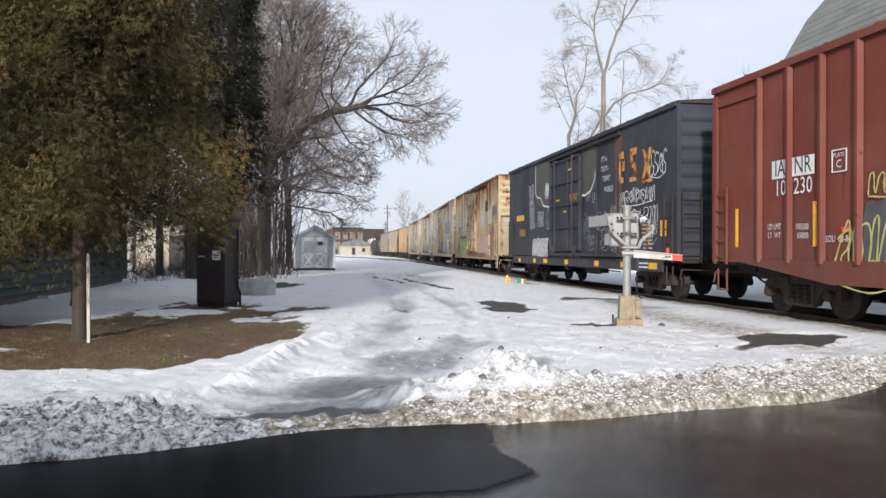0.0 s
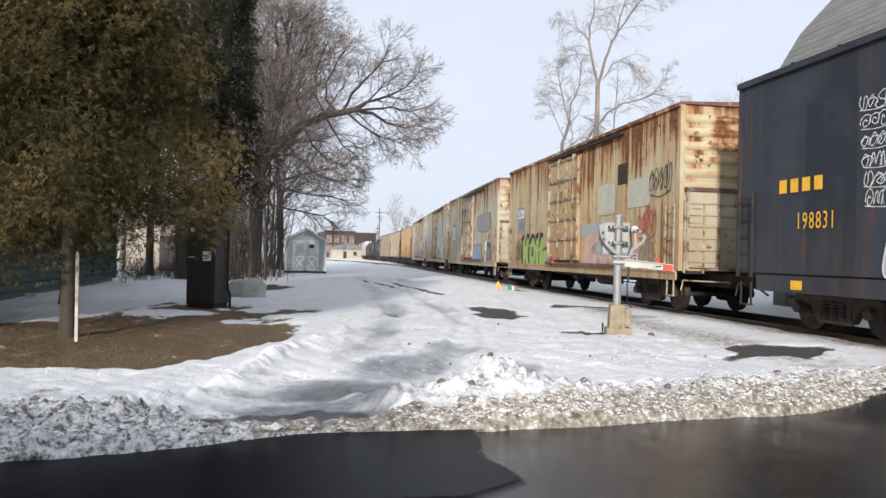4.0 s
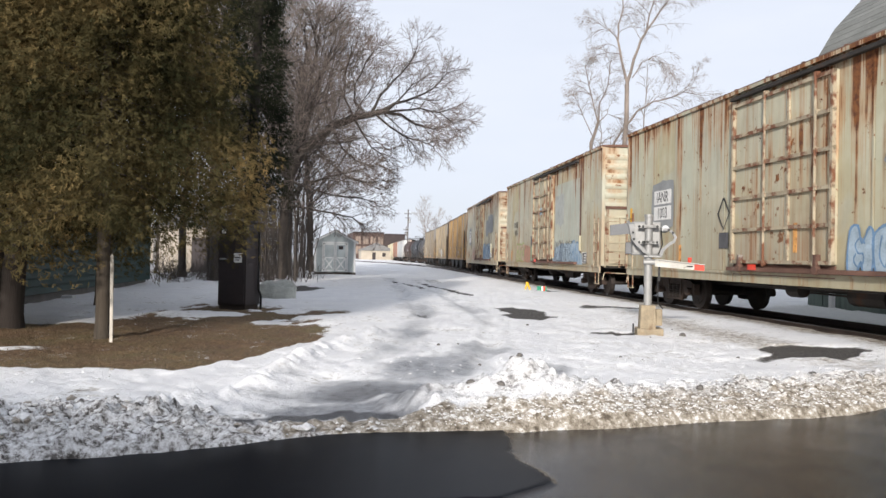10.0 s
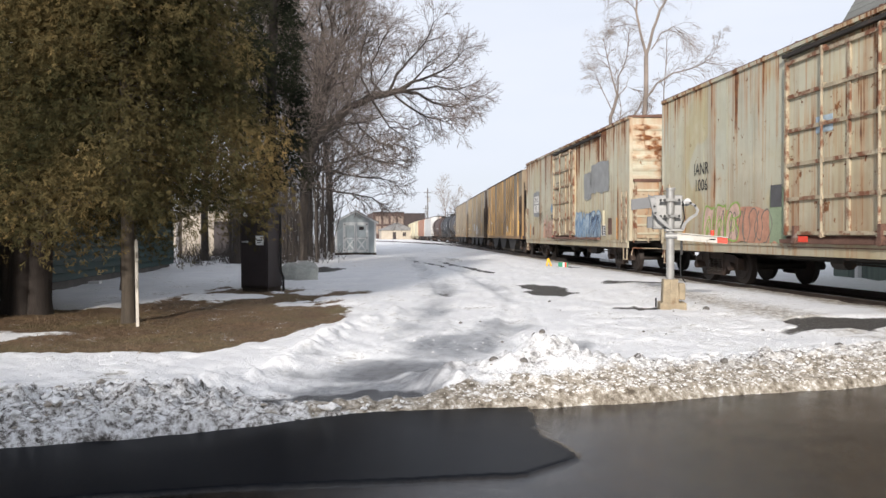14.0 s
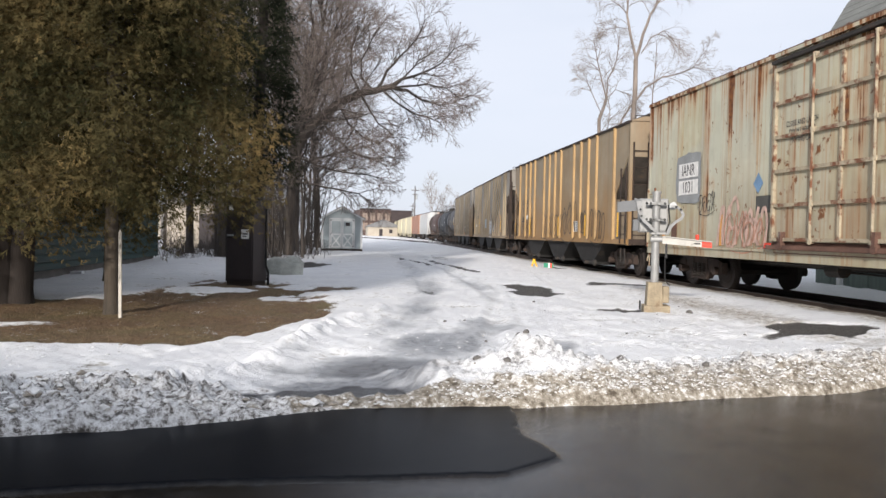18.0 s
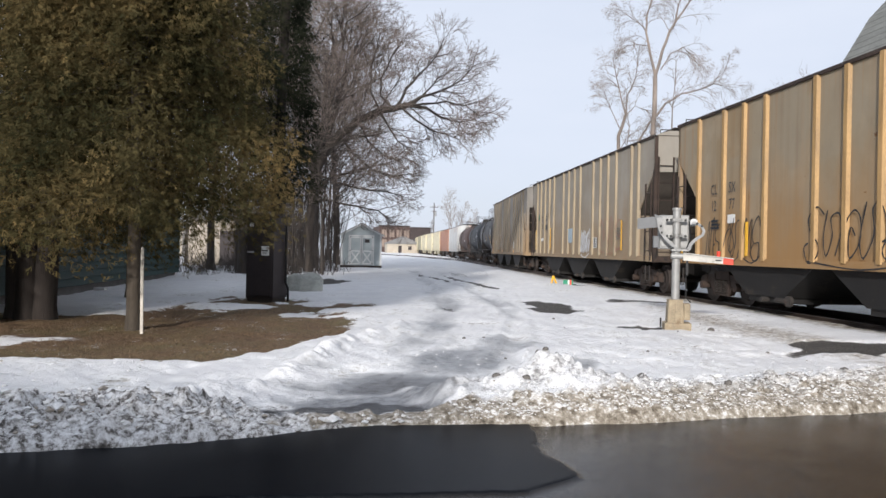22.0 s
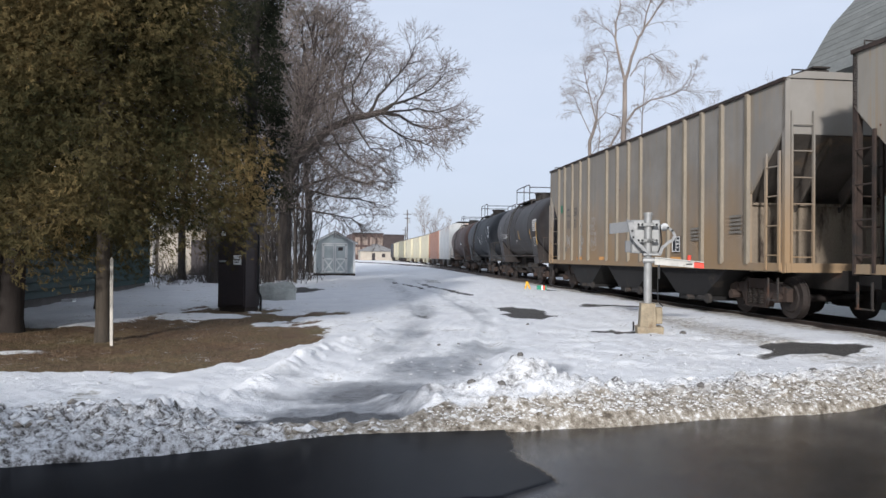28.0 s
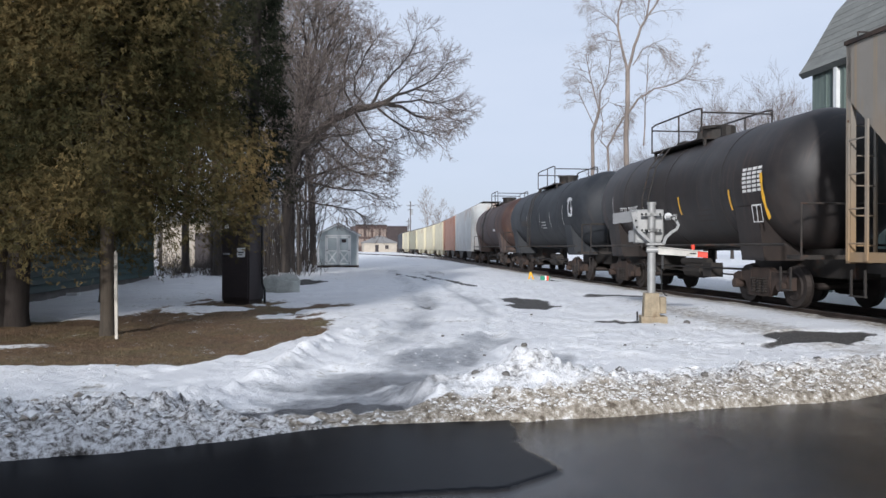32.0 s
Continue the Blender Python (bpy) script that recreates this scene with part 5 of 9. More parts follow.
# ---- the black boxcar ----
def black_boxcar(a, b):
    car, L = add_car("boxcar", "faded navy black insulated boxcar covered with white painted tags", "boxcar", a, b)
    z0, z1 = 1.02, 4.76
    box_shell(car, L, z0, z1, 4.92, M_BLACK, 10, M_UNDER)
    part("side_sill", boxes((SIDE - 0.02, SIDE + 0.02, -7.6, 7.6, 0.70, 1.0)), M_BLACK, car)
    part("top_chord", boxes((SIDE - 0.05, SIDE, -L / 2, L / 2, z1 - 0.10, z1)), M_BLACK, car)
    for y in (-4.69, -2.92):
        part("side_post", boxes((SIDE - 0.03, SIDE, y - 0.04, y + 0.04, z0, z1 - 0.1)), M_BLACK, car)
    plate("rust_run", -4.95, -4.45, 1.1, 4.5, M_ROOF, car, thick=0.004, label="rust brown run on a seam")
    plug_door(car, -1.52, 1.78, 1.22, 4.38, M_BLACK, 4, (0.2, 0.8), M_BLACK, "closed black plug door")
    end_platform(car, L, 1, M_BLACK, M_UNDER)
    end_platform(car, L, -1, M_BLACK, M_UNDER)
    # rubbed-out large orange letters, drawn as broken block shapes
    gold = mat("flaked_gold_paint", (0.66, 0.30, 0.06), 0.65, vary=0.3, scale=5, spots=(0.10, 0.035, 0.02), spot_amount=0.12, spot_scale=4)
    part("block_shape", boxes((SIDE - 0.009, SIDE, -4.84, -4.66, 3.2, 3.95), (SIDE - 0.009, SIDE, -5.05, -4.84, 3.80, 4.0), (SIDE - 0.009, SIDE, -5.12, -4.98, 3.45, 3.72), (SIDE - 0.009, SIDE, -5.05, -4.84, 3.12, 3.28)), gold, car)
    part("block_shape", boxes((SIDE - 0.009, SIDE, -5.95, -5.55, 3.82, 4.0), (SIDE - 0.009, SIDE, -5.72, -5.55, 3.6, 3.82), (SIDE - 0.009, SIDE, -5.95, -5.55, 3.46, 3.62), (SIDE - 0.009, SIDE, -5.95, -5.8, 3.2, 3.46), (SIDE - 0.009, SIDE, -5.95, -5.5, 3.1, 3.22)), gold, car)
    bm = bmesh.new()
    bm_prism(bm, [(-6.95, 3.88), (-6.75, 3.88), (-6.62, 3.62), (-6.5, 3.88), (-6.34, 3.88), (-6.52, 3.5), (-6.34, 3.12), (-6.5, 3.12), (-6.62, 3.35), (-6.75, 3.12), (-6.95, 3.12), (-6.76, 3.5)], "x", SIDE - 0.009, SIDE)
    bm_box(bm, SIDE - 0.009, SIDE, -6.95, -6.34, 3.0, 3.08)
    part("block_shape", bm, gold, car)
    blob("olive_patch", car, 1.95, 3.95, 2.95, 4.55, M_BUFFBOX, 21, ragged=0.03, label="dark olive paint patch")
    blob("olive_patch", car, -2.85, -1.62, 3.05, 4.5, M_BUFFBOX, 22, ragged=0.05, label="dark olive paint patch")
    bm = bmesh.new()
    ribbon(bm, [(3.95, 4.55), (3.97, 3.5), (3.7, 3.3), (3.2, 3.25), (2.9, 2.95), (2.2, 2.85), (1.95, 2.9)], 0.06, SIDE - 0.014)
    part("painted_line", bm, SPRAY["white"], car)
    bm = bmesh.new()
    ribbon(bm, [(-2.88, 4.5), (-2.9, 3.9), (-2.75, 3.4), (-2.4, 3.1), (-1.9, 3.0), (-1.62, 3.02)], 0.06, SIDE - 0.014)
    part("painted_line", bm, SPRAY["white"], car)
    blob("painted_face", car, 2.15, 2.6, 3.25, 3.75, SPRAY["silver"], 23, x=SIDE - 0.012, ragged=0.05)
    tag("painted_tag", car, 2.4, 3.5, 0.5, 0.5, SPRAY["white"], 2, 0.04, 31)
    for body, y, z in (("IT'S A", -3.55, 3.95), ("TOPSY-", -3.6, 3.66), ("TURVY", -3.75, 3.36), ("WORLD", -3.95, 3.03)):
        text_mesh("painted_words", body, 0.24, SPRAY["white"], car, y, z, wide=0.8)
    tag("painted_tag", car, -6.0, 2.7, 2.3, 0.42, SPRAY["white"], 8, 0.028, 32)
    tag("painted_tag", car, -7.35, 3.45, 0.95, 0.65, SPRAY["white"], 4, 0.03, 33)
    for k in range(6):
        tag("painted_tag", car, 4.55 - 0.03 * k, 3.75 - 0.3 * k, 0.75, 0.24, SPRAY["white"], 4, 0.016, 340 + k)
    tag("painted_tag", car, 3.2, 2.62, 0.8, 0.26, SPRAY["white"], 4, 0.016, 35)
    tag("painted_tag", car, 3.2, 2.32, 0.9, 0.26, SPRAY["white"], 4, 0.016, 351)
    tag("painted_tag", car, 2.1, 2.45, 0.7, 0.7, SPRAY["white"], 3, 0.016, 352)
    for k, (y, z, w_, h_) in enumerate(((-2.0, 2.05, 0.6, 0.7), (-2.5, 1.55, 0.55, 0.5), (-3.35, 2.15, 0.8, 0.5), (-3.7, 1.6, 0.7, 0.6), (-4.3, 2.35, 0.4, 0.35), (-4.4, 1.5, 0.35, 0.5), (-2.2, 3.0, 0.4, 0.3), (-2.75, 2.9, 0.4, 0.3))):
        tag("painted_tag", car, y, z, w_, h_, SPRAY["silver"], 2, 0.015, 360 + k)
    tag("painted_tag", car, -7.0, 1.95, 0.6, 0.9, SPRAY["white"], 3, 0.02, 38)
    tag("painted_tag", car, -6.2, 2.25, 1.2, 0.25, SPRAY["white"], 2, 0.02, 39)
    tag("painted_tag", car, -5.6, 1.15, 0.6, 0.5, SPRAY["white"], 2, 0.025, 40)
    piece_letters("painted_piece", car, 3.3, 1.35, 2.1, 0.65, 4, SPRAY["silver"], SPRAY["white"], 41)
    for k in range(4):
        plate("stencil_bar", 6.75 - k * 0.32, 6.95 - k * 0.32, 2.48, 2.72, M_YELLOW, car)
    text_mesh("car_number", "198831", 0.42, M_YELLOW, car, 5.95, 1.95, wide=0.72, space=1.15)
    plate("dark_panel", -7.05, -6.22, 1.16, 1.98, SPRAY["navy"], car)
    r = random.Random(5)
    for k in range(7):
        for j in range(2):
            plate("stencil_bar", -6.98 + j * 0.36, -6.98 + j * 0.36 + r.uniform(0.15, 0.28), 1.88 - k * 0.1, 1.91 - k * 0.1, M_YELLOW, car, x=SIDE - 0.009)
    part("stencil_frame", boxes(*[(SIDE - 0.009, SIDE, y, y + 0.03, 1.46, 1.86) for y in (-5.95, -5.74, -5.5)], *[(SIDE - 0.009, SIDE, -5.95, -5.47, z, z + 0.03) for z in (1.45, 1.84)]), M_WHITE, car)
    plate("yellow_plate", -7.78, -7.45, 1.58, 1.98, M_YELLOW, car)
    for y, w in ((-7.05, 0.5), (-5.12, 0.42), (-2.97, 0.36), (0.01, 0.36), (2.54, 0.5), (4.06, 0.36), (6.4, 0.3)):
        plate("reflector_strip", y - w / 2, y + w / 2, 0.76, 0.92, M_YELLOW, car, x=SIDE - 0.021)
    plate("dark_panel", -6.85, -6.05, 0.72, 0.98, SPRAY["navy"], car, x=SIDE - 0.021)
    for k in range(2):
        plate("stencil_bar", -6.75, -6.15, 0.88 - 0.1 * k, 0.92 - 0.1 * k, M_WHITE, car, x=SIDE - 0.03)
    for y, z, w in ((-0.4, 3.95, 0.35), (0.9, 2.98, 0.4), (0.1, 2.55, 0.3)):
        plate("stencil_bar", y - w / 2, y + w / 2, z, z + 0.05, M_YELLOW, car, x=SIDE - 0.047)
    for k, body in enumerate(("CLOSE AND LOCK", "DOOR BEFORE", "MOVING CAR")):
        text_mesh("door_stencil", body, 0.14, M_YELLOW, car, -0.85, 3.08 - 0.13 * k, x=SIDE - 0.056, wide=0.75)
    brake_gear(car)


# ---- insulated cars ----
def reefer(a, b, k, label, door, rail, paint):
    car, L = add_car("refrigerator_car", label, "freight car", a, b)
    z0, z1 = 1.0, 4.88
    box_shell(car, L, z0, z1, 4.98, paint, 11)
    part("side_sill", boxes((SIDE - 0.02, SIDE + 0.03, -L / 2 + 0.1, L / 2 - 0.1, 0.78, 1.0), (SIDE - 0.05, SIDE + 0.03, -L / 2 + 0.1, L / 2 - 0.1, 0.96, 1.01)), paint, car)
    part("top_chord", boxes((SIDE - 0.035, SIDE, -L / 2, L / 2, z1 - 0.07, z1)), paint, car)
    y = -L / 2 + 1.15
    while y < L / 2 - 0.6:
        if not door[0] - 0.1 < y < door[1] + 0.1:
            part("side_seam", boxes((SIDE - 0.0055, SIDE, y - 0.022, y + 0.022, z0, z1 - 0.09)), paint, car)
        y += 1.18
    plug_door(car, door[0], door[1], 1.18, 4.56, paint, 5, (0.14, 0.62), M_ROOF, "closed plug door with lock rods")
    end_platform(car, L, 1, paint, M_DOORBAR)
    end_platform(car, L, -1, paint, M_DOORBAR)
    brake_gear(car, -1.0)
    # ladder panel on the end, with its own ribs
    for s in (-1, 1):
        ye = s * (L / 2 + 0.01)
        ya, yb = min(ye, ye + s * 0.07), max(ye, ye + s * 0.07)
        part("end_plate", boxes((-1.36, 1.36, min(ye, ye + s * 0.035), max(ye, ye + s * 0.035), 1.08, 2.84)), M_DOORPALE, car, "rusted lower end plate")
        for x in (-1.39, -0.62, 1.33):
            part("end_frame_post", boxes((x, x + 0.07, ya, yb, 1.02, 2.9)), M_DOORBAR, car)
        part("end_frame_header", boxes((-1.42, 1.42, ya - 0.01, yb + 0.01, 2.84, 2.93)), M_ROOF, car)
        for k in range(6):
            part("end_slat", boxes((-1.32, 1.33, ya + 0.004, yb - 0.012, 1.2 + k * 0.27, 1.26 + k * 0.27)), paint, car)
    bm = boxes((SIDE - 0.06, SIDE, -5.58, -5.46, 1.50, 1.54), (SIDE - 0.07, SIDE, -5.55, -5.49, 1.54, 2.0), (SIDE - 0.08, SIDE, -5.58, -5.46, 1.96, 2.03))
    part("vent_pipe", bm, paint, car)
    return car, L


def rack_plate(car, y, z):
    plate("data_plate", y - 0.22, y + 0.22, z - 0.19, z + 0.19, M_DARKPAINT, car, thick=0.014)
    part("plate_frame", boxes(*[(SIDE - 0.02, SIDE - 0.014, y + q - 0.01, y + q + 0.01, z - 0.19, z + 0.19) for q in (-0.21, 0.0, 0.21)], *[(SIDE - 0.0205, SIDE - 0.014, y - 0.22, y + 0.22, z + q - 0.01, z + q + 0.01) for q in (-0.18, 0.18)]), M_WHITE, car)
    for k in range(3):
        plate("stencil_bar", y - 0.17 + 0.02 * k, y - 0.04, z + 0.08 - 0.09 * k, z + 0.11 - 0.09 * k, M_WHITE, car, x=SIDE - 0.014, thick=0.003)


def stencil_block(car, y, z, w, rows, seed, material=None, h=0.05):
    r = random.Random(seed)
    for k in range(rows):
        ww = w * r.uniform(0.6, 1.0)
        plate("stencil_bar", y - ww / 2, y + ww / 2, z - k * h * 1.7, z - k * h * 1.7 + h, material or M_DARKPAINT, car, thick=0.004)


def sign(car, y, z, top, low, paint):
    """A dark cover patch with pale panels that carry the mark and number."""
    blob("cover_patch", car, y - 0.68, y + 0.68, z - 0.62, z + 0.62, M_PATCH, 60, ragged=0.06, label="grey cover paint")
    for dz, body in ((0.2, top), (-0.22, low)):
        part("pale_panel", boxes((SIDE - 0.014, SIDE, y - 0.52, y + 0.52, z + dz - 0.18, z + dz + 0.18)), M_WHITE, car)
        text_mesh("reporting_mark", body, 0.40, M_IRONPAINT, car, y, z + dz - 0.01, x=SIDE - 0.018, wide=0.78)


def door_words(car, y, z):
    for k, body in enumerate(("CLOSE AND LATCH", "DOORS BEFORE", "MOVING CAR")):
        text_mesh("door_stencil", body, 0.15, M_DARKPAINT, car, y, z - 0.16 * k, x=SIDE - 0.056, wide=0.75)


KOIL = ([(0.03, 0.06), (0.00, 0.86), (0.11, 0.98), (0.115, 0.62), (0.22, 0.99), (0.31, 0.93), (0.20, 0.50), (0.33, 0.08), (0.24, 0.00), (0.125, 0.36), (0.12, 0.02)],
        [(0.37, 0.10), (0.33, 0.42), (0.36, 0.74), (0.46, 0.97), (0.56, 0.92), (0.61, 0.62), (0.60, 0.30), (0.54, 0.08), (0.45, 0.00)],
        [(0.63, 0.04), (0.62, 0.60), (0.64, 0.92), (0.74, 0.97), (0.75, 0.50), (0.74, 0.06)],
        [(0.78, 0.02), (0.79, 0.70), (0.86, 0.98), (0.95, 0.94), (0.93, 0.52), (1.06, 0.62), (1.10, 0.48), (0.97, 0.06)])


def block_piece(car, y, z, w, h):
    """Four fat green letters with a black drop shadow."""
    for k, ol in enumerate(KOIL):
        def at(u, v, du=0.0, dv=0.0, grow=1.0, cu=sum(p[0] for p in ol) / len(ol), cv=0.5):
            return y + w / 2 - w * (cu + (u - cu) * grow + du), z - h / 2 + h * (cv + (v - cv) * grow + dv)
        for nm, m, du, dv, grow, x in (("painted_shadow", SPRAY["black"], -0.035, 0.06, 1.22, 0.006), ("painted_letter", SPRAY["green"], 0, 0, 1.0, 0.012)):
            part(nm, prism([at(u, v, du, dv, grow) for u, v in ol], "x", SIDE - x, SIDE), m, car)
        if k == 1:
            part("painted_eye", prism([at(u, v) for u, v in ((0.44, 0.40), (0.43, 0.62), (0.48, 0.72), (0.53, 0.58), (0.51, 0.38))], "x", SIDE - 0.014, SIDE - 0.011), SPRAY["black"], car)
    tag("painted_line", car, y + 0.2, z + 0.25, w * 0.8, 0.35, SPRAY["yellow_green"], 3, 0.02, 621, x=SIDE - 0.016)


def reefer_a(a, b):
    car, L = reefer(a, b, 0, "cream insulated freight car streaked with heavy orange rust", (-1.15, 1.95), None, M_REEF[0])
    blob("cover_patch", car, 5.3, 6.4, 2.22, 3.25, M_PATCH, 61, ragged=0.02)
    part("pale_panel", boxes((SIDE - 0.014, SIDE, 5.42, 6.28, 2.82, 3.16)), M_WHITE, car)
    text_mesh("reporting_mark", "BAEX", 0.36, M_DARKPAINT, car, 5.85, 2.985, x=SIDE - 0.018, wide=0.78)
    text_mesh("car_number", "1028", 0.38, M_DARKPAINT, car, 5.85, 2.5, wide=0.78)
    block_piece(car, 4.05, 1.42, 3.0, 1.2)
    tag("painted_tag", car, 6.0, 1.5, 1.2, 1.0, SPRAY["black"], 4, 0.03, 63)
    piece_letters("painted_piece", car, -3.7, 1.45, 4.2, 1.0, 5, SPRAY["pink"], SPRAY["pink"], 64, "faded pink painted piece")
    tag("painted_tag", car, -6.15, 2.2, 1.1, 0.75, SPRAY["red"], 5, 0.035, 65)
    tag("painted_tag", car, -6.9, 3.25, 1.2, 0.75, SPRAY["black"], 5, 0.03, 66)
    tag("painted_tag", car, -6.3, 1.45, 0.9, 0.6, SPRAY["dark_grey"], 4, 0.02, 67)
    plate("rust_panel", -4.86, -4.2, 3.28, 3.86, M_SIDEFRAME, car, thick=0.008, label="dark rusted panel")
    plate("rust_run", -4.82, -4.24, 1.05, 3.28, M_DOORLEAF, car, thick=0.006, label="rust brown run below the panel")
    pale = mat("pale_repaint", (0.49, 0.48, 0.385), 0.7, vary=0.12)
    blob("pale_patch", car, -4.05, -2.75, 2.5, 3.4, pale, 68, ragged=0.02, label="pale repainted panel")
    blob("pale_patch", car, -6.35, -4.9, 2.6, 3.35, pale, 69, ragged=0.03, label="pale repainted panel")
    for y in (-1.45, -4.15, -6.68):
        plate("orange_strip", y - 0.06, y + 0.06, 1.06, 1.75, M_ORANGE, car)
    plate("red_panel", 0.95, 1.25, 1.05, 1.16, M_REDPLATE, car, x=SIDE - 0.14)
    rack_plate(car, -5.38, 1.2)
    door_words(car, 0.95, 3.42)


def reefer_b(a, b):
    car, L = reefer(a, b, 1, "pale grey-green insulated freight car with rust runs and grey cover paint", (-1.4, 1.98), None, M_REEF[1])
    sign(car, 5.65, 2.67, "IANR", "1003", M_REEF[1])
    bm = bmesh.new()
    ribbon(bm, [(2.45, 2.62), (2.7, 2.27), (2.45, 1.92), (2.2, 2.27), (2.45, 2.62)], 0.05, SIDE - 0.012)
    part("painted_diamond", bm, SPRAY["black"], car, "black painted diamond outline")
    plate("dark_panel", 2.25, 2.65, 1.5, 1.85, SPRAY["dark_grey"], car)
    blob("cover_patch", car, -6.6, -2.67, 2.55, 3.45, M_PATCH, 71, ragged=0.1, drips=True, label="long grey cover paint")
    piece_letters("painted_piece", car, -2.95, 1.42, 2.5, 0.9, 4, SPRAY["pale_blue"], SPRAY["blue"], 72, "pale blue painted letters", 0.05)
    tag("painted_tag", car, -4.9, 1.1, 0.8, 0.4, SPRAY["navy"], 3, 0.025, 73)
    for y in (-1.89, -4.49, 4.6):
        plate("reflector_strip", y - 0.06, y + 0.06, 1.05, 1.6, M_ORANGE, car)
    plate("orange_strip", -0.34, -0.22, 1.4, 1.95, M_ORANGE, car, x=SIDE - 0.05)
    rack_plate(car, -5.44, 1.2)
    blob("painted_egg", car, -6.75, -5.75, 0.98, 1.95, SPRAY["dark_grey"], 74, ragged=0.05, label="dark grey painted oval figure")
    tag("painted_tag", car, -6.25, 1.45, 0.7, 0.7, SPRAY["silver"], 3, 0.04, 75)
    stencil_block(car, 0.9, 3.05, 0.8, 3, 6, SPRAY["blue"])
    plate("red_panel", 0.9, 1.2, 1.05, 1.16, M_REDPLATE, car, x=SIDE - 0.14)
    stencil_block(car, -6.2, 2.3, 0.55, 4, 61, M_FAINT, 0.035)
    plate("orange_strip", L / 2 - 0.42, L / 2 - 0.30, 1.35, 2.7, M_YELLOW, car)


def reefer_c(a, b):
    car, L = reefer(a, b, 2, "dull cream insulated freight car with rusted plug door and tags", (-1.76, 1.46), None, M_REEF[2])
    text_mesh("reporting_mark", "IANR", 0.42, M_IRONPAINT, car, 5.3, 2.80, wide=0.85)
    text_mesh("car_number", "1006", 0.42, M_IRONPAINT, car, 5.3, 2.40, wide=0.85)
    blob("painted_patch", car, 1.8, 4.5, 0.98, 1.75, SPRAY["rose"], 81, ragged=0.2, label="faded rose painted piece")
    piece_letters("painted_piece", car, 4.3, 1.45, 1.8, 0.9, 3, SPRAY["pink"], SPRAY["green"], 82)
    blob("painted_patch", car, -5.6, -1.95, 0.98, 1.75, SPRAY["pale_blue"], 83, ragged=0.2, label="faded blue painted piece")
    blob("painted_patch", car, 1.55, 2.15, 1.0, 2.15, mat("sage_spray_paint", (0.25, 0.31, 0.20), 0.65, vary=0.2), 88, ragged=0.12, x=SIDE - 0.012, label="faded sage green painted patch")
    plate("dark_panel", 1.7, 2.1, 1.75, 2.2, SPRAY["dark_grey"], car, x=SIDE - 0.013)
    tag("painted_tag", car, 3.2, 1.4, 2.2, 0.8, M_FAINT, 4, 0.03, 89)
    tag("painted_tag", car, -2.6, 1.5, 1.2, 0.9, SPRAY["navy"], 6, 0.03, 84)
    tag("painted_tag", car, -3.9, 1.5, 1.4, 0.9, SPRAY["black"], 3, 0.03, 85)
    piece_letters("painted_piece", car, -4.9, 1.4, 1.2, 0.85, 2, SPRAY["pale_blue"], SPRAY["blue"], 86)
    for y in (-1.9, -4.37, 6.3):
        plate("orange_strip", y - 0.06, y + 0.06, 1.05, 1.55, M_ORANGE, car)
    plate("rust_run", -5.52, -5.36, 1.05, 4.55, M_ROOF, car, thick=0.007, label="rust brown run on a seam")
    plate("repainted_panel", -5.35, -1.95, 1.06, 4.1, M_REPAINT, car, thick=0.006, label="pale green repainted panel")
    blob("soot_patch", car, -3.3, -2.1, 2.5, 3.7, mat("grey_scuffed_paint", (0.41, 0.425, 0.40), 0.7, vary=0.2), 87, ragged=0.15)
    plate("blue_square", 0.0, 0.5, 3.05, 3.35, SPRAY["pale_blue"], car, x=SIDE - 0.05)
    plate("red_panel", 0.6, 0.9, 1.05, 1.16, M_REDPLATE, car, x=SIDE - 0.14)
    rack_plate(car, -6.0, 1.25)


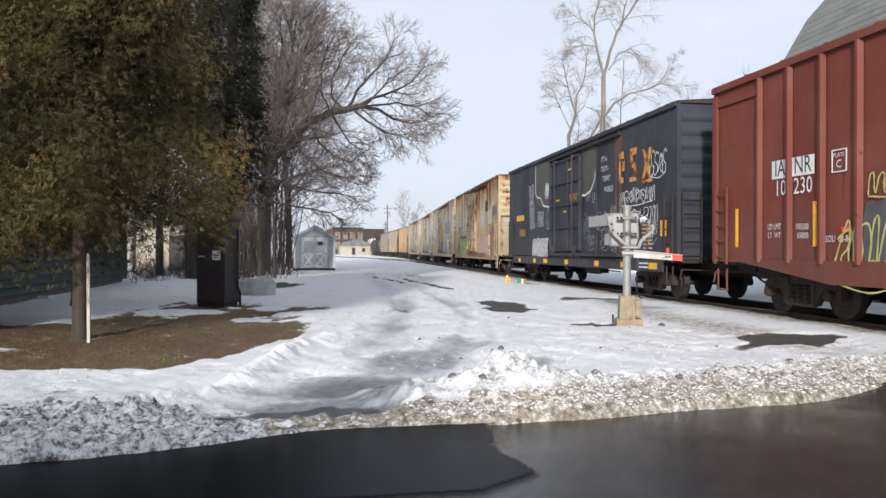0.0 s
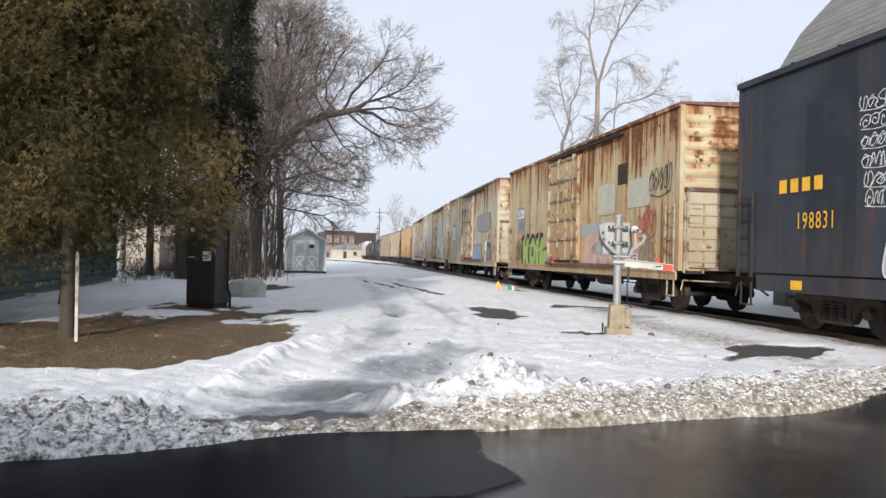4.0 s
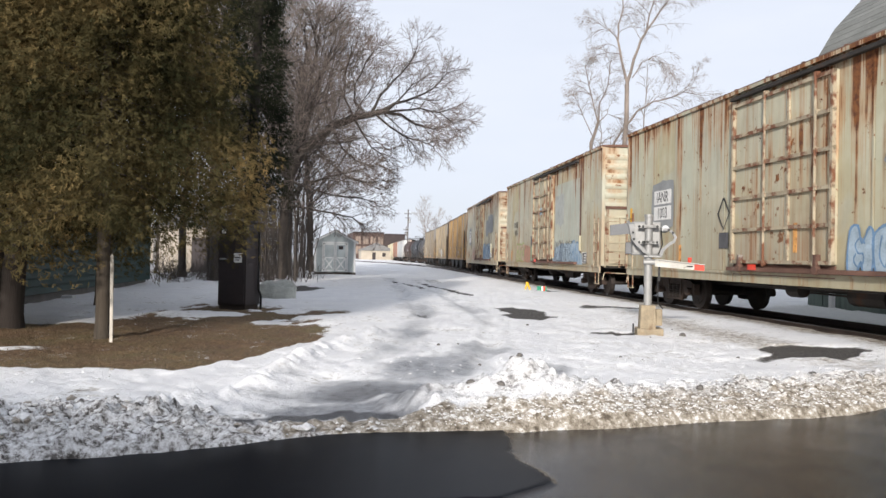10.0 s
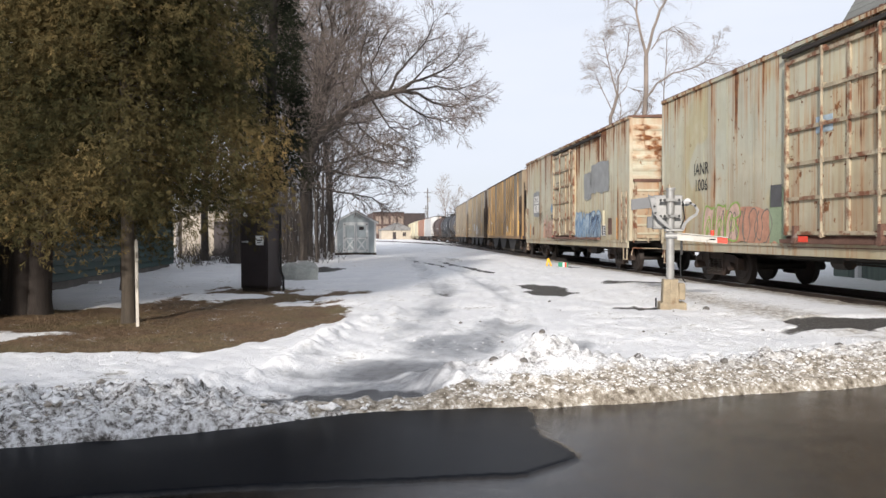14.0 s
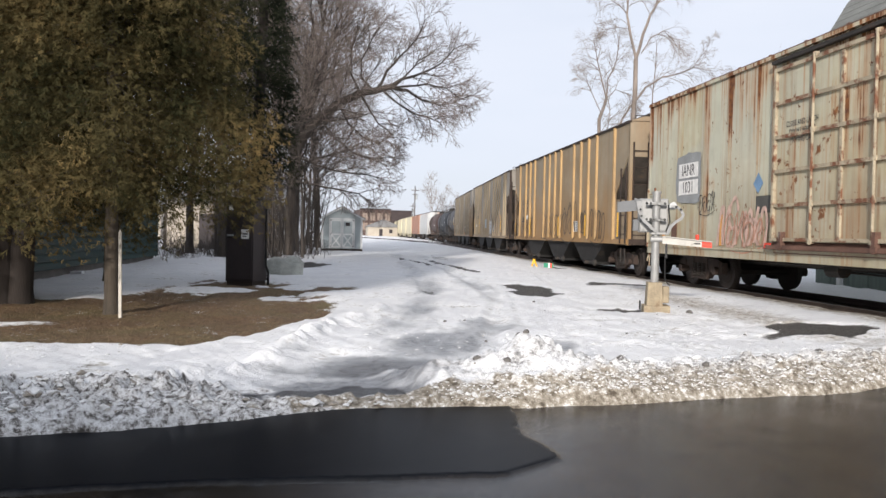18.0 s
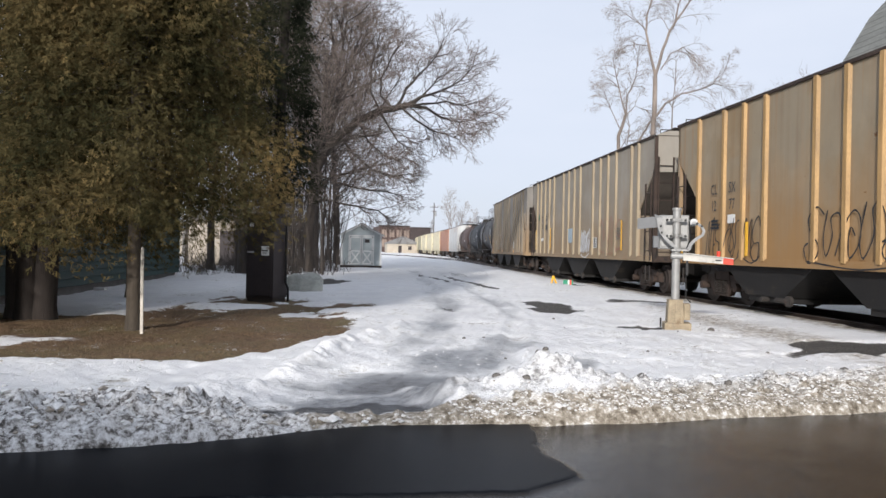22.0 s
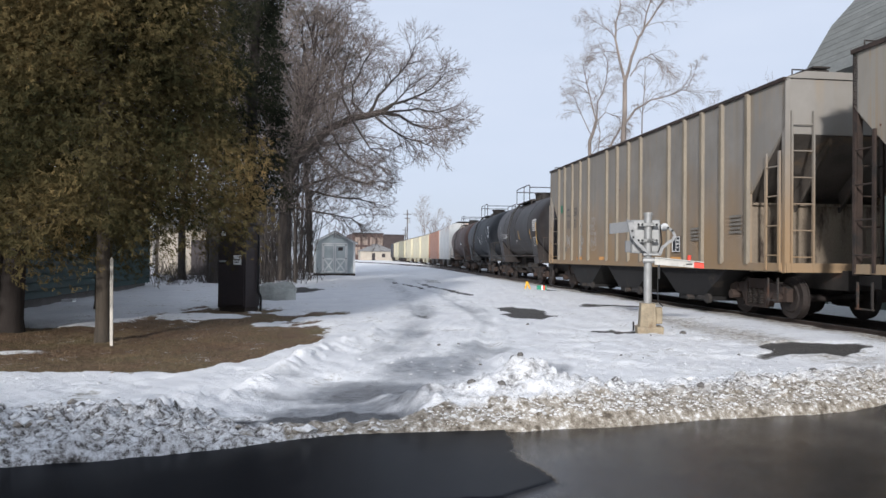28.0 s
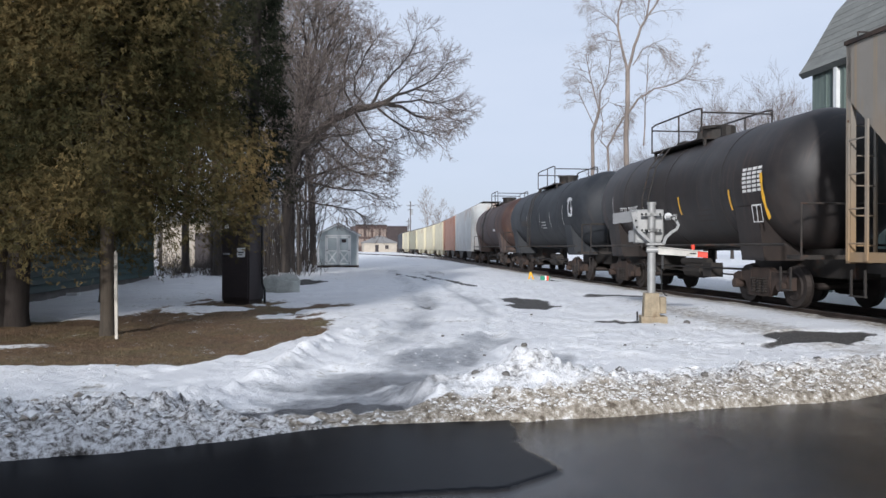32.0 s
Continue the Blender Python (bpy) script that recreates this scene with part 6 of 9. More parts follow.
def reefer_d(a, b):
    car, L = reefer(a, b, 3, "grey-green insulated freight car with blue and pink painted pieces", (-1.7, 1.73), None, M_REEF[3])
    sign(car, 5.6, 2.68, "IANR", "1031", M_REEF[3])
    blob("cover_patch", car, -3.95, -2.95, 2.55, 3.5, M_PATCH, 91, ragged=0.05, drips=True)
    blob("cover_patch", car, -6.1, -3.85, 2.75, 3.75, M_PATCH, 92, ragged=0.06, drips=True)
    piece_letters("painted_piece", car, -3.4, 1.5, 3.5, 1.0, 5, SPRAY["pale_blue"], SPRAY["blue"], 93, "blue painted piece")
    tag("painted_tag", car, -2.4, 1.45, 1.4, 0.95, SPRAY["blue"], 5, 0.05, 94)
    tag("painted_tag", car, -4.3, 1.5, 1.3, 0.95, SPRAY["navy"], 4, 0.06, 95)
    tag("painted_piece", car, 2.95, 1.5, 1.9, 1.05, SPRAY["pink"], 5, 0.085, 96, label="pink painted scrawl")
    tag("painted_piece", car, 2.9, 1.4, 1.6, 0.8, SPRAY["rose"], 4, 0.03, 98, x=SIDE - 0.021, label="rose painted scrawl")
    tag("painted_tag", car, 4.6, 2.05, 0.8, 0.5, SPRAY["black"], 4, 0.02, 97)
    bm = prism([(2.2, 2.36), (2.38, 2.58), (2.56, 2.36), (2.38, 2.16)], "x", SIDE - 0.01, SIDE)
    part("blue_diamond", bm, SPRAY["blue"], car)
    plate("dark_panel", 1.9, 2.45, 1.75, 2.1, M_BUFFBOX, car)
    plate("rust_panel", 6.2, 6.5, 1.2, 1.6, M_ROOF, car)
    for y in (-1.85, -4.6, -6.9, 3.9, 7.0):
        plate("orange_strip", y - 0.06, y + 0.06, 1.05, 1.75, M_ORANGE, car)
    rack_plate(car, -5.45, 1.35)
    plate("rust_panel", -6.35, -5.95, 1.2, 1.75, M_ROOF, car)
    door_words(car, 0.85, 3.42)
    plate("red_panel", 1.75, 2.0, 1.03, 1.14, M_REDPLATE, car, x=SIDE - 0.06)


# ---- covered hoppers with ribbed sides ----
RIBS = [8.3, 6.75, 5.8, 4.87, 3.94, 2.13, 1.2, 0.27, -0.66, -2.52, -3.45, -4.38, -5.31, -6.9, -7.6, -8.3]


def ribbed_hopper(a, b, k, label, shift=0.0):
    car, L = add_car("covered_hopper", label, "hopper car", a, b, 1.75)
    paint, rib = M_HOP[k], M_RIB[k]
    z0, z1 = 1.08, 4.70
    h = L / 2
    # side sheets cut back below at both ends
    ol = [(-h + 0.02, z1), (-h + 0.02, 3.75), (-h + 1.25, 2.55), (-h + 1.25, z0), (h - 1.25, z0), (h - 1.25, 2.55), (h - 0.02, 3.75), (h - 0.02, z1)]
    for s in (-1, 1):
        part("side_sheet", prism(ol, "x", s * 1.50 - 0.02, s * 1.50 + 0.02), paint, car)
    # the end: a top sheet, slope sheets over the truck, the bolster web, corner posts and ladders
    for s in (-1, 1):
        ye = s * (h - 0.06)
        part("end_sheet", boxes((-1.46, 1.46, min(ye - s * 0.02, ye + s * 0.02), max(ye - s * 0.02, ye + s * 0.02), 3.62, z1 - 0.02)), paint, car)
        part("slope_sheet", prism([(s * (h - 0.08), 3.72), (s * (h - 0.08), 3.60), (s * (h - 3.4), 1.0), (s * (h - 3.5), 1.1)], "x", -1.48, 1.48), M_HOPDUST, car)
        part("bolster_web", boxes((-1.46, 1.46, min(s * (h - 1.30), s * (h - 1.36)), max(s * (h - 1.30), s * (h - 1.36)), 0.95, 2.35), (-1.46, 1.46, min(s * (h - 1.22), s * (h - 1.36)), max(s * (h - 1.22), s * (h - 1.36)), 2.33, 2.38)), M_HOPWEB, car)
        for x in (-0.5, 0.5):
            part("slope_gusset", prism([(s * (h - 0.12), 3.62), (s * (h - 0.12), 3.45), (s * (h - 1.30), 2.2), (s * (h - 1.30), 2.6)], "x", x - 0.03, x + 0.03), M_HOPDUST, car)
        for x in (-1.47, 1.47):
            part("corner_post", boxes((x - 0.05, x + 0.05, ye - 0.06, ye + 0.06, 0.95, z1 - 0.02)), M_SIDEFRAME if k == 1 else paint, car)
        part("end_sill", boxes((-1.5, 1.5, ye - 0.09, ye + 0.09, 0.96, 1.14)), paint if k == 2 else M_SIDEFRAME, car)
        lad = M_SIDEFRAME if k < 2 else paint
        ladder(car, SIDE - 0.02, SIDE - 0.02, s * (h - 0.58), s * (h - 0.12), 1.0, 3.3, 4, lad, "side_ladder")
        ladder(car, -1.40, -0.95, ye + s * 0.08, ye + s * 0.08, 1.0, 4.05, 6, lad, "end_ladder")
        stirrup(car, s * (h - 0.35), M_UNDER)
        part("roof_grab_rail", tubes(((-1.35, ye, 4.86), (-0.6, ye, 4.86), 0.014), ((-1.35, ye, 4.68), (-1.35, ye, 4.86), 0.014), ((-0.6, ye, 4.68), (-0.6, ye, 4.86), 0.014), sides=6), M_SPRING, car)
    for y in [q + shift for q in RIBS if abs(q + shift) < h - 1.75] + [1.34 - h, h - 1.34]:
        low = z0 + 0.02
        part("side_rib", prism([(SIDE - 0.035, y - 0.055), (SIDE - 0.035, y + 0.055), (-1.515, y + 0.085), (-1.515, y - 0.085)], "z", low, z1 - 0.06), rib, car)
    part("side_sill", boxes((SIDE - 0.01, -1.40, -h + 0.1, h - 0.1, 0.98, 1.14), (1.40, -SIDE + 0.01, -h + 0.1, h - 0.1, 0.98, 1.14)), paint, car)
    part("top_chord", boxes((SIDE - 0.015, -1.47, -h, h, z1 - 0.07, z1), (1.47, -SIDE + 0.015, -h, h, z1 - 0.07, z1)), M_SIDEFRAME, car)
    bm = prism([(-1.53, z1 - 0.01), (-1.1, z1 + 0.13), (1.1, z1 + 0.13), (1.53, z1 - 0.01)], "y", -h, h)
    part("roof", bm, paint, car)
    part("running_board", boxes((-0.95, -0.6, -h, h, z1 + 0.20, z1 + 0.23), (0.6, 0.95, -h, h, z1 + 0.20, z1 + 0.23), *[(-0.9, -0.65, -h + q, -h + q + 0.05, z1 + 0.1, z1 + 0.2) for q in np.arange(0.4, L, 1.5)]), M_SPRING, car)
    part("roof_hatch", boxes((-0.35, 0.35, -h + 0.9, h - 0.9, z1 + 0.12, z1 + 0.24)), paint, car)
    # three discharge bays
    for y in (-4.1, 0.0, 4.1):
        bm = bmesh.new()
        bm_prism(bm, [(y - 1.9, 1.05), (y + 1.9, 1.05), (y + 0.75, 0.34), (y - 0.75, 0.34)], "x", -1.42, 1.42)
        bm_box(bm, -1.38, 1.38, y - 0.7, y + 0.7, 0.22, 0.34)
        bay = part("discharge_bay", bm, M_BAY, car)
        bm = tubes(((-1.5, y - 0.62, 0.30), (-1.5, y - 1.1, 0.30), 0.05), sides=8)
        part("gate_shaft", bm, M_UNDER, bay)
        part("gate_ring", tubes(((-1.46, y - 1.1, 0.30), (-1.54, y - 1.1, 0.30), 0.11), sides=10), M_UNDER, bay)
        part("gate_gear", tubes(((-1.55, y - 0.1, 0.28), (-1.3, y - 0.1, 0.28), 0.06), sides=8), M_UNDER, bay)
    part("center_sill", boxes((-0.35, 0.35, -h - 0.2, h + 0.2, 0.62, 1.0)), M_UNDER, car)
    return car, L


def hopper_a(a, b):
    car, L = ribbed_hopper(a, b, 0, "dusty brown covered hopper with gold ribs and black tags")
    text_mesh("reporting_mark", "CL", 0.36, M_DARKPAINT, car, 6.25, 2.77, wide=0.8)
    text_mesh("reporting_mark", "SX", 0.36, M_DARKPAINT, car, 5.35, 2.77, wide=0.8)
    text_mesh("car_number", "12", 0.36, M_DARKPAINT, car, 6.25, 2.38, wide=0.8)
    text_mesh("car_number", "77", 0.36, M_DARKPAINT, car, 5.35, 2.38, wide=0.8)
    for y0 in (6.2, 5.3, 4.4):
        tag("painted_tag", car, y0, 1.6, 0.75, 0.9, SPRAY["black"], 2, 0.03, int(y0 * 10))
    tag("painted_tag", car, 0.7, 1.65, 3.3, 1.05, SPRAY["black"], 6, 0.032, 101)
    tag("painted_tag", car, -2.0, 1.85, 2.2, 1.5, SPRAY["black"], 3, 0.035, 102)
    tag("painted_tag", car, -3.95, 1.75, 0.9, 0.7, SPRAY["black"], 4, 0.035, 103)
    tag("painted_tag", car, -5.6, 1.6, 1.6, 1.1, SPRAY["black"], 3, 0.04, 104)
    rack_plate(car, -3.0, 1.55)
    strips(car, (7.97, -0.52, -4.22, 4.6, -7.7), 1.2, 1.95, x=SIDE - 0.03)
    stencil_block(car, 6.2, 2.0, 0.5, 3, 7)
    plate("pale_square", 5.2, 5.55, 1.95, 2.15, M_WHITE, car)


def hopper_b(a, b):
    car, L = ribbed_hopper(a, b, 1, "dusty grey covered hopper with tan ribs and faded red tag")
    text_mesh("reporting_mark", "CL", 0.36, M_DARKPAINT, car, 6.3, 2.78, wide=0.8)
    text_mesh("reporting_mark", "SX", 0.36, M_DARKPAINT, car, 5.4, 2.78, wide=0.8)
    text_mesh("car_number", "10", 0.36, M_DARKPAINT, car, 6.3, 2.4, wide=0.8)
    for k in range(2):
        plate("stencil_bar", 5.25 + 0.22 * k, 5.38 + 0.22 * k, 2.25, 2.5, M_DARKPAINT, car)
    tag("painted_tag", car, -1.6, 1.6, 1.3, 0.95, SPRAY["white"], 7, 0.05, 111)
    tag("painted_tag", car, -4.7, 1.95, 2.9, 1.25, SPRAY["faint_red"], 4, 0.026, 112)
    rack_plate(car, -2.98, 1.57)
    blob("grey_patch", car, 0.4, 1.2, 1.6, 2.2, SPRAY["pale_blue"], 113, ragged=0.1)
    strips(car, (-6.1, 7.6, 4.4), 1.3, 2.3, x=SIDE - 0.03)
    stencil_block(car, -5.7, 2.0, 0.6, 5, 8, M_FAINT)
    plate("pale_square", 6.0, 6.5, 1.72, 1.86, M_WHITE, car)
    stencil_block(car, 6.25, 1.83, 0.4, 1, 3)
    blob("green_spot", car, 6.95, 7.2, 2.75, 3.05, mat("green_dot_paint", (0.03, 0.16, 0.09), 0.6), 114, ragged=0.02)


def hopper_c(a, b):
    car, L = ribbed_hopper(a, b, 2, "pale grey tan covered hopper with tan ribs and stencils", -0.55)
    text_mesh("reporting_mark", "CL", 0.43, M_DARKPAINT, car, 5.65, 2.85, wide=0.8)
    text_mesh("reporting_mark", "SX", 0.43, M_DARKPAINT, car, 4.8, 2.85, wide=0.8)
    text_mesh("car_number", "10", 0.43, M_DARKPAINT, car, 5.65, 2.42, wide=0.8)
    text_mesh("car_number", "51", 0.43, M_DARKPAINT, car, 4.8, 2.42, wide=0.8)
    blob("green_spot", car, 6.4, 6.65, 2.9, 3.2, mat("dark_green_dot_paint", (0.03, 0.16, 0.09), 0.6), 121, ragged=0.02)
    for y, z, w, h_, n_, sd in ((4.15, 2.25, 0.36, 0.5, 3, 122), (4.1, 1.8, 0.5, 0.45, 4, 125), (4.2, 1.45, 0.4, 0.4, 3, 126), (2.9, 2.3, 0.55, 0.5, 4, 123), (2.75, 1.8, 0.6, 0.55, 4, 127), (5.6, 1.85, 0.5, 0.42, 4, 124)):
        tag("painted_tag", car, y, z, w, h_, SPRAY["faint_white"], n_, 0.014, sd)
    rack_plate(car, -3.6, 1.57)
    for y in (-3.58, 4.3, 1.9):
        plate("orange_strip", y - 0.3, y + 0.3, 1.14, 1.25, M_ORANGE, car, x=SIDE - 0.012)
    stencil_block(car, -1.9, 2.1, 0.5, 5, 9, M_FAINT)
    stencil_block(car, -4.6, 1.9, 0.5, 4, 19, M_FAINT)
    stencil_block(car, -6.5, 2.1, 0.6, 5, 10, M_FAINT)
    stencil_block(car, 6.0, 1.55, 0.5, 2, 11, M_FAINT)


# ---- tank cars ----
def tank_car(a, b, paint, label, seed, platform=1.0, off=0.0, mark="", stripes=()):
    car, L = add_car("tank_car", label, "tank car", a, b, 1.9)
    h = L / 2
    R, zc = 1.47, 2.62
    # shell with domed heads
    bm = bmesh.new()
    n = 40
    prof = [(-h + 0.15, 0.02), (-h + 0.19, 0.45), (-h + 0.30, 0.85), (-h + 0.48, 1.18), (-h + 0.72, 1.38), (-h + 1.0, R), (-h * 0.45, R), (0, R), (h * 0.45, R), (h - 1.0, R), (h - 0.72, 1.38), (h - 0.48, 1.18), (h - 0.30, 0.85), (h - 0.19, 0.45), (h - 0.15, 0.02)]
    rings = [[bm.verts.new((r * math.cos(k * math.tau / n), y, zc + r * math.sin(k * math.tau / n))) for k in range(n)] for y, r in prof]
    for q in range(len(rings) - 1):
        for k in range(n):
            bm.faces.new((rings[q][k], rings[q + 1][k], rings[q + 1][(k + 1) % n], rings[q][(k + 1) % n]))
    bm.faces.new(rings[0])
    bm.faces.new(rings[-1][::-1])
    bmesh.ops.recalc_face_normals(bm, faces=list(bm.faces))
    shell = part("tank_shell", bm, paint, car, smooth=True)
    # weld bands, a saddle skirt and stub sills
    for y in (-h * 0.5, 0.0, h * 0.5):
        bm = bmesh.new()
        bm_tube(bm, (0, y - 0.04, zc), (0, y + 0.04, zc), R + 0.012, sides=n)
        part("weld_band", bm, paint, shell, smooth=False)
    for s in (-1, 1):
        yb = s * (h - 1.9)
        bm = prism([(-1.25, 0.95), (-1.42, 2.1), (-1.2, 1.75), (0, 1.2), (1.2, 1.75), (1.42, 2.1), (1.25, 0.95)], "y", yb - 0.45, yb + 0.45)
        part("saddle", bm, paint, car)
        part("stub_sill", boxes((-0.35, 0.35, min(s * (h - 3.4), s * (h + 0.15)), max(s * (h - 3.4), s * (h + 0.15)), 0.62, 1.2)), M_UNDER, car)
        bm = boxes((-1.5, 1.5, min(s * (h - 0.25), s * (h + 0.2)), max(s * (h - 0.25), s * (h + 0.2)), 1.0, 1.08))
        part("end_platform", bm, M_UNDER, car)
        bm = tubes(((-1.45, s * (h + 0.15), 1.08), (-1.45, s * (h + 0.15), 2.05), 0.02), ((1.45, s * (h + 0.15), 1.08), (1.45, s * (h + 0.15), 2.05), 0.02), ((-1.45, s * (h + 0.15), 2.05), (1.45, s * (h + 0.15), 2.05), 0.02), ((-0.5, s * (h + 0.15), 1.08), (-0.5, s * (h + 0.15), 2.05), 0.02), sides=6)
        part("end_handrail", bm, M_UNDER, car)
        stirrup(car, s * (h - 0.2), M_UNDER)
        part("side_running_rail", tubes(((s * 1.56, -h + 0.2, 1.28), (s * 1.56, h - 0.2, 1.28), 0.028), *[((s * 1.56, q, 1.28), (s * 1.3, q, 1.25), 0.02) for q in (-h * 0.6, 0.0, h * 0.6)], sides=6), M_UNDER, car)
    # top fittings: dome cover, valves, platform with railings, ladder
    bm = bmesh.new()
    bm_tube(bm, (0, 0, zc + R - 0.1), (0, 0, zc + R + 0.28), 0.42, 0.40, sides=18)
    bm_tube(bm, (0, 0, zc + R + 0.28), (0, 0, zc + R + 0.36), 0.45, sides=18)
    part("manway", bm, M_UNDER, car)
    bm = bmesh.new()
    bm_tube(bm, (0.1, 1.1, zc + R - 0.05), (0.1, 1.1, zc + R + 0.4), 0.14, 0.11, sides=10)
    bm_tube(bm, (-0.2, -1.0, zc + R - 0.05), (-0.2, -1.0, zc + R + 0.22), 0.18, sides=10)
    bm_box(bm, -0.3, 0.25, 1.3, 1.8, zc + R - 0.03, zc + R + 0.16)
    part("valve", bm, M_UNDER, car)
    w, q = 0.95, 1.25 * platform
    o_ = off
    for s in (-1, 1):
        bm = boxes((min(s * 0.55, s * w), max(s * 0.55, s * w), o_ - q, o_ + q, zc + R - 0.12, zc + R - 0.09), (s * 0.85 - 0.03, s * 0.85 + 0.03, o_ - q, o_ - q + 0.08, zc + 1.1, zc + R - 0.1), (s * 0.85 - 0.03, s * 0.85 + 0.03, o_ + q - 0.08, o_ + q, zc + 1.1, zc + R - 0.1))
        part("platform", bm, M_UNDER, car)
        rr = []
        zt = zc + R + 0.68
        for y in (-q, -q * 0.15, q):
            rr.append(((s * w, y + o_, zc + R - 0.1), (s * w, y + o_, zt - (0.0 if abs(y) < q else 0.04)), 0.022))
        rr += [((s * w, o_ - q, zt - 0.04), (s * w, o_ - q * 0.8, zt), 0.024), ((s * w, o_ - q * 0.8, zt), (s * w, o_ + q * 0.8, zt), 0.024), ((s * w, o_ + q * 0.8, zt), (s * w, o_ + q, zt - 0.04), 0.024)]
        part("railing", tubes(*rr, sides=7), M_UNDER, car)
    for s in (-1, 1):
        part("railing", tubes(((-w, o_ + s * q, zc + R + 0.55), (w, o_ + s * q, zc + R + 0.55), 0.022), sides=7), M_UNDER, car)
    bm = bmesh.new()
    for y in (0.75, 1.2):
        pts = [(-1.60, y, 1.2), (-1.60, y, 2.6), (-1.38, y, 3.45), (-0.95, y, 4.0)]
        for p_, q_ in zip(pts, pts[1:]):
            bm_tube(bm, p_, q_, 0.02, sides=6)
    for k in range(9):
        z = 1.35 + k * 0.3
        x = -1.60 if z < 2.6 else -1.60 + (z - 2.6) ** 2 * 0.33
        bm_tube(bm, (x, 0.75, z), (x, 1.2, z), 0.014, sides=6)
    part("ladder", bm, M_UNDER, car)
    brake_gear(car)
    bm = tubes(((-0.2, 0, 1.2), (-0.2, 0, 0.62), 0.16), ((-0.5, 0.9, 0.85), (-0.5, -0.6, 0.85), 0.1), sides=10)
    part("outlet_valve", bm, M_UNDER, car)

    def on_shell(name, y0, y1, z0, z1, m):
        """A painted patch that follows the round shell on its near side."""
        bm = bmesh.new()
        a0, a1 = math.asin((z0 - zc) / R), math.asin((z1 - zc) / R)
        prev = None
        for k in range(7):
            a_ = a0 + (a1 - a0) * k / 6
            p = [bm.verts.new((-(R + 0.008) * math.cos(a_), y, zc + (R + 0.008) * math.sin(a_))) for y in (y0, y1)]
            if prev:
                bm.faces.new((prev[0], prev[1], p[1], p[0]))
            prev = p
        return part(name, bm, m, shell)
    for y, z0_, z1_, w_ in stripes:
        on_shell("reflector_strip", y - w_ / 2, y + w_ / 2, z0_, z1_, M_YELLOW if w_ > 0.05 else M_WHITE)
    return car, L, shell, on_shell, R, zc


def tank_a(a, b):
    car, L, shell, on, R, zc = tank_car(a, b, M_TANK[0], "sooty black tank car with top railing and white stencils", 1, 1.25, 0.5, stripes=((-0.84, 2.05, 2.5, 0.07), (-3.4, 2.05, 2.5, 0.07), (3.9, 2.0, 2.8, 0.025), (1.5, 2.1, 2.5, 0.025)))
    text_mesh("reporting_mark", "TCIX 200405", 0.34, M_WHITE, shell, 2.5, 2.3, x=-R - 0.02, wide=0.75)
    for k in range(6):
        for j in range(4):
            on("stencil_bar", -4.75 + j * 0.2, -4.75 + j * 0.2 + 0.16, 2.84 - k * 0.09, 2.90 - k * 0.09, M_WHITE)
    for k in range(3):
        on("stencil_bar", -2.4, -1.6, 2.1 - k * 0.12, 2.13 - k * 0.12, M_SPRING)
        on("stencil_bar", 1.0, 2.6, 1.9 - k * 0.1, 1.92 - k * 0.1, M_SPRING)
    bm = bmesh.new()
    ribbon(bm, [(-4.4, 2.1), (-4.75, 2.1), (-4.85, 1.75), (-4.5, 1.75), (-4.4, 2.1)], 0.03, -R - 0.012)
    ribbon(bm, [(-4.58, 2.1), (-4.66, 1.75)], 0.025, -R - 0.012)
    part("stencil_frame", bm, M_WHITE, shell)
    text_mesh("reporting_mark", "TCIX", 0.2, M_WHITE, car, -0.6, 2.0, x=-R - 0.015)
    bm = bmesh.new()
    ribbon(bm, [(-4.75 - 0.35 * (k / 9) ** 2, 2.75 - 0.95 * k / 9) for k in range(10)], 0.09, -R - 0.015)
    part("reflector_strip", bm, M_YELLOW, shell)


def tank_b(a, b):
    car, L, shell, on, R, zc = tank_car(a, b, M_TANK[1], "blue-black tank car with a white painted letter", 2, 1.25, 0.3, stripes=((-4.4, 2.0, 2.9, 0.03), (-2.4, 2.1, 2.7, 0.03), (-0.6, 2.1, 2.7, 0.03), (2.0, 2.1, 2.7, 0.03)))
    bm = bmesh.new()
    ribbon(bm, [(-5.45 - 0.28 * math.cos(radians(q)), 2.75 + 0.33 * math.sin(radians(q))) for q in range(140, -120, -20)][::-1] , 0.06, -R - 0.02)
    part("painted_mark", bm, SPRAY["white"], shell)
    text_mesh("painted_words", "G", 1.05, SPRAY["white"], shell, -5.6, 2.7, x=-R - 0.03)
    for k in range(3):
        on("stencil_bar", -1.6, -0.9, 2.3 - k * 0.12, 2.33 - k * 0.12, M_WHITE)
    on("stencil_bar", 1.8, 3.2, 2.25, 2.5, M_SPRING)


def tank_c(a, b):
    car, L, shell, on, R, zc = tank_car(a, b, M_TANKBROWN, "dark red-brown tank car behind two others", 3, 1.1)
    on("stencil_bar", -3.6, -2.6, 2.2, 2.35, M_WHITE)
    on("stencil_bar", 2.0, 3.0, 2.6, 2.9, M_SPRING)


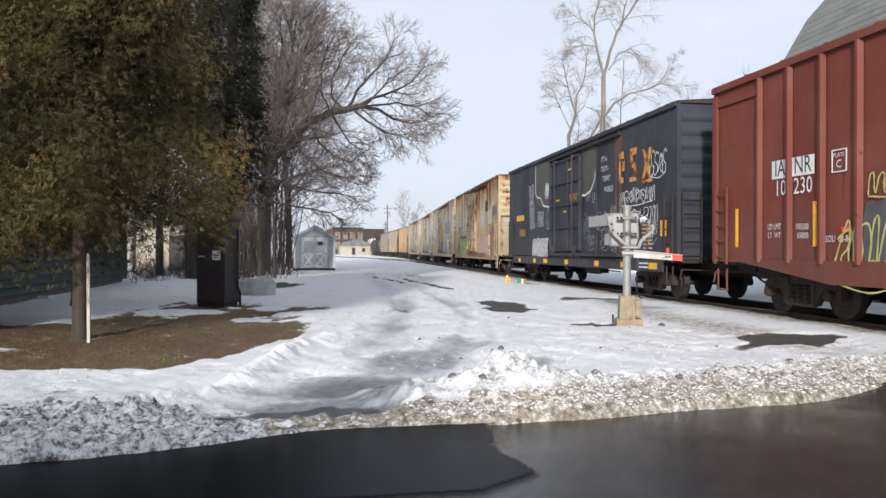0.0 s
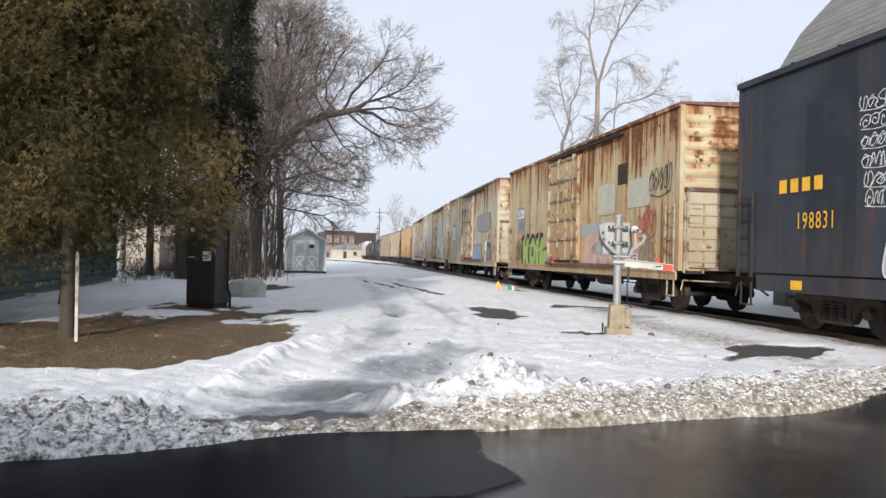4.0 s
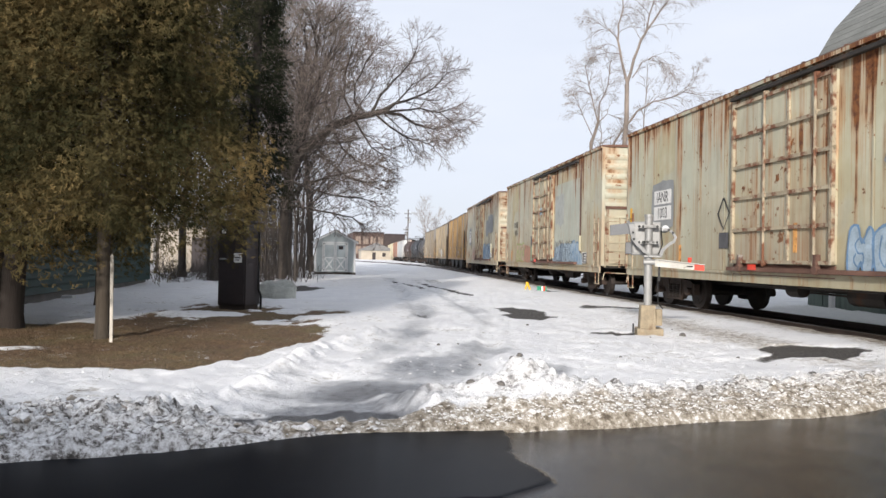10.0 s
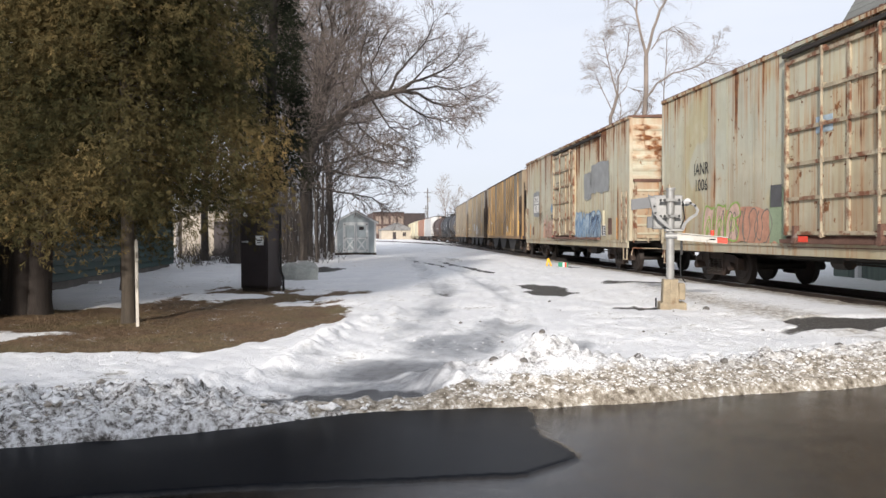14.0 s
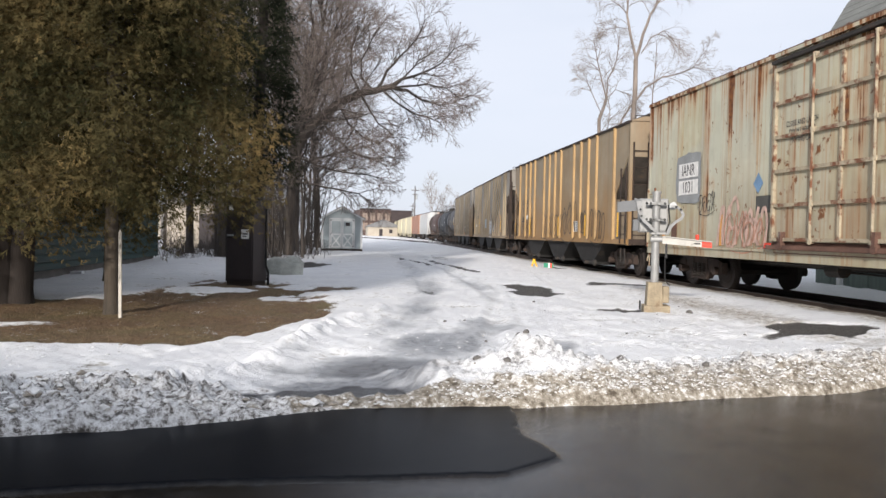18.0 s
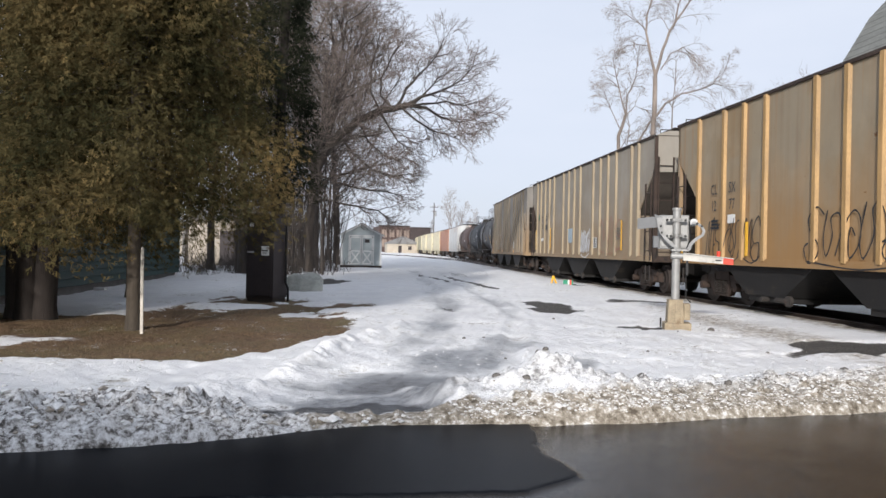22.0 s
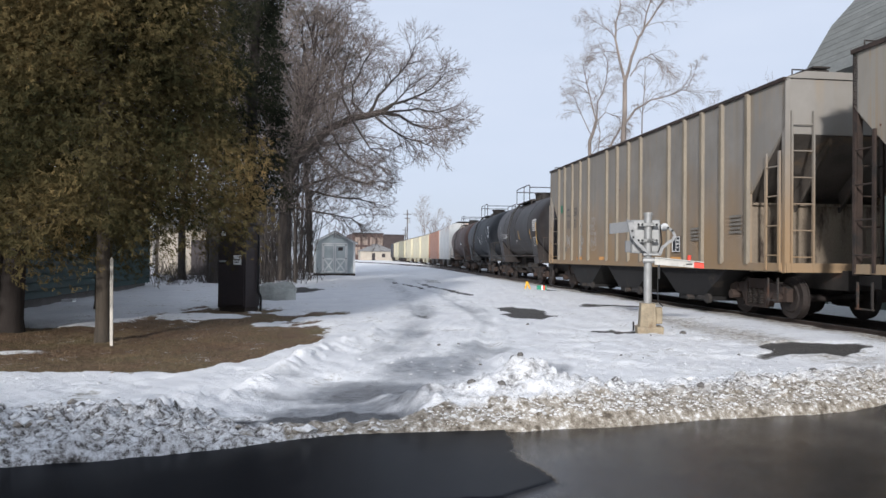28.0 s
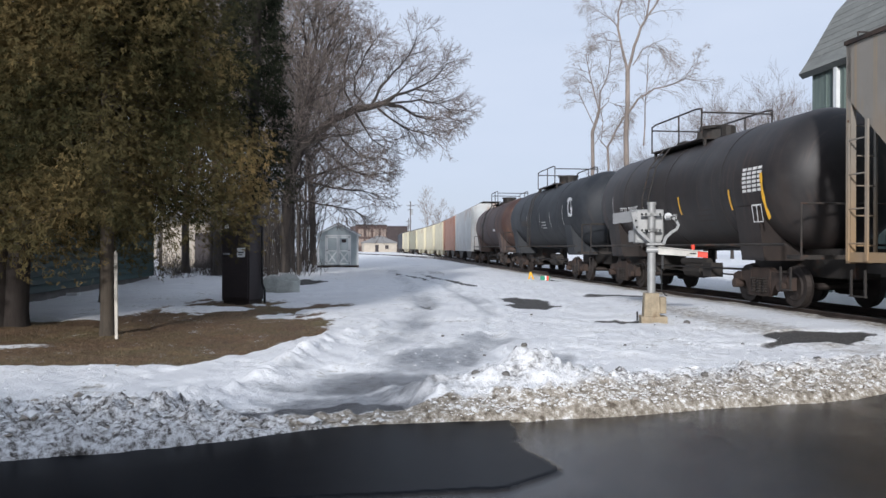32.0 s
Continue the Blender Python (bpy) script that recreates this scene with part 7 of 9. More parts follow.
# ---- covered hoppers with plain curved sides, far back in the train ----
def plain_hopper(a, b, paint, label, round_side=0.12):
    car, L = add_car("covered_hopper", label, "hopper car", a, b, 1.7)
    h = L / 2
    half = []
    for k in range(9):
        t = k / 8
        half.append((1.36 + round_side * math.sin(t * math.pi), 1.05 + 3.3 * t))
    half += [(0.9, 4.55)]
    bm = prism([(-x, z) for x, z in half] + [(x, z) for x, z in half[::-1]], "y", -h + 0.1, h - 0.1)
    part("body", bm, paint, car)
    for s in (-1, 1):
        bm = boxes(*[(x - 0.05, x + 0.05, min(s * (h - 0.1), s * h), max(s * (h - 0.1), s * h), 0.95, 4.3) for x in (-1.4, -0.4, 0.4, 1.4)])
        part("end_frame", bm, paint, car)
        ladder(car, -1.5, -1.5, s * (h - 0.5), s * (h - 0.1), 0.95, 4.3, 8, paint, "side_ladder")
    part("side_sill", boxes((-1.5, -1.36, -h + 0.1, h - 0.1, 0.95, 1.1), (1.36, 1.5, -h + 0.1, h - 0.1, 0.95, 1.1)), paint, car)
    part("running_board", boxes((-0.7, 0.7, -h, h, 4.66, 4.70), *[(-0.6, 0.6, q, q + 0.06, 4.5, 4.66) for q in np.arange(-h + 0.5, h, 2.0)]), M_SPRING, car)
    for y in (-h * 0.45, h * 0.45):
        bm = prism([(y - 2.6, 1.05), (y + 2.6, 1.05), (y + 0.7, 0.32), (y - 0.7, 0.32)], "x", -1.3, 1.3)
        part("discharge_bay", bm, paint if paint is M_YELHOP else M_UNDER, car)
    part("center_sill", boxes((-0.35, 0.35, -h - 0.2, h + 0.2, 0.62, 1.0)), M_UNDER, car)


red_boxcar(-2.0, 15.4)
black_boxcar(17.08, 33.75)
reefer_a(36.15, 51.9)
reefer_b(54.2, 70.5)
reefer_c(72.7, 88.2)
reefer_d(90.8, 107.0)
hopper_a(108.55, 125.5)
hopper_b(127.2, 145.0)
hopper_c(146.9, 163.5)
tank_a(165.0, 176.9)
tank_b(178.2, 192.0)
tank_c(193.3, 207.0)
NEAR_SPIN = len(spinning)
plain_hopper(208.3, 223.4, M_GREYHOP, "light grey covered hopper with rounded sides")
plain_hopper(224.8, 240.0, M_BROWNHOP, "red-brown covered hopper with ladders at its ends", 0.05)
for k, (paint, label) in enumerate(((M_YELHOP, "pale yellow covered hopper in the train"), (M_YELHOP, "pale yellow covered hopper in the train"), (M_YELHOP, "pale yellow covered hopper in the train"), (M_OLIVE, "olive grey covered hopper in the train"), (M_YELHOP, "pale yellow covered hopper near the train's end"), (M_BLACK, "dark covered hopper at the train's end"))):
    plain_hopper(241.2 + 15.8 * k, 255.6 + 15.8 * k, paint, label, 0.03)


# ---- trees ----
def tube_mesh(name, segs, material):
    """One mesh of tapered branch pieces: (start, end, start radius, end radius, sides)."""
    verts, faces = [], []
    last, ring, width = None, 0, 0
    for a, b, r0, r1, n in segs:
        d = (b - a)
        ln = d.length
        if ln < 1e-5:
            continue
        d = d / ln
        u = d.orthogonal().normalized()
        w = d.cross(u)
        joined = last is not None and width == n and (a - last).length < 1e-6
        if not joined:
            ring = len(verts)
            verts += [tuple(a + (math.cos(math.tau * k / n) * u + math.sin(math.tau * k / n) * w) * r0) for k in range(n)]
            turn = 0
        else:
            # start the next ring at the corner nearest to the last one
            first = Vector(verts[ring]) - a
            turn = math.atan2(first.dot(w), first.dot(u))
        o = len(verts)
        verts += [tuple(b + (math.cos(math.tau * k / n + turn) * u + math.sin(math.tau * k / n + turn) * w) * r1) for k in range(n)]
        for k in range(n):
            q = (k + 1) % n
            faces.append((ring + k, ring + q, o + q, o + k))
        last, ring, width = b, o, n
    me = bpy.data.meshes.new(name)
    me.from_pydata(verts, [], faces)
    me.shade_smooth()
    me.materials.append(material)
    return me


def limb(r, start, direction, length, r0, r1, bends, wander, lift, sides, out):
    """A bending limb; returns the points along it with their direction and radius."""
    p, d = start.copy(), direction.normalized()
    pts = []
    for k in range(bends):
        q = p + d * (length / bends)
        ra, rb = r0 + (r1 - r0) * k / bends, r0 + (r1 - r0) * (k + 1) / bends
        out.append((p, q, ra, rb, sides))
        p = q
        pts.append((p.copy(), d.copy(), rb))
        d = (d + Vector((r.uniform(-1, 1), r.uniform(-1, 1), r.uniform(-1, 1))) * wander + Vector((0, 0, lift))).normalized()
    return pts


def sideways(r, d, angle):
    """A direction that leaves d at the given angle, turned at random about it."""
    u = d.orthogonal().normalized()
    w = d.cross(u)
    a = r.uniform(0, math.tau)
    return (d * math.cos(angle) + (u * math.cos(a) + w * math.sin(a)) * math.sin(angle)).normalized()


def branch_out(r, pts, length, radius, level, counts, wander, lift, thick, thin, angle=(0.5, 1.1), min_r=0.004):
    n = counts[level]
    for k in range(n):
        p, d, rr = pts[min(len(pts) - 1, int((0.25 + 0.75 * (k + r.random()) / n) * len(pts)))]
        ln = length * r.uniform(0.55, 1.1) * (1.15 - 0.5 * k / n)
        rad = max(min_r, min(radius, rr * 0.75) * r.uniform(0.7, 1.0))
        fine = level == len(counts) - 1
        out = thin if level >= len(counts) - 2 else thick
        sub = limb(r, p, sideways(r, d, r.uniform(*angle)), ln, rad, max(min_r * 0.6, rad * 0.45), 3 if fine else 4, wander, lift, 3 if level >= 2 else 5, out)
        if not fine:
            branch_out(r, sub, length * 0.55, rad * 0.5, level + 1, counts, wander * 1.1, lift, thick, thin, angle, min_r)


M_BARK = mat("grey_brown_bark", (0.060, 0.049, 0.041), 0.9, vary=0.35, scale=3, fine=25, stretch=(1, 1, 0.3), bump=0.5)
M_PALEBARK = mat("pale_grey_bark", (0.24, 0.20, 0.17), 0.9, vary=0.3, scale=3, fine=25, stretch=(1, 1, 0.3), bump=0.5)
M_TWIG = mat("red_brown_twigs", (0.205, 0.165, 0.142), 0.85, vary=0.25, scale=0.5)
M_TWIG_PALE = mat("tan_twigs", (0.275, 0.225, 0.185), 0.85, vary=0.25, scale=0.5)


def bare_tree_meshes(seed, height, trunk_r, counts, bark, twig, lean=(0, 0), spread=(0.35, 0.8), first=0.25, lift=0.06, limb_len=0.5, wander=0.16, min_r=0.006):
    r = random.Random(seed)
    thick, thin = [], []
    trunk = limb(r, Vector((0, 0, -0.2)), Vector((lean[0], lean[1], 1)), height * 0.8, trunk_r, trunk_r * 0.22, 9, 0.07, 0.05, 9, thick)
    flare = limb(r, Vector((0, 0, -0.3)), Vector((0, 0, 1)), 0.6, trunk_r * 1.5, trunk_r, 2, 0.0, 0, 9, thick)
    up = trunk[max(1, int(first * len(trunk))):]
    branch_out(r, up, height * limb_len, trunk_r * 0.5, 0, counts, wander, lift, thick, thin, spread, min_r)
    return tube_mesh("trunk", thick, bark), tube_mesh("crown", thin, twig)


def tree_thing(meshes, m, label, name="bare_tree", group=""):
    ob = thing(name, label, "tree", m, group)
    for nm, me in zip(("trunk", "crown"), meshes):
        o = new(nm, me)
        o.parent = ob
    return ob


# the copse of bare trees beside the shed
COPSE = "bare trees of the copse"
kinds = [bare_tree_meshes(11, 13, 0.15, (14, 7, 5, 3), M_BARK, M_TWIG, spread=(0.4, 1.0), first=0.08, limb_len=0.36, min_r=0.009, wander=0.24),
         bare_tree_meshes(12, 15, 0.18, (14, 7, 5, 3), M_BARK, M_TWIG_PALE, spread=(0.35, 0.9), first=0.2, limb_len=0.34, min_r=0.009, wander=0.24),
         bare_tree_meshes(13, 11, 0.09, (13, 6, 5, 2), M_BARK, M_TWIG, spread=(0.4, 1.1), first=0.05, limb_len=0.36, min_r=0.0085, wander=0.26)]
spots = [(-8.6, 31.0, 0, 0.95), (-10.8, 33.0, 1, 1.05), (-8.9, 37.5, 2, 1.1), (-9.6, 42.0, 1, 1.0), (-9.9, 50.0, 2, 1.1), (-10.9, 54.0, 1, 1.0), (-12.5, 44.0, 0, 1.15), 
         (-13.3, 36.0, 1, 1.1), (-12.2, 36.6, 0, 0.9), (-14.5, 50.0, 1, 1.2), (-12.4, 62.0, 0, 1.0), (-15.5, 36, 0, 1.1), (-14.4, 68, 0, 1.15), (-18, 45, 1, 1.2), (-7.6, 34.6, 2, 0.8), (-8.5, 39.0, 2, 0.9), (-7.9, 38.0, 2, 0.62), (-9.3, 46.5, 2, 0.7), (-8.4, 32.5, 2, 0.6)]
for k, (x, y, kind, sc) in enumerate(spots):
    m = pose(x, y, 0.22, 0, 0, (k * 77) % 360) @ Matrix.Scale(sc, 4)
    tree_thing(kinds[kind], m, "leafless grey-brown tree with fine twigs in the copse", group=COPSE)


def bough(points, r0, r1, sides, out):
    """A limb along given points; returns its stations."""
    pts = []
    n = len(points) - 1
    for k in range(n):
        a, b = Vector(points[k]), Vector(points[k + 1])
        ra, rb = r0 + (r1 - r0) * k / n, r0 + (r1 - r0) * (k + 1) / n
        mid = (a + b) / 2 + Vector((0.02, 0.03, -0.02)) * (b - a).length
        out += [(a, mid, ra, (ra + rb) / 2, sides), (mid, b, (ra + rb) / 2, rb, sides)]
        pts += [(mid, (b - a).normalized(), (ra + rb) / 2), (b, (b - a).normalized(), rb)]
    return pts


# the old willow whose limb arches over the drive
def arching_tree():
    r = random.Random(5)
    thick, thin = [], []
    trunk = bough([(0, 0, -0.3), (0.05, 0, 2.0), (0.15, -0.05, 3.6), (0.3, -0.1, 4.9)], 0.25, 0.22, 10, thick)
    p = trunk[-1][0]
    arch = bough([(0.3, -0.1, 4.9), (0.8, -0.3, 5.8), (1.5, -0.4, 6.55), (2.4, -0.5, 7.2), (3.4, -0.6, 7.65), (4.7, -0.7, 7.9)], 0.25, 0.15, 9, thick)
    # the limb breaks up into rising, level and hanging branches
    fan = [[(4.7, -0.7, 7.9), (5.6, -0.8, 7.75), (6.3, -0.9, 7.3), (7.1, -0.9, 7.1), (7.8, -1.0, 7.2)],
           [(4.5, -0.7, 7.85), (5.3, -0.6, 8.3), (6.2, -0.5, 8.6), (7.1, -0.4, 9.1), (7.7, -0.4, 9.8)],
           [(4.2, -0.6, 7.8), (4.6, -0.5, 8.7), (5.2, -0.4, 9.4), (5.9, -0.3, 10.2), (6.3, -0.3, 11.1)],
           [(4.0, -0.6, 7.75), (3.4, -0.5, 8.4), (3.4, -0.4, 9.2), (3.9, -0.3, 10.3), (4.3, -0.3, 10.9)],
           [(4.7, -0.7, 7.9), (5.5, -1.0, 7.9), (6.5, -1.1, 8.0), (7.4, -1.2, 7.8), (8.1, -1.3, 7.3)],
           [(4.4, -0.6, 7.8), (5.1, -0.8, 7.2), (5.9, -0.9, 6.7), (6.6, -1.0, 6.5), (7.1, -1.0, 6.3)],
           [(4.9, -0.7, 7.9), (5.5, -0.2, 8.6), (6.0, 0.1, 9.3), (6.8, 0.3, 9.9)],
           [(3.4, -0.6, 7.65), (2.9, -0.3, 8.6), (2.9, -0.2, 9.8), (3.2, 0.0, 11.3)],
           [(2.4, -0.5, 7.2), (2.0, -0.3, 8.4), (2.2, 0.0, 9.8), (2.4, 0.0, 11.6)],
           [(3.4, -0.6, 7.6), (3.9, -0.8, 6.8), (4.3, -0.9, 6.2), (4.8, -1.0, 5.9)],
           [(2.4, -0.5, 7.1), (2.9, -0.7, 6.2), (3.6, -0.8, 5.6), (4.3, -0.9, 5.3)],
           [(1.5, -0.4, 6.5), (2.2, -0.5, 5.6), (3.1, -0.6, 4.9), (4.1, -0.7, 4.6), (4.7, -0.7, 4.7)],
           [(0.4, -0.1, 4.7), (1.4, -0.3, 4.3), (2.6, -0.4, 4.0), (3.8, -0.5, 3.9), (4.5, -0.5, 3.7)],
           [(0.2, -0.1, 3.6), (1.2, -0.3, 3.4), (2.4, -0.4, 3.2), (3.4, -0.5, 3.0), (4.0, -0.5, 2.6)],
           [(0.2, -0.1, 3.9), (1.0, 0.3, 4.6), (2.2, 0.5, 5.0), (3.4, 0.6, 5.3), (4.4, 0.6, 5.6)]]
    for k, line in enumerate(fan):
        sub = bough(line, 0.085 if k < 3 else 0.06, 0.018, 6, thick)
        branch_out(r, sub, 1.35 if k < 9 else 1.2, 0.022, 0, (14, 7, 4), 0.22, 0.02 if k < 9 else 0.0, thick, thin, (0.35, 1.0), 0.0085)
    branch_out(r, arch, 2.2, 0.04, 0, (10, 6, 5, 3), 0.2, 0.05, thick, thin, (0.5, 1.1), 0.0085)
    for dirn, length in (((-0.4, 0.2, 1), 6.5), ((0.1, 0.4, 1), 7.0), ((-0.8, -0.3, 0.8), 5.0), ((0.3, -0.3, 1.0), 7.0), ((0.35, 0.2, 1.0), 7.0)):
        sub = limb(r, p, Vector(dirn), length, 0.17, 0.04, 7, 0.1, 0.05, 7, thick)
        branch_out(r, sub, length * 0.4, 0.05, 0, (9, 7, 6, 4), 0.18, 0.04, thick, thin, (0.4, 1.0), 0.0085)
    return tube_mesh("trunk", thick, M_BARK), tube_mesh("crown", thin, M_TWIG)


tree_thing(arching_tree(), pose(-8.6, 36.0, 0.25), "old leafless willow with one long limb arching over the drive", "willow_tree")


# the tall pale tree on the far side of the track, with a smaller one beside it
def pale_tree():
    r = random.Random(21)
    thick, thin = [], []
    lines = [([(0, 0, -0.3), (-0.02, 0, 4.0), (0.0, 0, 7.4), (0.08, 0, 10.7)], 0.30, 0.19, 9, 0, 0),
             ([(0.08, 0, 10.7), (-0.2, 0.1, 11.9), (-0.42, 0.1, 13.0), (-0.4, 0.1, 13.9), (-0.15, 0.2, 14.8), (-0.3, 0.2, 16.5)], 0.13, 0.04, 7, 1.9, 12),
             ([(0.08, 0, 10.7), (0.4, -0.1, 12.0), (0.75, -0.1, 13.0), (1.1, -0.1, 13.6), (1.7, -0.2, 14.5), (2.2, -0.2, 15.2), (3.0, -0.2, 15.6)], 0.15, 0.04, 7, 2.0, 13),
             ([(1.0, -0.1, 13.4), (1.2, 0.0, 14.4), (1.5, 0.1, 15.4), (1.6, 0.2, 16.5)], 0.08, 0.03, 6, 1.6, 8),
             ([(-0.4, 0.1, 13.1), (-0.8, 0.1, 13.5), (-1.4, 0.1, 13.9), (-1.9, 0.1, 14.2)], 0.05, 0.02, 6, 1.3, 7),
             ([(-0.3, 0.1, 12.3), (-0.9, 0.2, 12.4), (-1.6, 0.2, 12.3)], 0.04, 0.02, 5, 1.2, 6),
             ([(0.03, 0, 8.4), (0.6, -0.2, 9.2), (1.4, -0.3, 9.7), (2.3, -0.4, 9.9), (3.0, -0.4, 10.2), (4.1, -0.5, 10.0)], 0.11, 0.02, 6, 1.5, 12),
             ([(3.2, -0.4, 10.2), (3.5, -0.4, 10.8), (3.8, -0.4, 11.7)], 0.025, 0.012, 5, 0.8, 5),
             ([(0.35, 0, 11.0), (0.8, -0.2, 11.8), (1.4, -0.3, 12.1), (1.8, -0.3, 11.8), (2.2, -0.3, 11.2)], 0.06, 0.02, 5, 1.5, 11),
             ([(1.0, 0.3, 6.8), (1.05, 0.2, 9.0), (1.2, 0.2, 11.5)], 0.07, 0.03, 6, 1.2, 8),
             ([(-0.9, 0.1, 5.0), (-0.95, 0.1, 6.7), (-0.5, 0.1, 7.6), (-0.1, 0.1, 8.3)], 0.11, 0.08, 7, 1.0, 3),
             ([(-0.95, 0.1, 6.6), (-1.3, 0.1, 7.0), (-1.2, 0.1, 8.0), (-1.4, 0.1, 9.0)], 0.06, 0.02, 6, 1.3, 9)]
    for line, r0, r1, sides, length, n in lines:
        sub = bough(line, r0 * 0.58, r1 * 0.6, sides, thick)
        if n:
            branch_out(r, sub, length * 0.72, 0.02, 0, (n + 3, 7, 4), 0.2, -0.17, thick, thin, (0.35, 0.95), 0.0048)
    return tube_mesh("trunk", thick, M_PALEBARK), tube_mesh("crown", thin, M_TWIG_PALE)


def small_pale_tree():
    r = random.Random(22)
    thick, thin = [], []
    lines = [([(0, 0, -0.3), (0.0, 0, 4.0), (0.05, 0, 7.5), (0.4, 0, 8.6)], 0.20, 0.13, 8, 0, 0),
             ([(0.4, 0, 8.6), (0.15, 0, 9.5), (-0.1, 0.1, 10.6), (-0.3, 0.1, 11.6)], 0.08, 0.03, 6, 1.5, 13),
             ([(0.4, 0, 8.6), (0.45, 0, 9.6), (0.9, 0.1, 10.6), (1.0, 0.1, 11.8)], 0.08, 0.03, 6, 1.5, 13),
             ([(0.4, 0, 8.6), (0.9, 0.1, 9.1), (1.5, 0.2, 8.9), (1.9, 0.2, 8.2)], 0.05, 0.02, 5, 1.3, 10),
             ([(0.1, 0, 7.9), (-0.4, 0.1, 9.0), (-0.8, 0.1, 9.9)], 0.05, 0.02, 5, 1.2, 9),
             ([(0.0, 0, 6.6), (0.4, 0.1, 7.2), (1.0, 0.1, 7.3)], 0.04, 0.02, 5, 1.0, 7)]
    for line, r0, r1, sides, length, n in lines:
        sub = bough(line, r0 * 0.58, r1 * 0.6, sides, thick)
        if n:
            branch_out(r, sub, length * 0.72, 0.02, 0, (n + 3, 7, 4), 0.2, -0.15, thick, thin, (0.35, 0.95), 0.0048)
    return tube_mesh("trunk", thick, M_PALEBARK), tube_mesh("crown", thin, M_TWIG_PALE)


tree_thing(pale_tree(), pose(8.47, 41.0, 0.2), "tall leafless tree with pale bark behind the track", "bare_tree")
tree_thing(small_pale_tree(), pose(6.65, 41.0, 0.2), "smaller leafless tree with pale bark behind the track", "bare_tree")

# far trees on the skyline
far_kind = bare_tree_meshes(31, 15, 0.22, (13, 6, 5, 3), M_BARK, M_TWIG, spread=(0.35, 0.9), min_r=0.012)
thin_kind = bare_tree_meshes(32, 14, 0.14, (14, 6, 5), M_PALEBARK, M_TWIG_PALE, spread=(0.3, 0.8), first=0.15, limb_len=0.24, wander=0.2, min_r=0.014)
for k, (x, y, sc) in enumerate(((27.0, 84, 1.12), (29.5, 86, 1.2), (32.5, 84, 1.25), (23.5, 92, 1.0), (36, 95, 1.3), (42, 90, 1.2), (20.5, 100, 0.95))):
    tree_thing(far_kind, pose(x, y, 0.3, 0, 0, k * 63) @ Matrix.Scale(sc * 0.76, 4), "distant leafless tree on the skyline behind the track", group="distant trees behind the track")
for k, (x, y, sc) in enumerate(((-8.0, 165, 1.0), (-6.2, 172, 0.85), (-4.5, 176, 0.75))):
    tree_thing(thin_kind, pose(x, y, 0.3, 0, 0, k * 63) @ Matrix.Scale(sc, 4), "distant slender leafless tree beyond the train", group="distant slender trees")


# ---- conifers: flat scaly sprays hung on drooping branches ----
def foliage(name, low, mid, high):
    """Thin scale leaves: light comes through them; boughs differ in tone, with painted shade in their gaps."""
    m = bpy.data.materials.new(name)
    m.use_nodes = True
    n, l, noise_node, ramp, blend, attr, mask = attr_tools(m)
    n.remove(n["Principled BSDF"])
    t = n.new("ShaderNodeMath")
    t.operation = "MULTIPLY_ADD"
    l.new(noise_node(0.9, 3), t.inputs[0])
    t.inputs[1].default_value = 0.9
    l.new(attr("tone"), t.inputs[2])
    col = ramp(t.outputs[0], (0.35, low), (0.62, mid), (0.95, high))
    d, tr, mx = n.new("ShaderNodeBsdfDiffuse"), n.new("ShaderNodeBsdfTranslucent"), n.new("ShaderNodeMixShader")
    l.new(col, d.inputs["Color"])
    l.new(col, tr.inputs["Color"])
    mx.inputs[0].default_value = 0.35
    l.new(d.outputs[0], mx.inputs[1])
    l.new(tr.outputs[0], mx.inputs[2])
    l.new(mx.outputs[0], n["Material Output"].inputs["Surface"])
    return m


M_FOLIAGE = foliage("bronzed_cedar_foliage", (0.038, 0.040, 0.020), (0.118, 0.098, 0.045), (0.25, 0.175, 0.075))
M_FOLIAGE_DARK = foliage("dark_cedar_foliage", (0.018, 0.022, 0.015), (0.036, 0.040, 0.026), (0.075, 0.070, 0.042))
M_CEDARBARK = mat("fibrous_cedar_bark", (0.072, 0.058, 0.043), 0.9, vary=0.35, scale=4, fine=30, stretch=(3, 3, 0.25), bump=0.6)


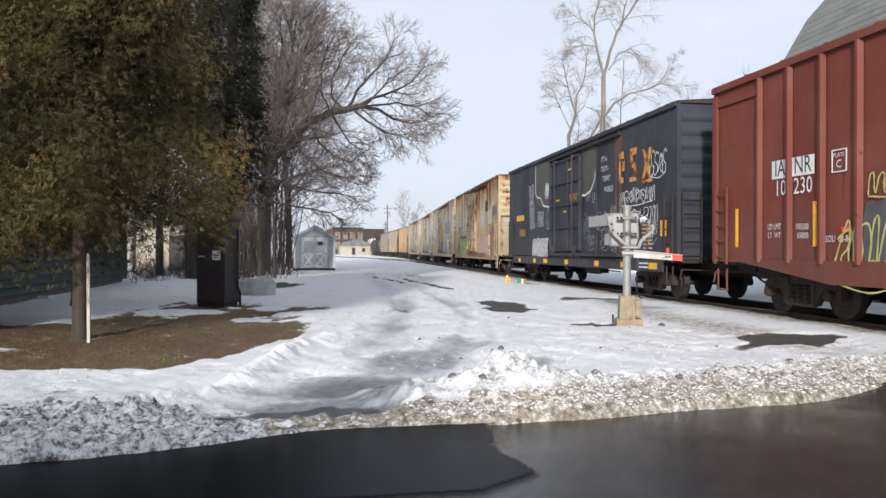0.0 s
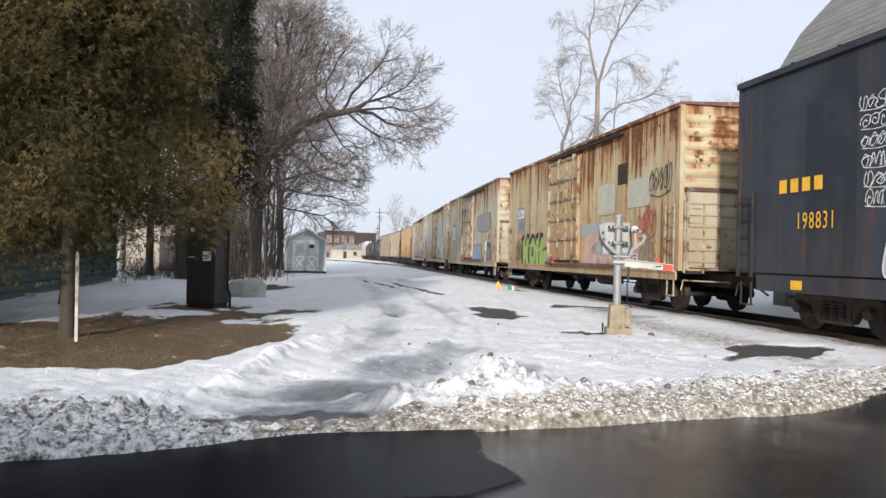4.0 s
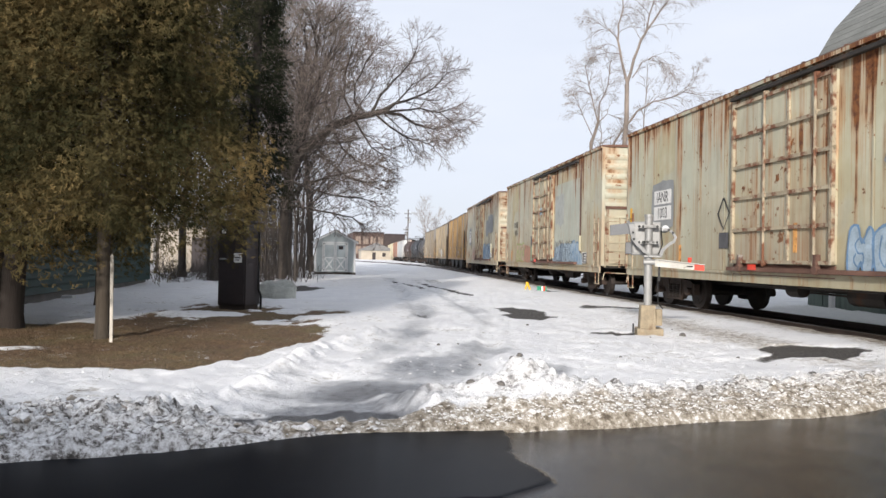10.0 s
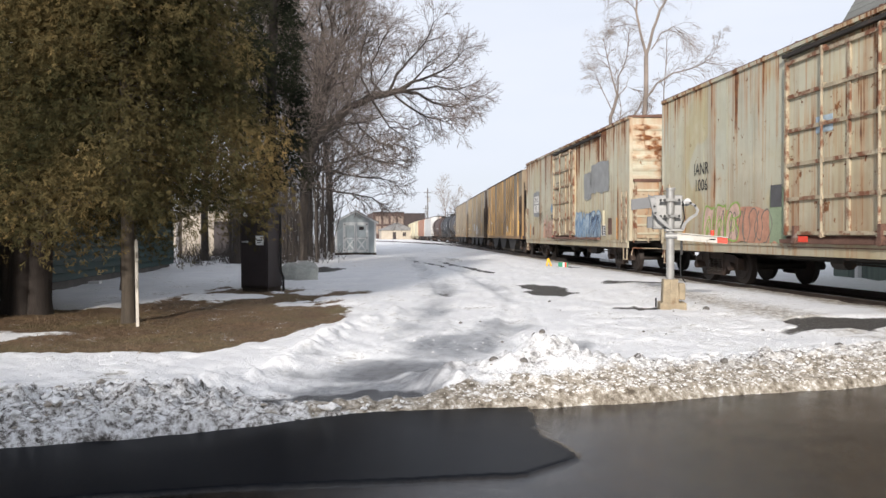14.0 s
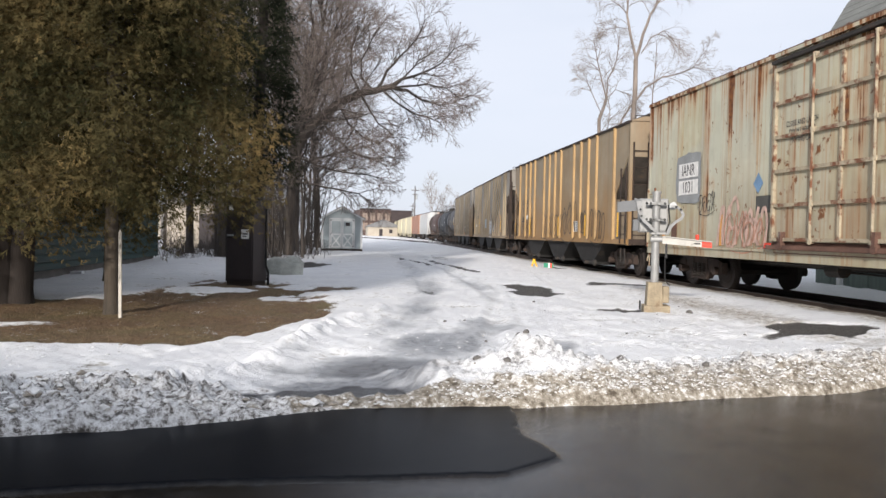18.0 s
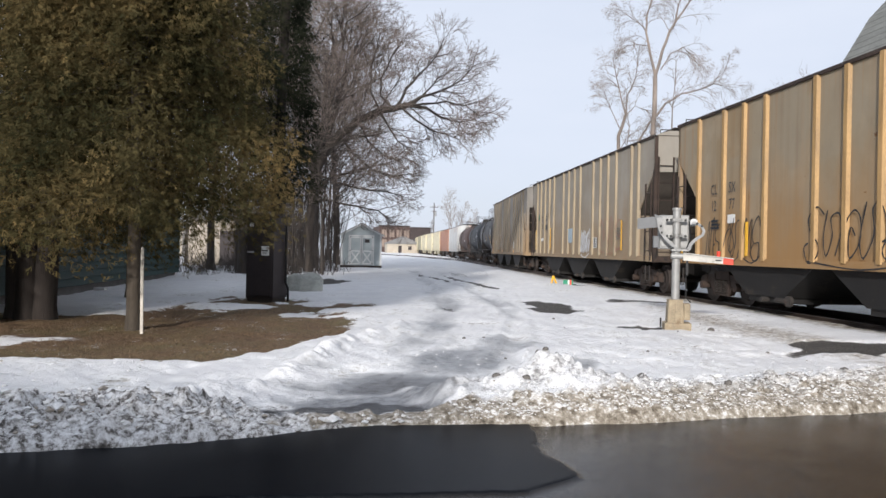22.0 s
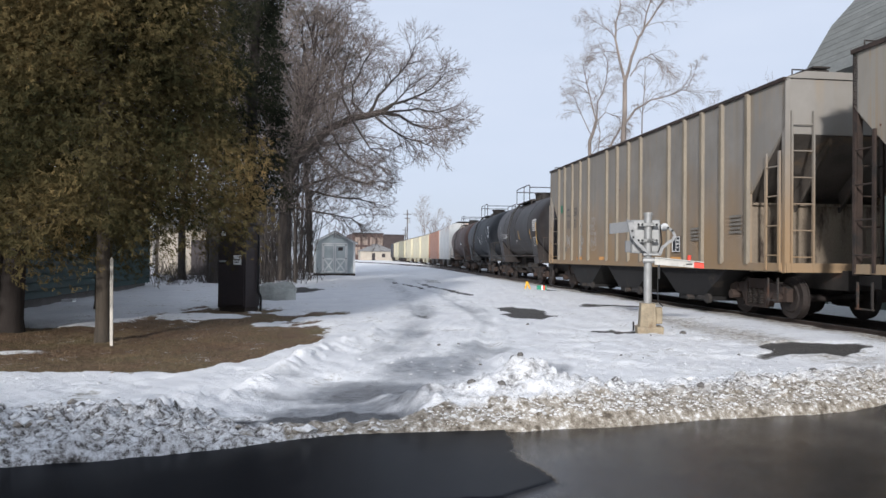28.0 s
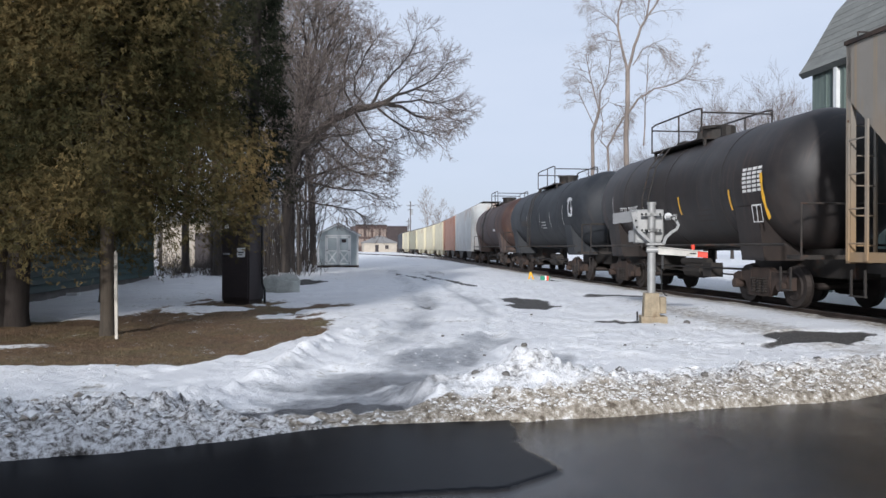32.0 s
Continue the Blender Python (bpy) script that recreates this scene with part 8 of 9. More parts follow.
def conifer(seed, height, radius, low, n, m_leaf, label, m, trunk_r=0.17, trunks=((0, 0),), spray=60, bark=None):
    r = random.Random(seed)
    nr = np.random.RandomState(seed)
    stems, twigs = [], []
    for tx, ty in trunks:
        base = Vector((tx * 0.6, ty * 0.6, -0.15))
        stem = [(base, base + Vector((0, 0, 0.4)), trunk_r * 1.3, trunk_r * 1.03, 10)]
        limb(r, base + Vector((0, 0, 0.4)), Vector((tx * 0.12, ty * 0.12, 1)), height * 0.9, trunk_r * 1.03, 0.03, 10, 0.02, 0.0, 10, stem)
        stems.append(("trunk", tube_mesh("trunk", stem, bark or M_CEDARBARK)))
    nb, ns = n, spray
    t = nr.rand(nb) ** 0.85
    z = low + t * (height - low)
    az = nr.rand(nb) * math.tau
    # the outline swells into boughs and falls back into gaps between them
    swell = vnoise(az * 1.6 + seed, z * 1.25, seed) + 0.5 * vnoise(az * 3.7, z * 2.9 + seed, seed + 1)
    span = radius * (1 - t) ** 0.5 * (0.86 + 0.20 * nr.rand(nb)) * (1 + 0.24 * swell)
    out = np.stack([np.cos(az), np.sin(az), 0 * az], 1)
    p0 = np.stack([0 * az, 0 * az, z], 1)
    tip = p0 + out * span[:, None] + np.stack([0 * z, 0 * z, -(0.10 + 0.30 * nr.rand(nb)) * span], 1)
    for k in range(0, nb, 4):
        a_, b_ = Vector(p0[k]), Vector(tip[k])
        twigs.append((a_, a_ + (b_ - a_) * 0.8, 0.016, 0.004, 3))
    # swell puts light and shade into the tone: outer boughs lighter, gaps darker
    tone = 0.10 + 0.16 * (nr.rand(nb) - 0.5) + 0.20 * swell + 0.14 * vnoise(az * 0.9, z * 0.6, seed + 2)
    # hanging feathery sprays along the outer part of every bough
    f = 0.26 + 0.78 * nr.rand(nb, ns) ** 0.55
    c = p0[:, None] + (tip - p0)[:, None] * f[..., None] + nr.normal(0, 1, (nb, ns, 3)) * (0.06 + 0.04 * span)[:, None, None]
    c[..., 2] -= 0.16 * (f - 0.4) * nr.rand(nb, ns)
    ok = (c[..., 2] > low - 0.5 + 0.5 * vnoise(c[..., 0] * 1.7, c[..., 1] * 1.7, seed + 5)).ravel()
    ln = 0.06 + 0.085 * nr.rand(nb, ns)
    main = out[:, None] * (0.3 + 0.5 * nr.rand(nb, ns))[..., None] + nr.normal(0, 0.5, (nb, ns, 3)) + np.array([0, 0, -0.45])
    main /= np.linalg.norm(main, axis=-1, keepdims=True)
    side = np.cross(main, nr.normal(0, 1, (nb, ns, 3)) + np.array([0, 0, 0.7]))
    side /= np.linalg.norm(side, axis=-1, keepdims=True)
    face = np.cross(main, side)
    c, ln, main, side, face = (v.reshape(-1, *v.shape[2:])[ok] for v in (c, ln, main, side, face))
    tones = np.repeat(tone, ns)[ok] + 0.10 * (nr.rand(len(c)) - 0.5)
    quads, tv = [], []
    # each spray: leaflets set along a stem, like a feather
    for along, q in ((0.0, 0.15), (0.25, -0.75), (0.45, 0.7), (0.7, -0.5)):
        d = main + side * q
        d /= np.linalg.norm(d, axis=-1, keepdims=True)
        w = np.cross(d, face) * (0.0055 + 0.005 * nr.rand(len(c)))[:, None]
        s0 = c + main * (ln * along)[:, None]
        e_ = s0 + d * (ln * (1.2 if along == 0 else 0.62))[:, None]
        mid = s0 + (e_ - s0) * 0.5
        quads.append(np.stack([s0, mid + w, e_, mid - w], 1))
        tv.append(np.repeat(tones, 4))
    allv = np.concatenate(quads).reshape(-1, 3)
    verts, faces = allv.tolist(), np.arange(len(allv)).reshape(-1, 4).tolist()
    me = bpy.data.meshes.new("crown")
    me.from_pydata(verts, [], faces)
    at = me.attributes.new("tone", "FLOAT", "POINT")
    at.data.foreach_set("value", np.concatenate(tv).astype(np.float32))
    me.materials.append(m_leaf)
    ob = thing("conifer", label, "tree", m, "conifers by the road")
    for nm, data in stems + [("bough_wood", tube_mesh("bough_wood", twigs, M_CEDARBARK)), ("crown", me)]:
        o = new(nm, data)
        o.parent = ob
        if nm != "trunk":
            tagged(o, kind="stuff")
    return ob


# cedar bark with the shade on the trunks put into its colour
M_SHADEBARK = mat("shade_darkened_cedar_bark", (0.030, 0.023, 0.019), 0.9, vary=0.35, scale=4, fine=30, stretch=(3, 3, 0.25), bump=0.6)
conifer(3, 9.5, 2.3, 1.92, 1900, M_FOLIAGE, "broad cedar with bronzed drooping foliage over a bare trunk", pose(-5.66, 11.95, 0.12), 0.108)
conifer(8, 9.0, 2.9, 1.60, 1500, M_FOLIAGE, "broad cedar with several thick trunks beside the green house", pose(-8.0, 12.9, 0.12), 0.20, ((0, 0), (0.45, 0.1), (-0.4, 0.2)), 60, M_SHADEBARK)
conifer(15, 14.5, 1.12, 2.85, 900, M_FOLIAGE_DARK, "narrow dark cedar behind the brown cabinet", pose(-5.78, 20.6, 0.15), 0.2, ((0, 0),), 45, M_SHADEBARK)
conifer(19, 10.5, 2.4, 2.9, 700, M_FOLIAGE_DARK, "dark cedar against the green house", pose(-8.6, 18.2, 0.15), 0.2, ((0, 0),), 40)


# dry grass, needles and twigs on the bare ground under the cedars
def grass_litter():
    r = np.random.RandomState(12)
    x, y = r.uniform(-9.5, -2.0, 26000), r.uniform(8.8, 18.0, 26000)
    z, soil = ground_at(x, y)[:2]
    ok = soil > 0.35 + 0.5 * r.rand(len(x))
    x, y, z = x[ok], y[ok], z[ok]
    n = len(x)
    a, ln, tilt = r.rand(n) * math.tau, 0.018 + 0.035 * r.rand(n), r.uniform(0.5, 1.5, n)
    dx, dy = np.cos(a) * np.sin(tilt) * ln, np.sin(a) * np.sin(tilt) * ln
    wx, wy = -np.sin(a) * 0.0045, np.cos(a) * 0.0045
    v = np.stack([np.stack([x - wx, y - wy, z - 0.004], 1), np.stack([x + wx, y + wy, z - 0.004], 1), np.stack([x + dx, y + dy, z + np.cos(tilt) * ln + 0.004], 1)], 1).reshape(-1, 3)
    me = bpy.data.meshes.new("grass_litter")
    me.from_pydata(v.tolist(), [], np.arange(n * 3).reshape(-1, 3).tolist())
    me.materials.append(mat("dry_grass_blades", (0.15, 0.105, 0.060), 0.85, vary=0.4, scale=1.2, island=0.55))
    tagged(new("grass_litter", me), "dry grass and needle litter on the bare soil", "grass", kind="stuff")


grass_litter()


# low brush under the copse
def brush():
    r = random.Random(77)
    segs = []
    for k in range(420):
        x, y = r.uniform(-16, -6.4), r.uniform(31.0, 60)
        if -9.4 < x < -5.6 and 40 < y < 49:
            continue
        x += -0.06 * (y - 22)
        z = float(ground_at(np.array([x]), np.array([y]))[0][0])
        for q in range(7):
            d = Vector((r.gauss(0, 0.5), r.gauss(0, 0.5), 1))
            limb(r, Vector((x + r.gauss(0, 0.3), y + r.gauss(0, 0.3), z - 0.05)), d, r.uniform(0.4, 1.5), 0.011, 0.004, 3, 0.25, 0, 3, segs)
    for k in range(300):
        y = r.uniform(33, 62)
        x = y * r.uniform(-0.34, -0.195) if y > 36 else y * r.uniform(-0.34, -0.245)
        if -9.4 < x < -5.6 and 40 < y < 49:
            continue
        z = float(ground_at(np.array([x]), np.array([y]))[0][0])
        h = r.uniform(2.0, 6.5)
        stem = limb(r, Vector((x, y, z - 0.05)), Vector((r.gauss(0, 0.12), r.gauss(0, 0.12), 1)), h, 0.03, 0.008, 5, 0.08, 0.02, 4, segs)
        branch_out(r, stem, 0.9, 0.012, 0, (9, 3), 0.2, 0.05, segs, segs, (0.3, 0.9), 0.007)
    me = tube_mesh("brush", segs, M_BARK)
    tagged(new("brush", me), "tangled leafless brush under the copse", "brush", kind="stuff")


brush()


# ---- the garden shed ----
M_SHED = mat("pale_blue_grey_shed_paint", (0.42, 0.47, 0.48), 0.6, vary=0.1, scale=2)
M_TRIM = mat("white_trim_paint", (0.74, 0.75, 0.74), 0.55, vary=0.08, scale=3)
M_SHINGLE = mat("grey_asphalt_shingles", (0.20, 0.20, 0.20), 0.9, vary=0.25, scale=6, fine=60, bump=0.4)
M_DARKMETAL = mat("dark_brown_sheet_metal", (0.034, 0.026, 0.027), 0.6, 0.1, vary=0.3, scale=2)
M_GALV = mat("galvanised_steel", (0.42, 0.43, 0.43), 0.5, 0.6, vary=0.2, scale=5)
M_ARM = mat("dirty_cream_arm_paint", (0.50, 0.485, 0.44), 0.6, vary=0.15, scale=5, spots=(0.25, 0.22, 0.18), spot_amount=0.05, spot_scale=6)
M_ALU = mat("aluminium_paint", (0.31, 0.31, 0.30), 0.5, 0.3, vary=0.15, scale=4)
M_CONC = mat("weathered_concrete", (0.34, 0.28, 0.19), 0.9, vary=0.25, scale=5, fine=50, bump=0.4, spots=(0.22, 0.16, 0.10), spot_amount=0.05)
M_BRACKET = mat("dull_cast_aluminium", (0.27, 0.27, 0.265), 0.6, 0.2, vary=0.2, scale=6)
M_STAKE = mat("weathered_cream_stake_paint", (0.56, 0.52, 0.45), 0.7, vary=0.2, scale=4, stretch=(1, 1, 0.3))
M_SLATE = mat("slate_grey_paint", (0.15, 0.155, 0.16), 0.6, vary=0.15)
M_IRON = mat("black_iron", (0.02, 0.02, 0.02), 0.5, 0.4, vary=0.2)


def garden_shed():
    w, d, eave, apex = 1.17, 2.3, 1.92, 2.52
    sh = thing("garden_shed", "pale blue-grey wooden garden shed with white crossed doors", "shed", pose(-7.42, 44.3, 0.40, 0, 0, 8.5))
    part("floor", boxes((-w - 0.03, w + 0.03, -0.03, d + 0.03, -0.1, 0.08)), M_TIE, sh)
    part("gable_wall", prism([(-w, 0.08), (-w, eave), (0, apex - 0.06), (w, eave), (w, 0.08)], "y", 0.0, 0.08), M_SHED, sh)
    part("gable_wall", prism([(-w, 0.08), (-w, eave), (0, apex - 0.06), (w, eave), (w, 0.08)], "y", d - 0.08, d), M_SHED, sh)
    for s in (-1, 1):
        part("side_wall", boxes((min(s * w, s * (w - 0.08)), max(s * w, s * (w - 0.08)), 0.08, d - 0.08, 0.08, eave)), M_SHED, sh)
        part("roof_slope", prism([(s * (w + 0.14), eave - 0.10), (s * (w + 0.14), eave - 0.05), (0, apex + 0.04), (0, apex - 0.02)], "y", -0.14, d + 0.14), M_SHINGLE, sh)
        part("rake_board", prism([(s * (w + 0.15), eave - 0.19), (s * (w + 0.15), eave - 0.09), (0, apex), (0, apex - 0.10)], "y", -0.165, -0.135), M_TRIM, sh)
        part("corner_board", boxes((min(s * w, s * (w - 0.09)) - 0.012, max(s * w, s * (w - 0.09)) + 0.012, -0.022, 0.0, 0.08, eave + 0.02)), M_TRIM, sh)
        # one leaf of the double door with its cross-braced lower panel
        x0, x1 = (0.015, 0.66) if s > 0 else (-0.66, -0.015)
        leaf = part("door", boxes((x0, x1, -0.035, 0.0, 0.14, 1.74)), M_SHED, sh)
        t = 0.07
        part("stile", boxes((x0, x0 + t, -0.055, -0.035, 0.14, 1.74)), M_TRIM, leaf)
        part("stile", boxes((x1 - t, x1, -0.055, -0.035, 0.14, 1.74)), M_TRIM, leaf)
        for z in (0.14, 0.88, 1.67):
            part("door_rail", boxes((x0 + t, x1 - t, -0.054, -0.035, z, z + 0.07)), M_TRIM, leaf)
        for a, b in (((x0 + t, 0.21), (x1 - t, 0.88)), ((x1 - t, 0.21), (x0 + t, 0.88))):
            dx, dz = b[0] - a[0], b[1] - a[1]
            q = 0.035 * math.hypot(dx, dz) / abs(dx)
            part("cross_brace", prism([(a[0], a[1] - q), (a[0], a[1] + q), (b[0], b[1] + q), (b[0], b[1] - q)], "y", -0.05 - 0.002 * (a[0] > b[0]), -0.036), M_TRIM, leaf)
        for z in (0.2, 0.92, 1.7):
            part("hinge", boxes((x1 - 0.06 if s > 0 else x0 - 0.02, x1 + 0.02 if s > 0 else x0 + 0.06, -0.062, -0.054, z, z + 0.04)), M_IRON, leaf)
    part("door_frame", boxes((-0.74, -0.67, -0.03, 0.0, 0.08, 1.83), (0.67, 0.74, -0.03, 0.0, 0.08, 1.83), (-0.74, 0.74, -0.03, 0.0, 1.76, 1.84)), M_TRIM, sh)
    part("window_plate", boxes((0.20, 0.47, -0.05, -0.034, 1.40, 1.60)), M_DARKMETAL, sh)
    part("base_skid", boxes((-w, w, 0.1, 0.25, -0.14, -0.08), (-w, w, d - 0.25, d - 0.1, -0.14, -0.08)), M_TIE, sh)


garden_shed()


# ---- the tall brown cabinet ----
def cabinet():
    c = thing("metal_cabinet", "tall dark brown sheet-metal cabinet with two pale labels", "cabinet", pose(-5.36, 18.3, 0.13, 0, 0, -12))
    part("body", boxes((-0.36, 0.36, -0.36, 0.36, 0.12, 2.08), bevel=0.012), M_DARKMETAL, c)
    part("cap", boxes((-0.40, 0.40, -0.40, 0.40, 2.08, 2.13), bevel=0.01), M_DARKMETAL, c)
    d = part("door", boxes((-0.32, 0.32, -0.385, -0.36, 0.18, 2.02), bevel=0.006), M_DARKMETAL, c)
    part("door_seam", boxes((-0.32, 0.32, -0.39, -0.385, 1.16, 1.18)), M_IRON, d)
    part("label", boxes((-0.26, -0.16, -0.392, -0.385, 1.82, 1.92)), M_TRIM, d, "small pale label")
    part("label", boxes((0.06, 0.26, -0.40, -0.385, 1.14, 1.36)), M_TRIM, d, "square pale label")
    part("label_print", boxes((0.09, 0.23, -0.402, -0.40, 1.24, 1.27), (0.09, 0.20, -0.402, -0.40, 1.19, 1.21)), M_IRON, d)
    part("latch", boxes((-0.30, -0.14, -0.41, -0.385, 1.20, 1.24)), M_GALV, d)
    part("plinth", boxes((-0.33, 0.33, -0.33, 0.33, -0.1, 0.12)), M_TIE, c)
    part("leg", tubes(((0.47, 0.2, -0.1), (0.47, 0.2, 0.35), 0.03)), M_IRON, c)
    part("conduit", tubes(((0.47, 0.2, 0.35), (0.40, 0.2, 0.5), 0.03), ((0.40, 0.2, 0.5), (0.40, 0.2, 1.9), 0.025)), M_IRON, c)


cabinet()


# ---- white marker stake ----
def stake():
    s = thing("marker_stake", "slender white marker stake beside the cedar trunk", "stake", pose(-5.36, 11.62, 0.10, 0, -0.6, 0))
    part("post", boxes((-0.024, 0.024, -0.012, 0.012, -0.1, 1.30), bevel=0.004), M_STAKE, s)
    part("point", prism([(-0.024, 1.30), (0.0, 1.35), (0.024, 1.30)], "y", -0.012, 0.012), M_STAKE, s)


stake()


# ---- the green clapboard house ----
M_GREEN = mat("dark_green_clapboard_paint", (0.018, 0.050, 0.047), 0.6, vary=0.35, scale=2, stretch=(1, 0.3, 3), spots=(0.04, 0.05, 0.045), spot_amount=0.02)
M_STONEBASE = mat("grey_foundation_block", (0.20, 0.19, 0.18), 0.9, vary=0.2, scale=4)


def green_house():
    L, W, H = 21.0, 8.0, 3.6
    g = thing("green_house", "dark green clapboard house half hidden behind the cedars", "house", pose(-12.35, 29.9, 0.1, 0, 0, 10))
    # local y runs toward the camera from the far corner, x out from the wall
    part("wall", boxes((-W, -0.02, -L, 0.0, 0.35, H)), M_GREEN, g)
    part("foundation", boxes((-W + 0.1, -0.10, -L + 0.1, -0.1, -0.4, 0.35)), M_STONEBASE, g)
    b = None
    for k in range(16):
        z = 0.30 + k * 0.2
        if b is None:
            b = part("clapboard", prism([(0.0, 0.0), (0.085, 0.0), (0.085, 0.012), (0.012, 0.205), (0.0, 0.205)], "y", -L, 0.0), M_GREEN, g, m=pose(-0.02, 0, z))
        else:
            share("clapboard", b, g, pose(-0.02, 0, z))
    for y in (-0.12, -L + 0.02):
        part("corner_board", boxes((-0.02, 0.035, y, y + 0.12, 0.3, H)), M_GREEN, g)
    part("gable_board", boxes((-W, 0.0, 0.0, 0.03, 0.3, H)), M_GREEN, g)
    part("roof", prism([(0.45, H - 0.05), (0.45, H + 0.06), (-W / 2, H + 2.6), (-W - 0.45, H + 0.06), (-W - 0.45, H - 0.05), (-W / 2, H + 2.4)], "y", -L - 0.3, 0.3), M_SHINGLE, g)
    for y in (-6.0, -14.0):
        w = part("window", boxes((0.0, 0.05, y - 0.55, y + 0.55, 1.3, 2.6)), M_IRON, g, "dark window")
        part("window_frame", boxes((0.0, 0.07, y - 0.62, y - 0.55, 1.23, 2.67), (0.0, 0.07, y + 0.55, y + 0.62, 1.23, 2.67), (0.0, 0.07, y - 0.62, y + 0.62, 2.6, 2.67), (0.0, 0.07, y - 0.62, y + 0.62, 1.23, 1.3)), M_GREEN, w)
    v = part("dryer_vent", boxes((0.02, 0.30, -10.05, -9.75, 0.14, 0.18), (0.28, 0.30, -10.05, -9.75, -0.1, 0.16), (0.02, 0.28, -10.05, -10.02, -0.1, 0.14)), M_TRIM, g, "white vent hood")


green_house()


# ---- signal mast with the gate mechanism ----
def signal_mast():
    s = thing("crossing_gate", "silver crossing gate mast with a short lowered white arm", "crossing gate", pose(3.5, 14.6, 0.20, 0, 0, -6))
    part("foundation", prism([(-0.17, -0.25), (-0.135, 0.46), (0.12, 0.46), (0.15, -0.25)], "y", -0.17, 0.17), M_CONC, s)
    part("foundation_slab", boxes((-0.21, 0.27, -0.22, 0.22, -0.2, 0.03), bevel=0.01), M_CONC, s)
    part("junction_box", boxes((0.14, 0.26, -0.12, 0.12, 0.08, 0.39), bevel=0.015), M_CONC, s)
    part("anchor_bolt", tubes(((-0.28, -0.18, -0.05), (-0.28, -0.18, 0.12), 0.016), sides=6), M_IRON, s)
    for k in range(3):
        part("base_rib", prism([(-0.12 + 0.11 * k - 0.02, 0.0), (-0.10 + 0.10 * k - 0.015, 0.45), (-0.10 + 0.10 * k + 0.015, 0.45), (-0.12 + 0.11 * k + 0.02, 0.0)], "y", -0.19, -0.16), M_CONC, s)
    part("mast", tubes(((0, 0, 0.40), (0, 0, 2.12), 0.075), sides=16), M_ALU, s)
    part("mast_cap", tubes(((0, 0, 2.12), (0, 0, 2.17), 0.088), sides=16), M_ALU, s)
    mech = part("mechanism_case", boxes((-0.30, 0.24, 0.09, 0.40, 1.40, 2.04), bevel=0.02), M_ALU, s)
    part("case_lid", boxes((-0.27, 0.21, 0.075, 0.09, 1.44, 2.0), bevel=0.006), M_ALU, mech)
    part("small_box", boxes((-0.41, -0.305, 0.1, 0.2, 1.42, 1.64), bevel=0.01), M_SLATE, mech)
    for z in (1.64, 1.94):
        part("mast_clamp", boxes((-0.20, 0.18, -0.10, -0.07, z - 0.03, z + 0.03), (-0.11, 0.11, -0.10, 0.10, z - 0.03, z + 0.03)), M_ALU, mech)
        for x in (-0.19, -0.12, 0.14):
            part("clamp_bolt", tubes(((x, -0.13, z), (x, -0.10, z), 0.024), sides=6), M_IRON, mech)
    # slim bent side arms that rise from the clamp under the case
    part("lower_clamp", boxes((-0.10, 0.23, -0.12, 0.08, 1.36, 1.40), bevel=0.006), M_ALU, s)
    bends = {"gate_arm_bracket": ([(0.0, 1.40), (-0.10, 1.48), (-0.22, 1.60), (-0.29, 1.70), (-0.31, 1.82), (-0.34, 1.98)], [0.02, 0.026, 0.03, 0.035, 0.05, 0.045]),
             "gate_arm_bracket.001": ([(0.20, 1.39), (0.24, 1.50), (0.34, 1.60), (0.44, 1.66), (0.47, 1.74), (0.42, 1.83), (0.34, 1.88), (0.25, 1.89)], [0.03, 0.03, 0.026, 0.026, 0.024, 0.024, 0.022, 0.02])}
    for nm, (line, wide) in bends.items():
        lo, hi = [], []
        for k, (x, z) in enumerate(line):
            x0, z0 = line[max(0, k - 1)]
            x1, z1 = line[min(len(line) - 1, k + 1)]
            ln = math.hypot(x1 - x0, z1 - z0)
            nx, nz = -(z1 - z0) / ln * wide[k], (x1 - x0) / ln * wide[k]
            lo.append((x + nx, z + nz))
            hi.append((x - nx, z - nz))
        bk = part(nm.split(".")[0], prism(lo + hi[::-1], "y", -0.15, -0.11), M_BRACKET, s)
        for k in (-2, -3):
            x, z = line[k]
            part("bracket_bolt", tubes(((x, -0.18, z), (x, -0.15, z), 0.022), sides=6), M_IRON, bk)
    part("side_plate", prism([(-0.42, 2.04), (-0.28, 2.0), (-0.26, 1.70), (-0.34, 1.72)], "y", -0.11, -0.08), M_SLATE, s)
    part("counterweight", prism([(-0.72, 1.76), (-0.72, 1.96), (-0.40, 2.0), (-0.36, 1.80)], "y", -0.07, 0.0), M_SLATE, s, "dark grey counterweight plate")
    part("pivot", tubes(((-0.1, -0.06, 1.27), (0.2, -0.06, 1.27), 0.055), sides=10), M_ALU, s)
    part("motor_cover", tubes(((0.30, -0.05, 1.90), (0.30, 0.14, 1.90), 0.07), sides=14), M_GALV, s)
    part("strap", boxes((0.17, 0.21, -0.09, -0.07, 0.92, 1.20)), M_IRON, s)
    part("cable", tubes(((0.18, -0.02, 0.92), (0.19, 0.0, 0.5), 0.012), ((0.19, 0.0, 0.5), (0.28, 0.0, 0.40), 0.012), sides=7), M_IRON, s)
    part("cable", tubes(((0.22, -0.02, 1.92), (0.25, -0.02, 1.6), 0.012), ((0.25, -0.02, 1.6), (0.18, -0.04, 1.42), 0.012), sides=7), M_IRON, s)
    arm = part("gate_arm", prism([(0.11, 1.19), (0.11, 1.32), (0.82, 1.25), (0.82, 1.14)], "y", -0.12, -0.06), M_ARM, s, "white gate arm stub with a red end")
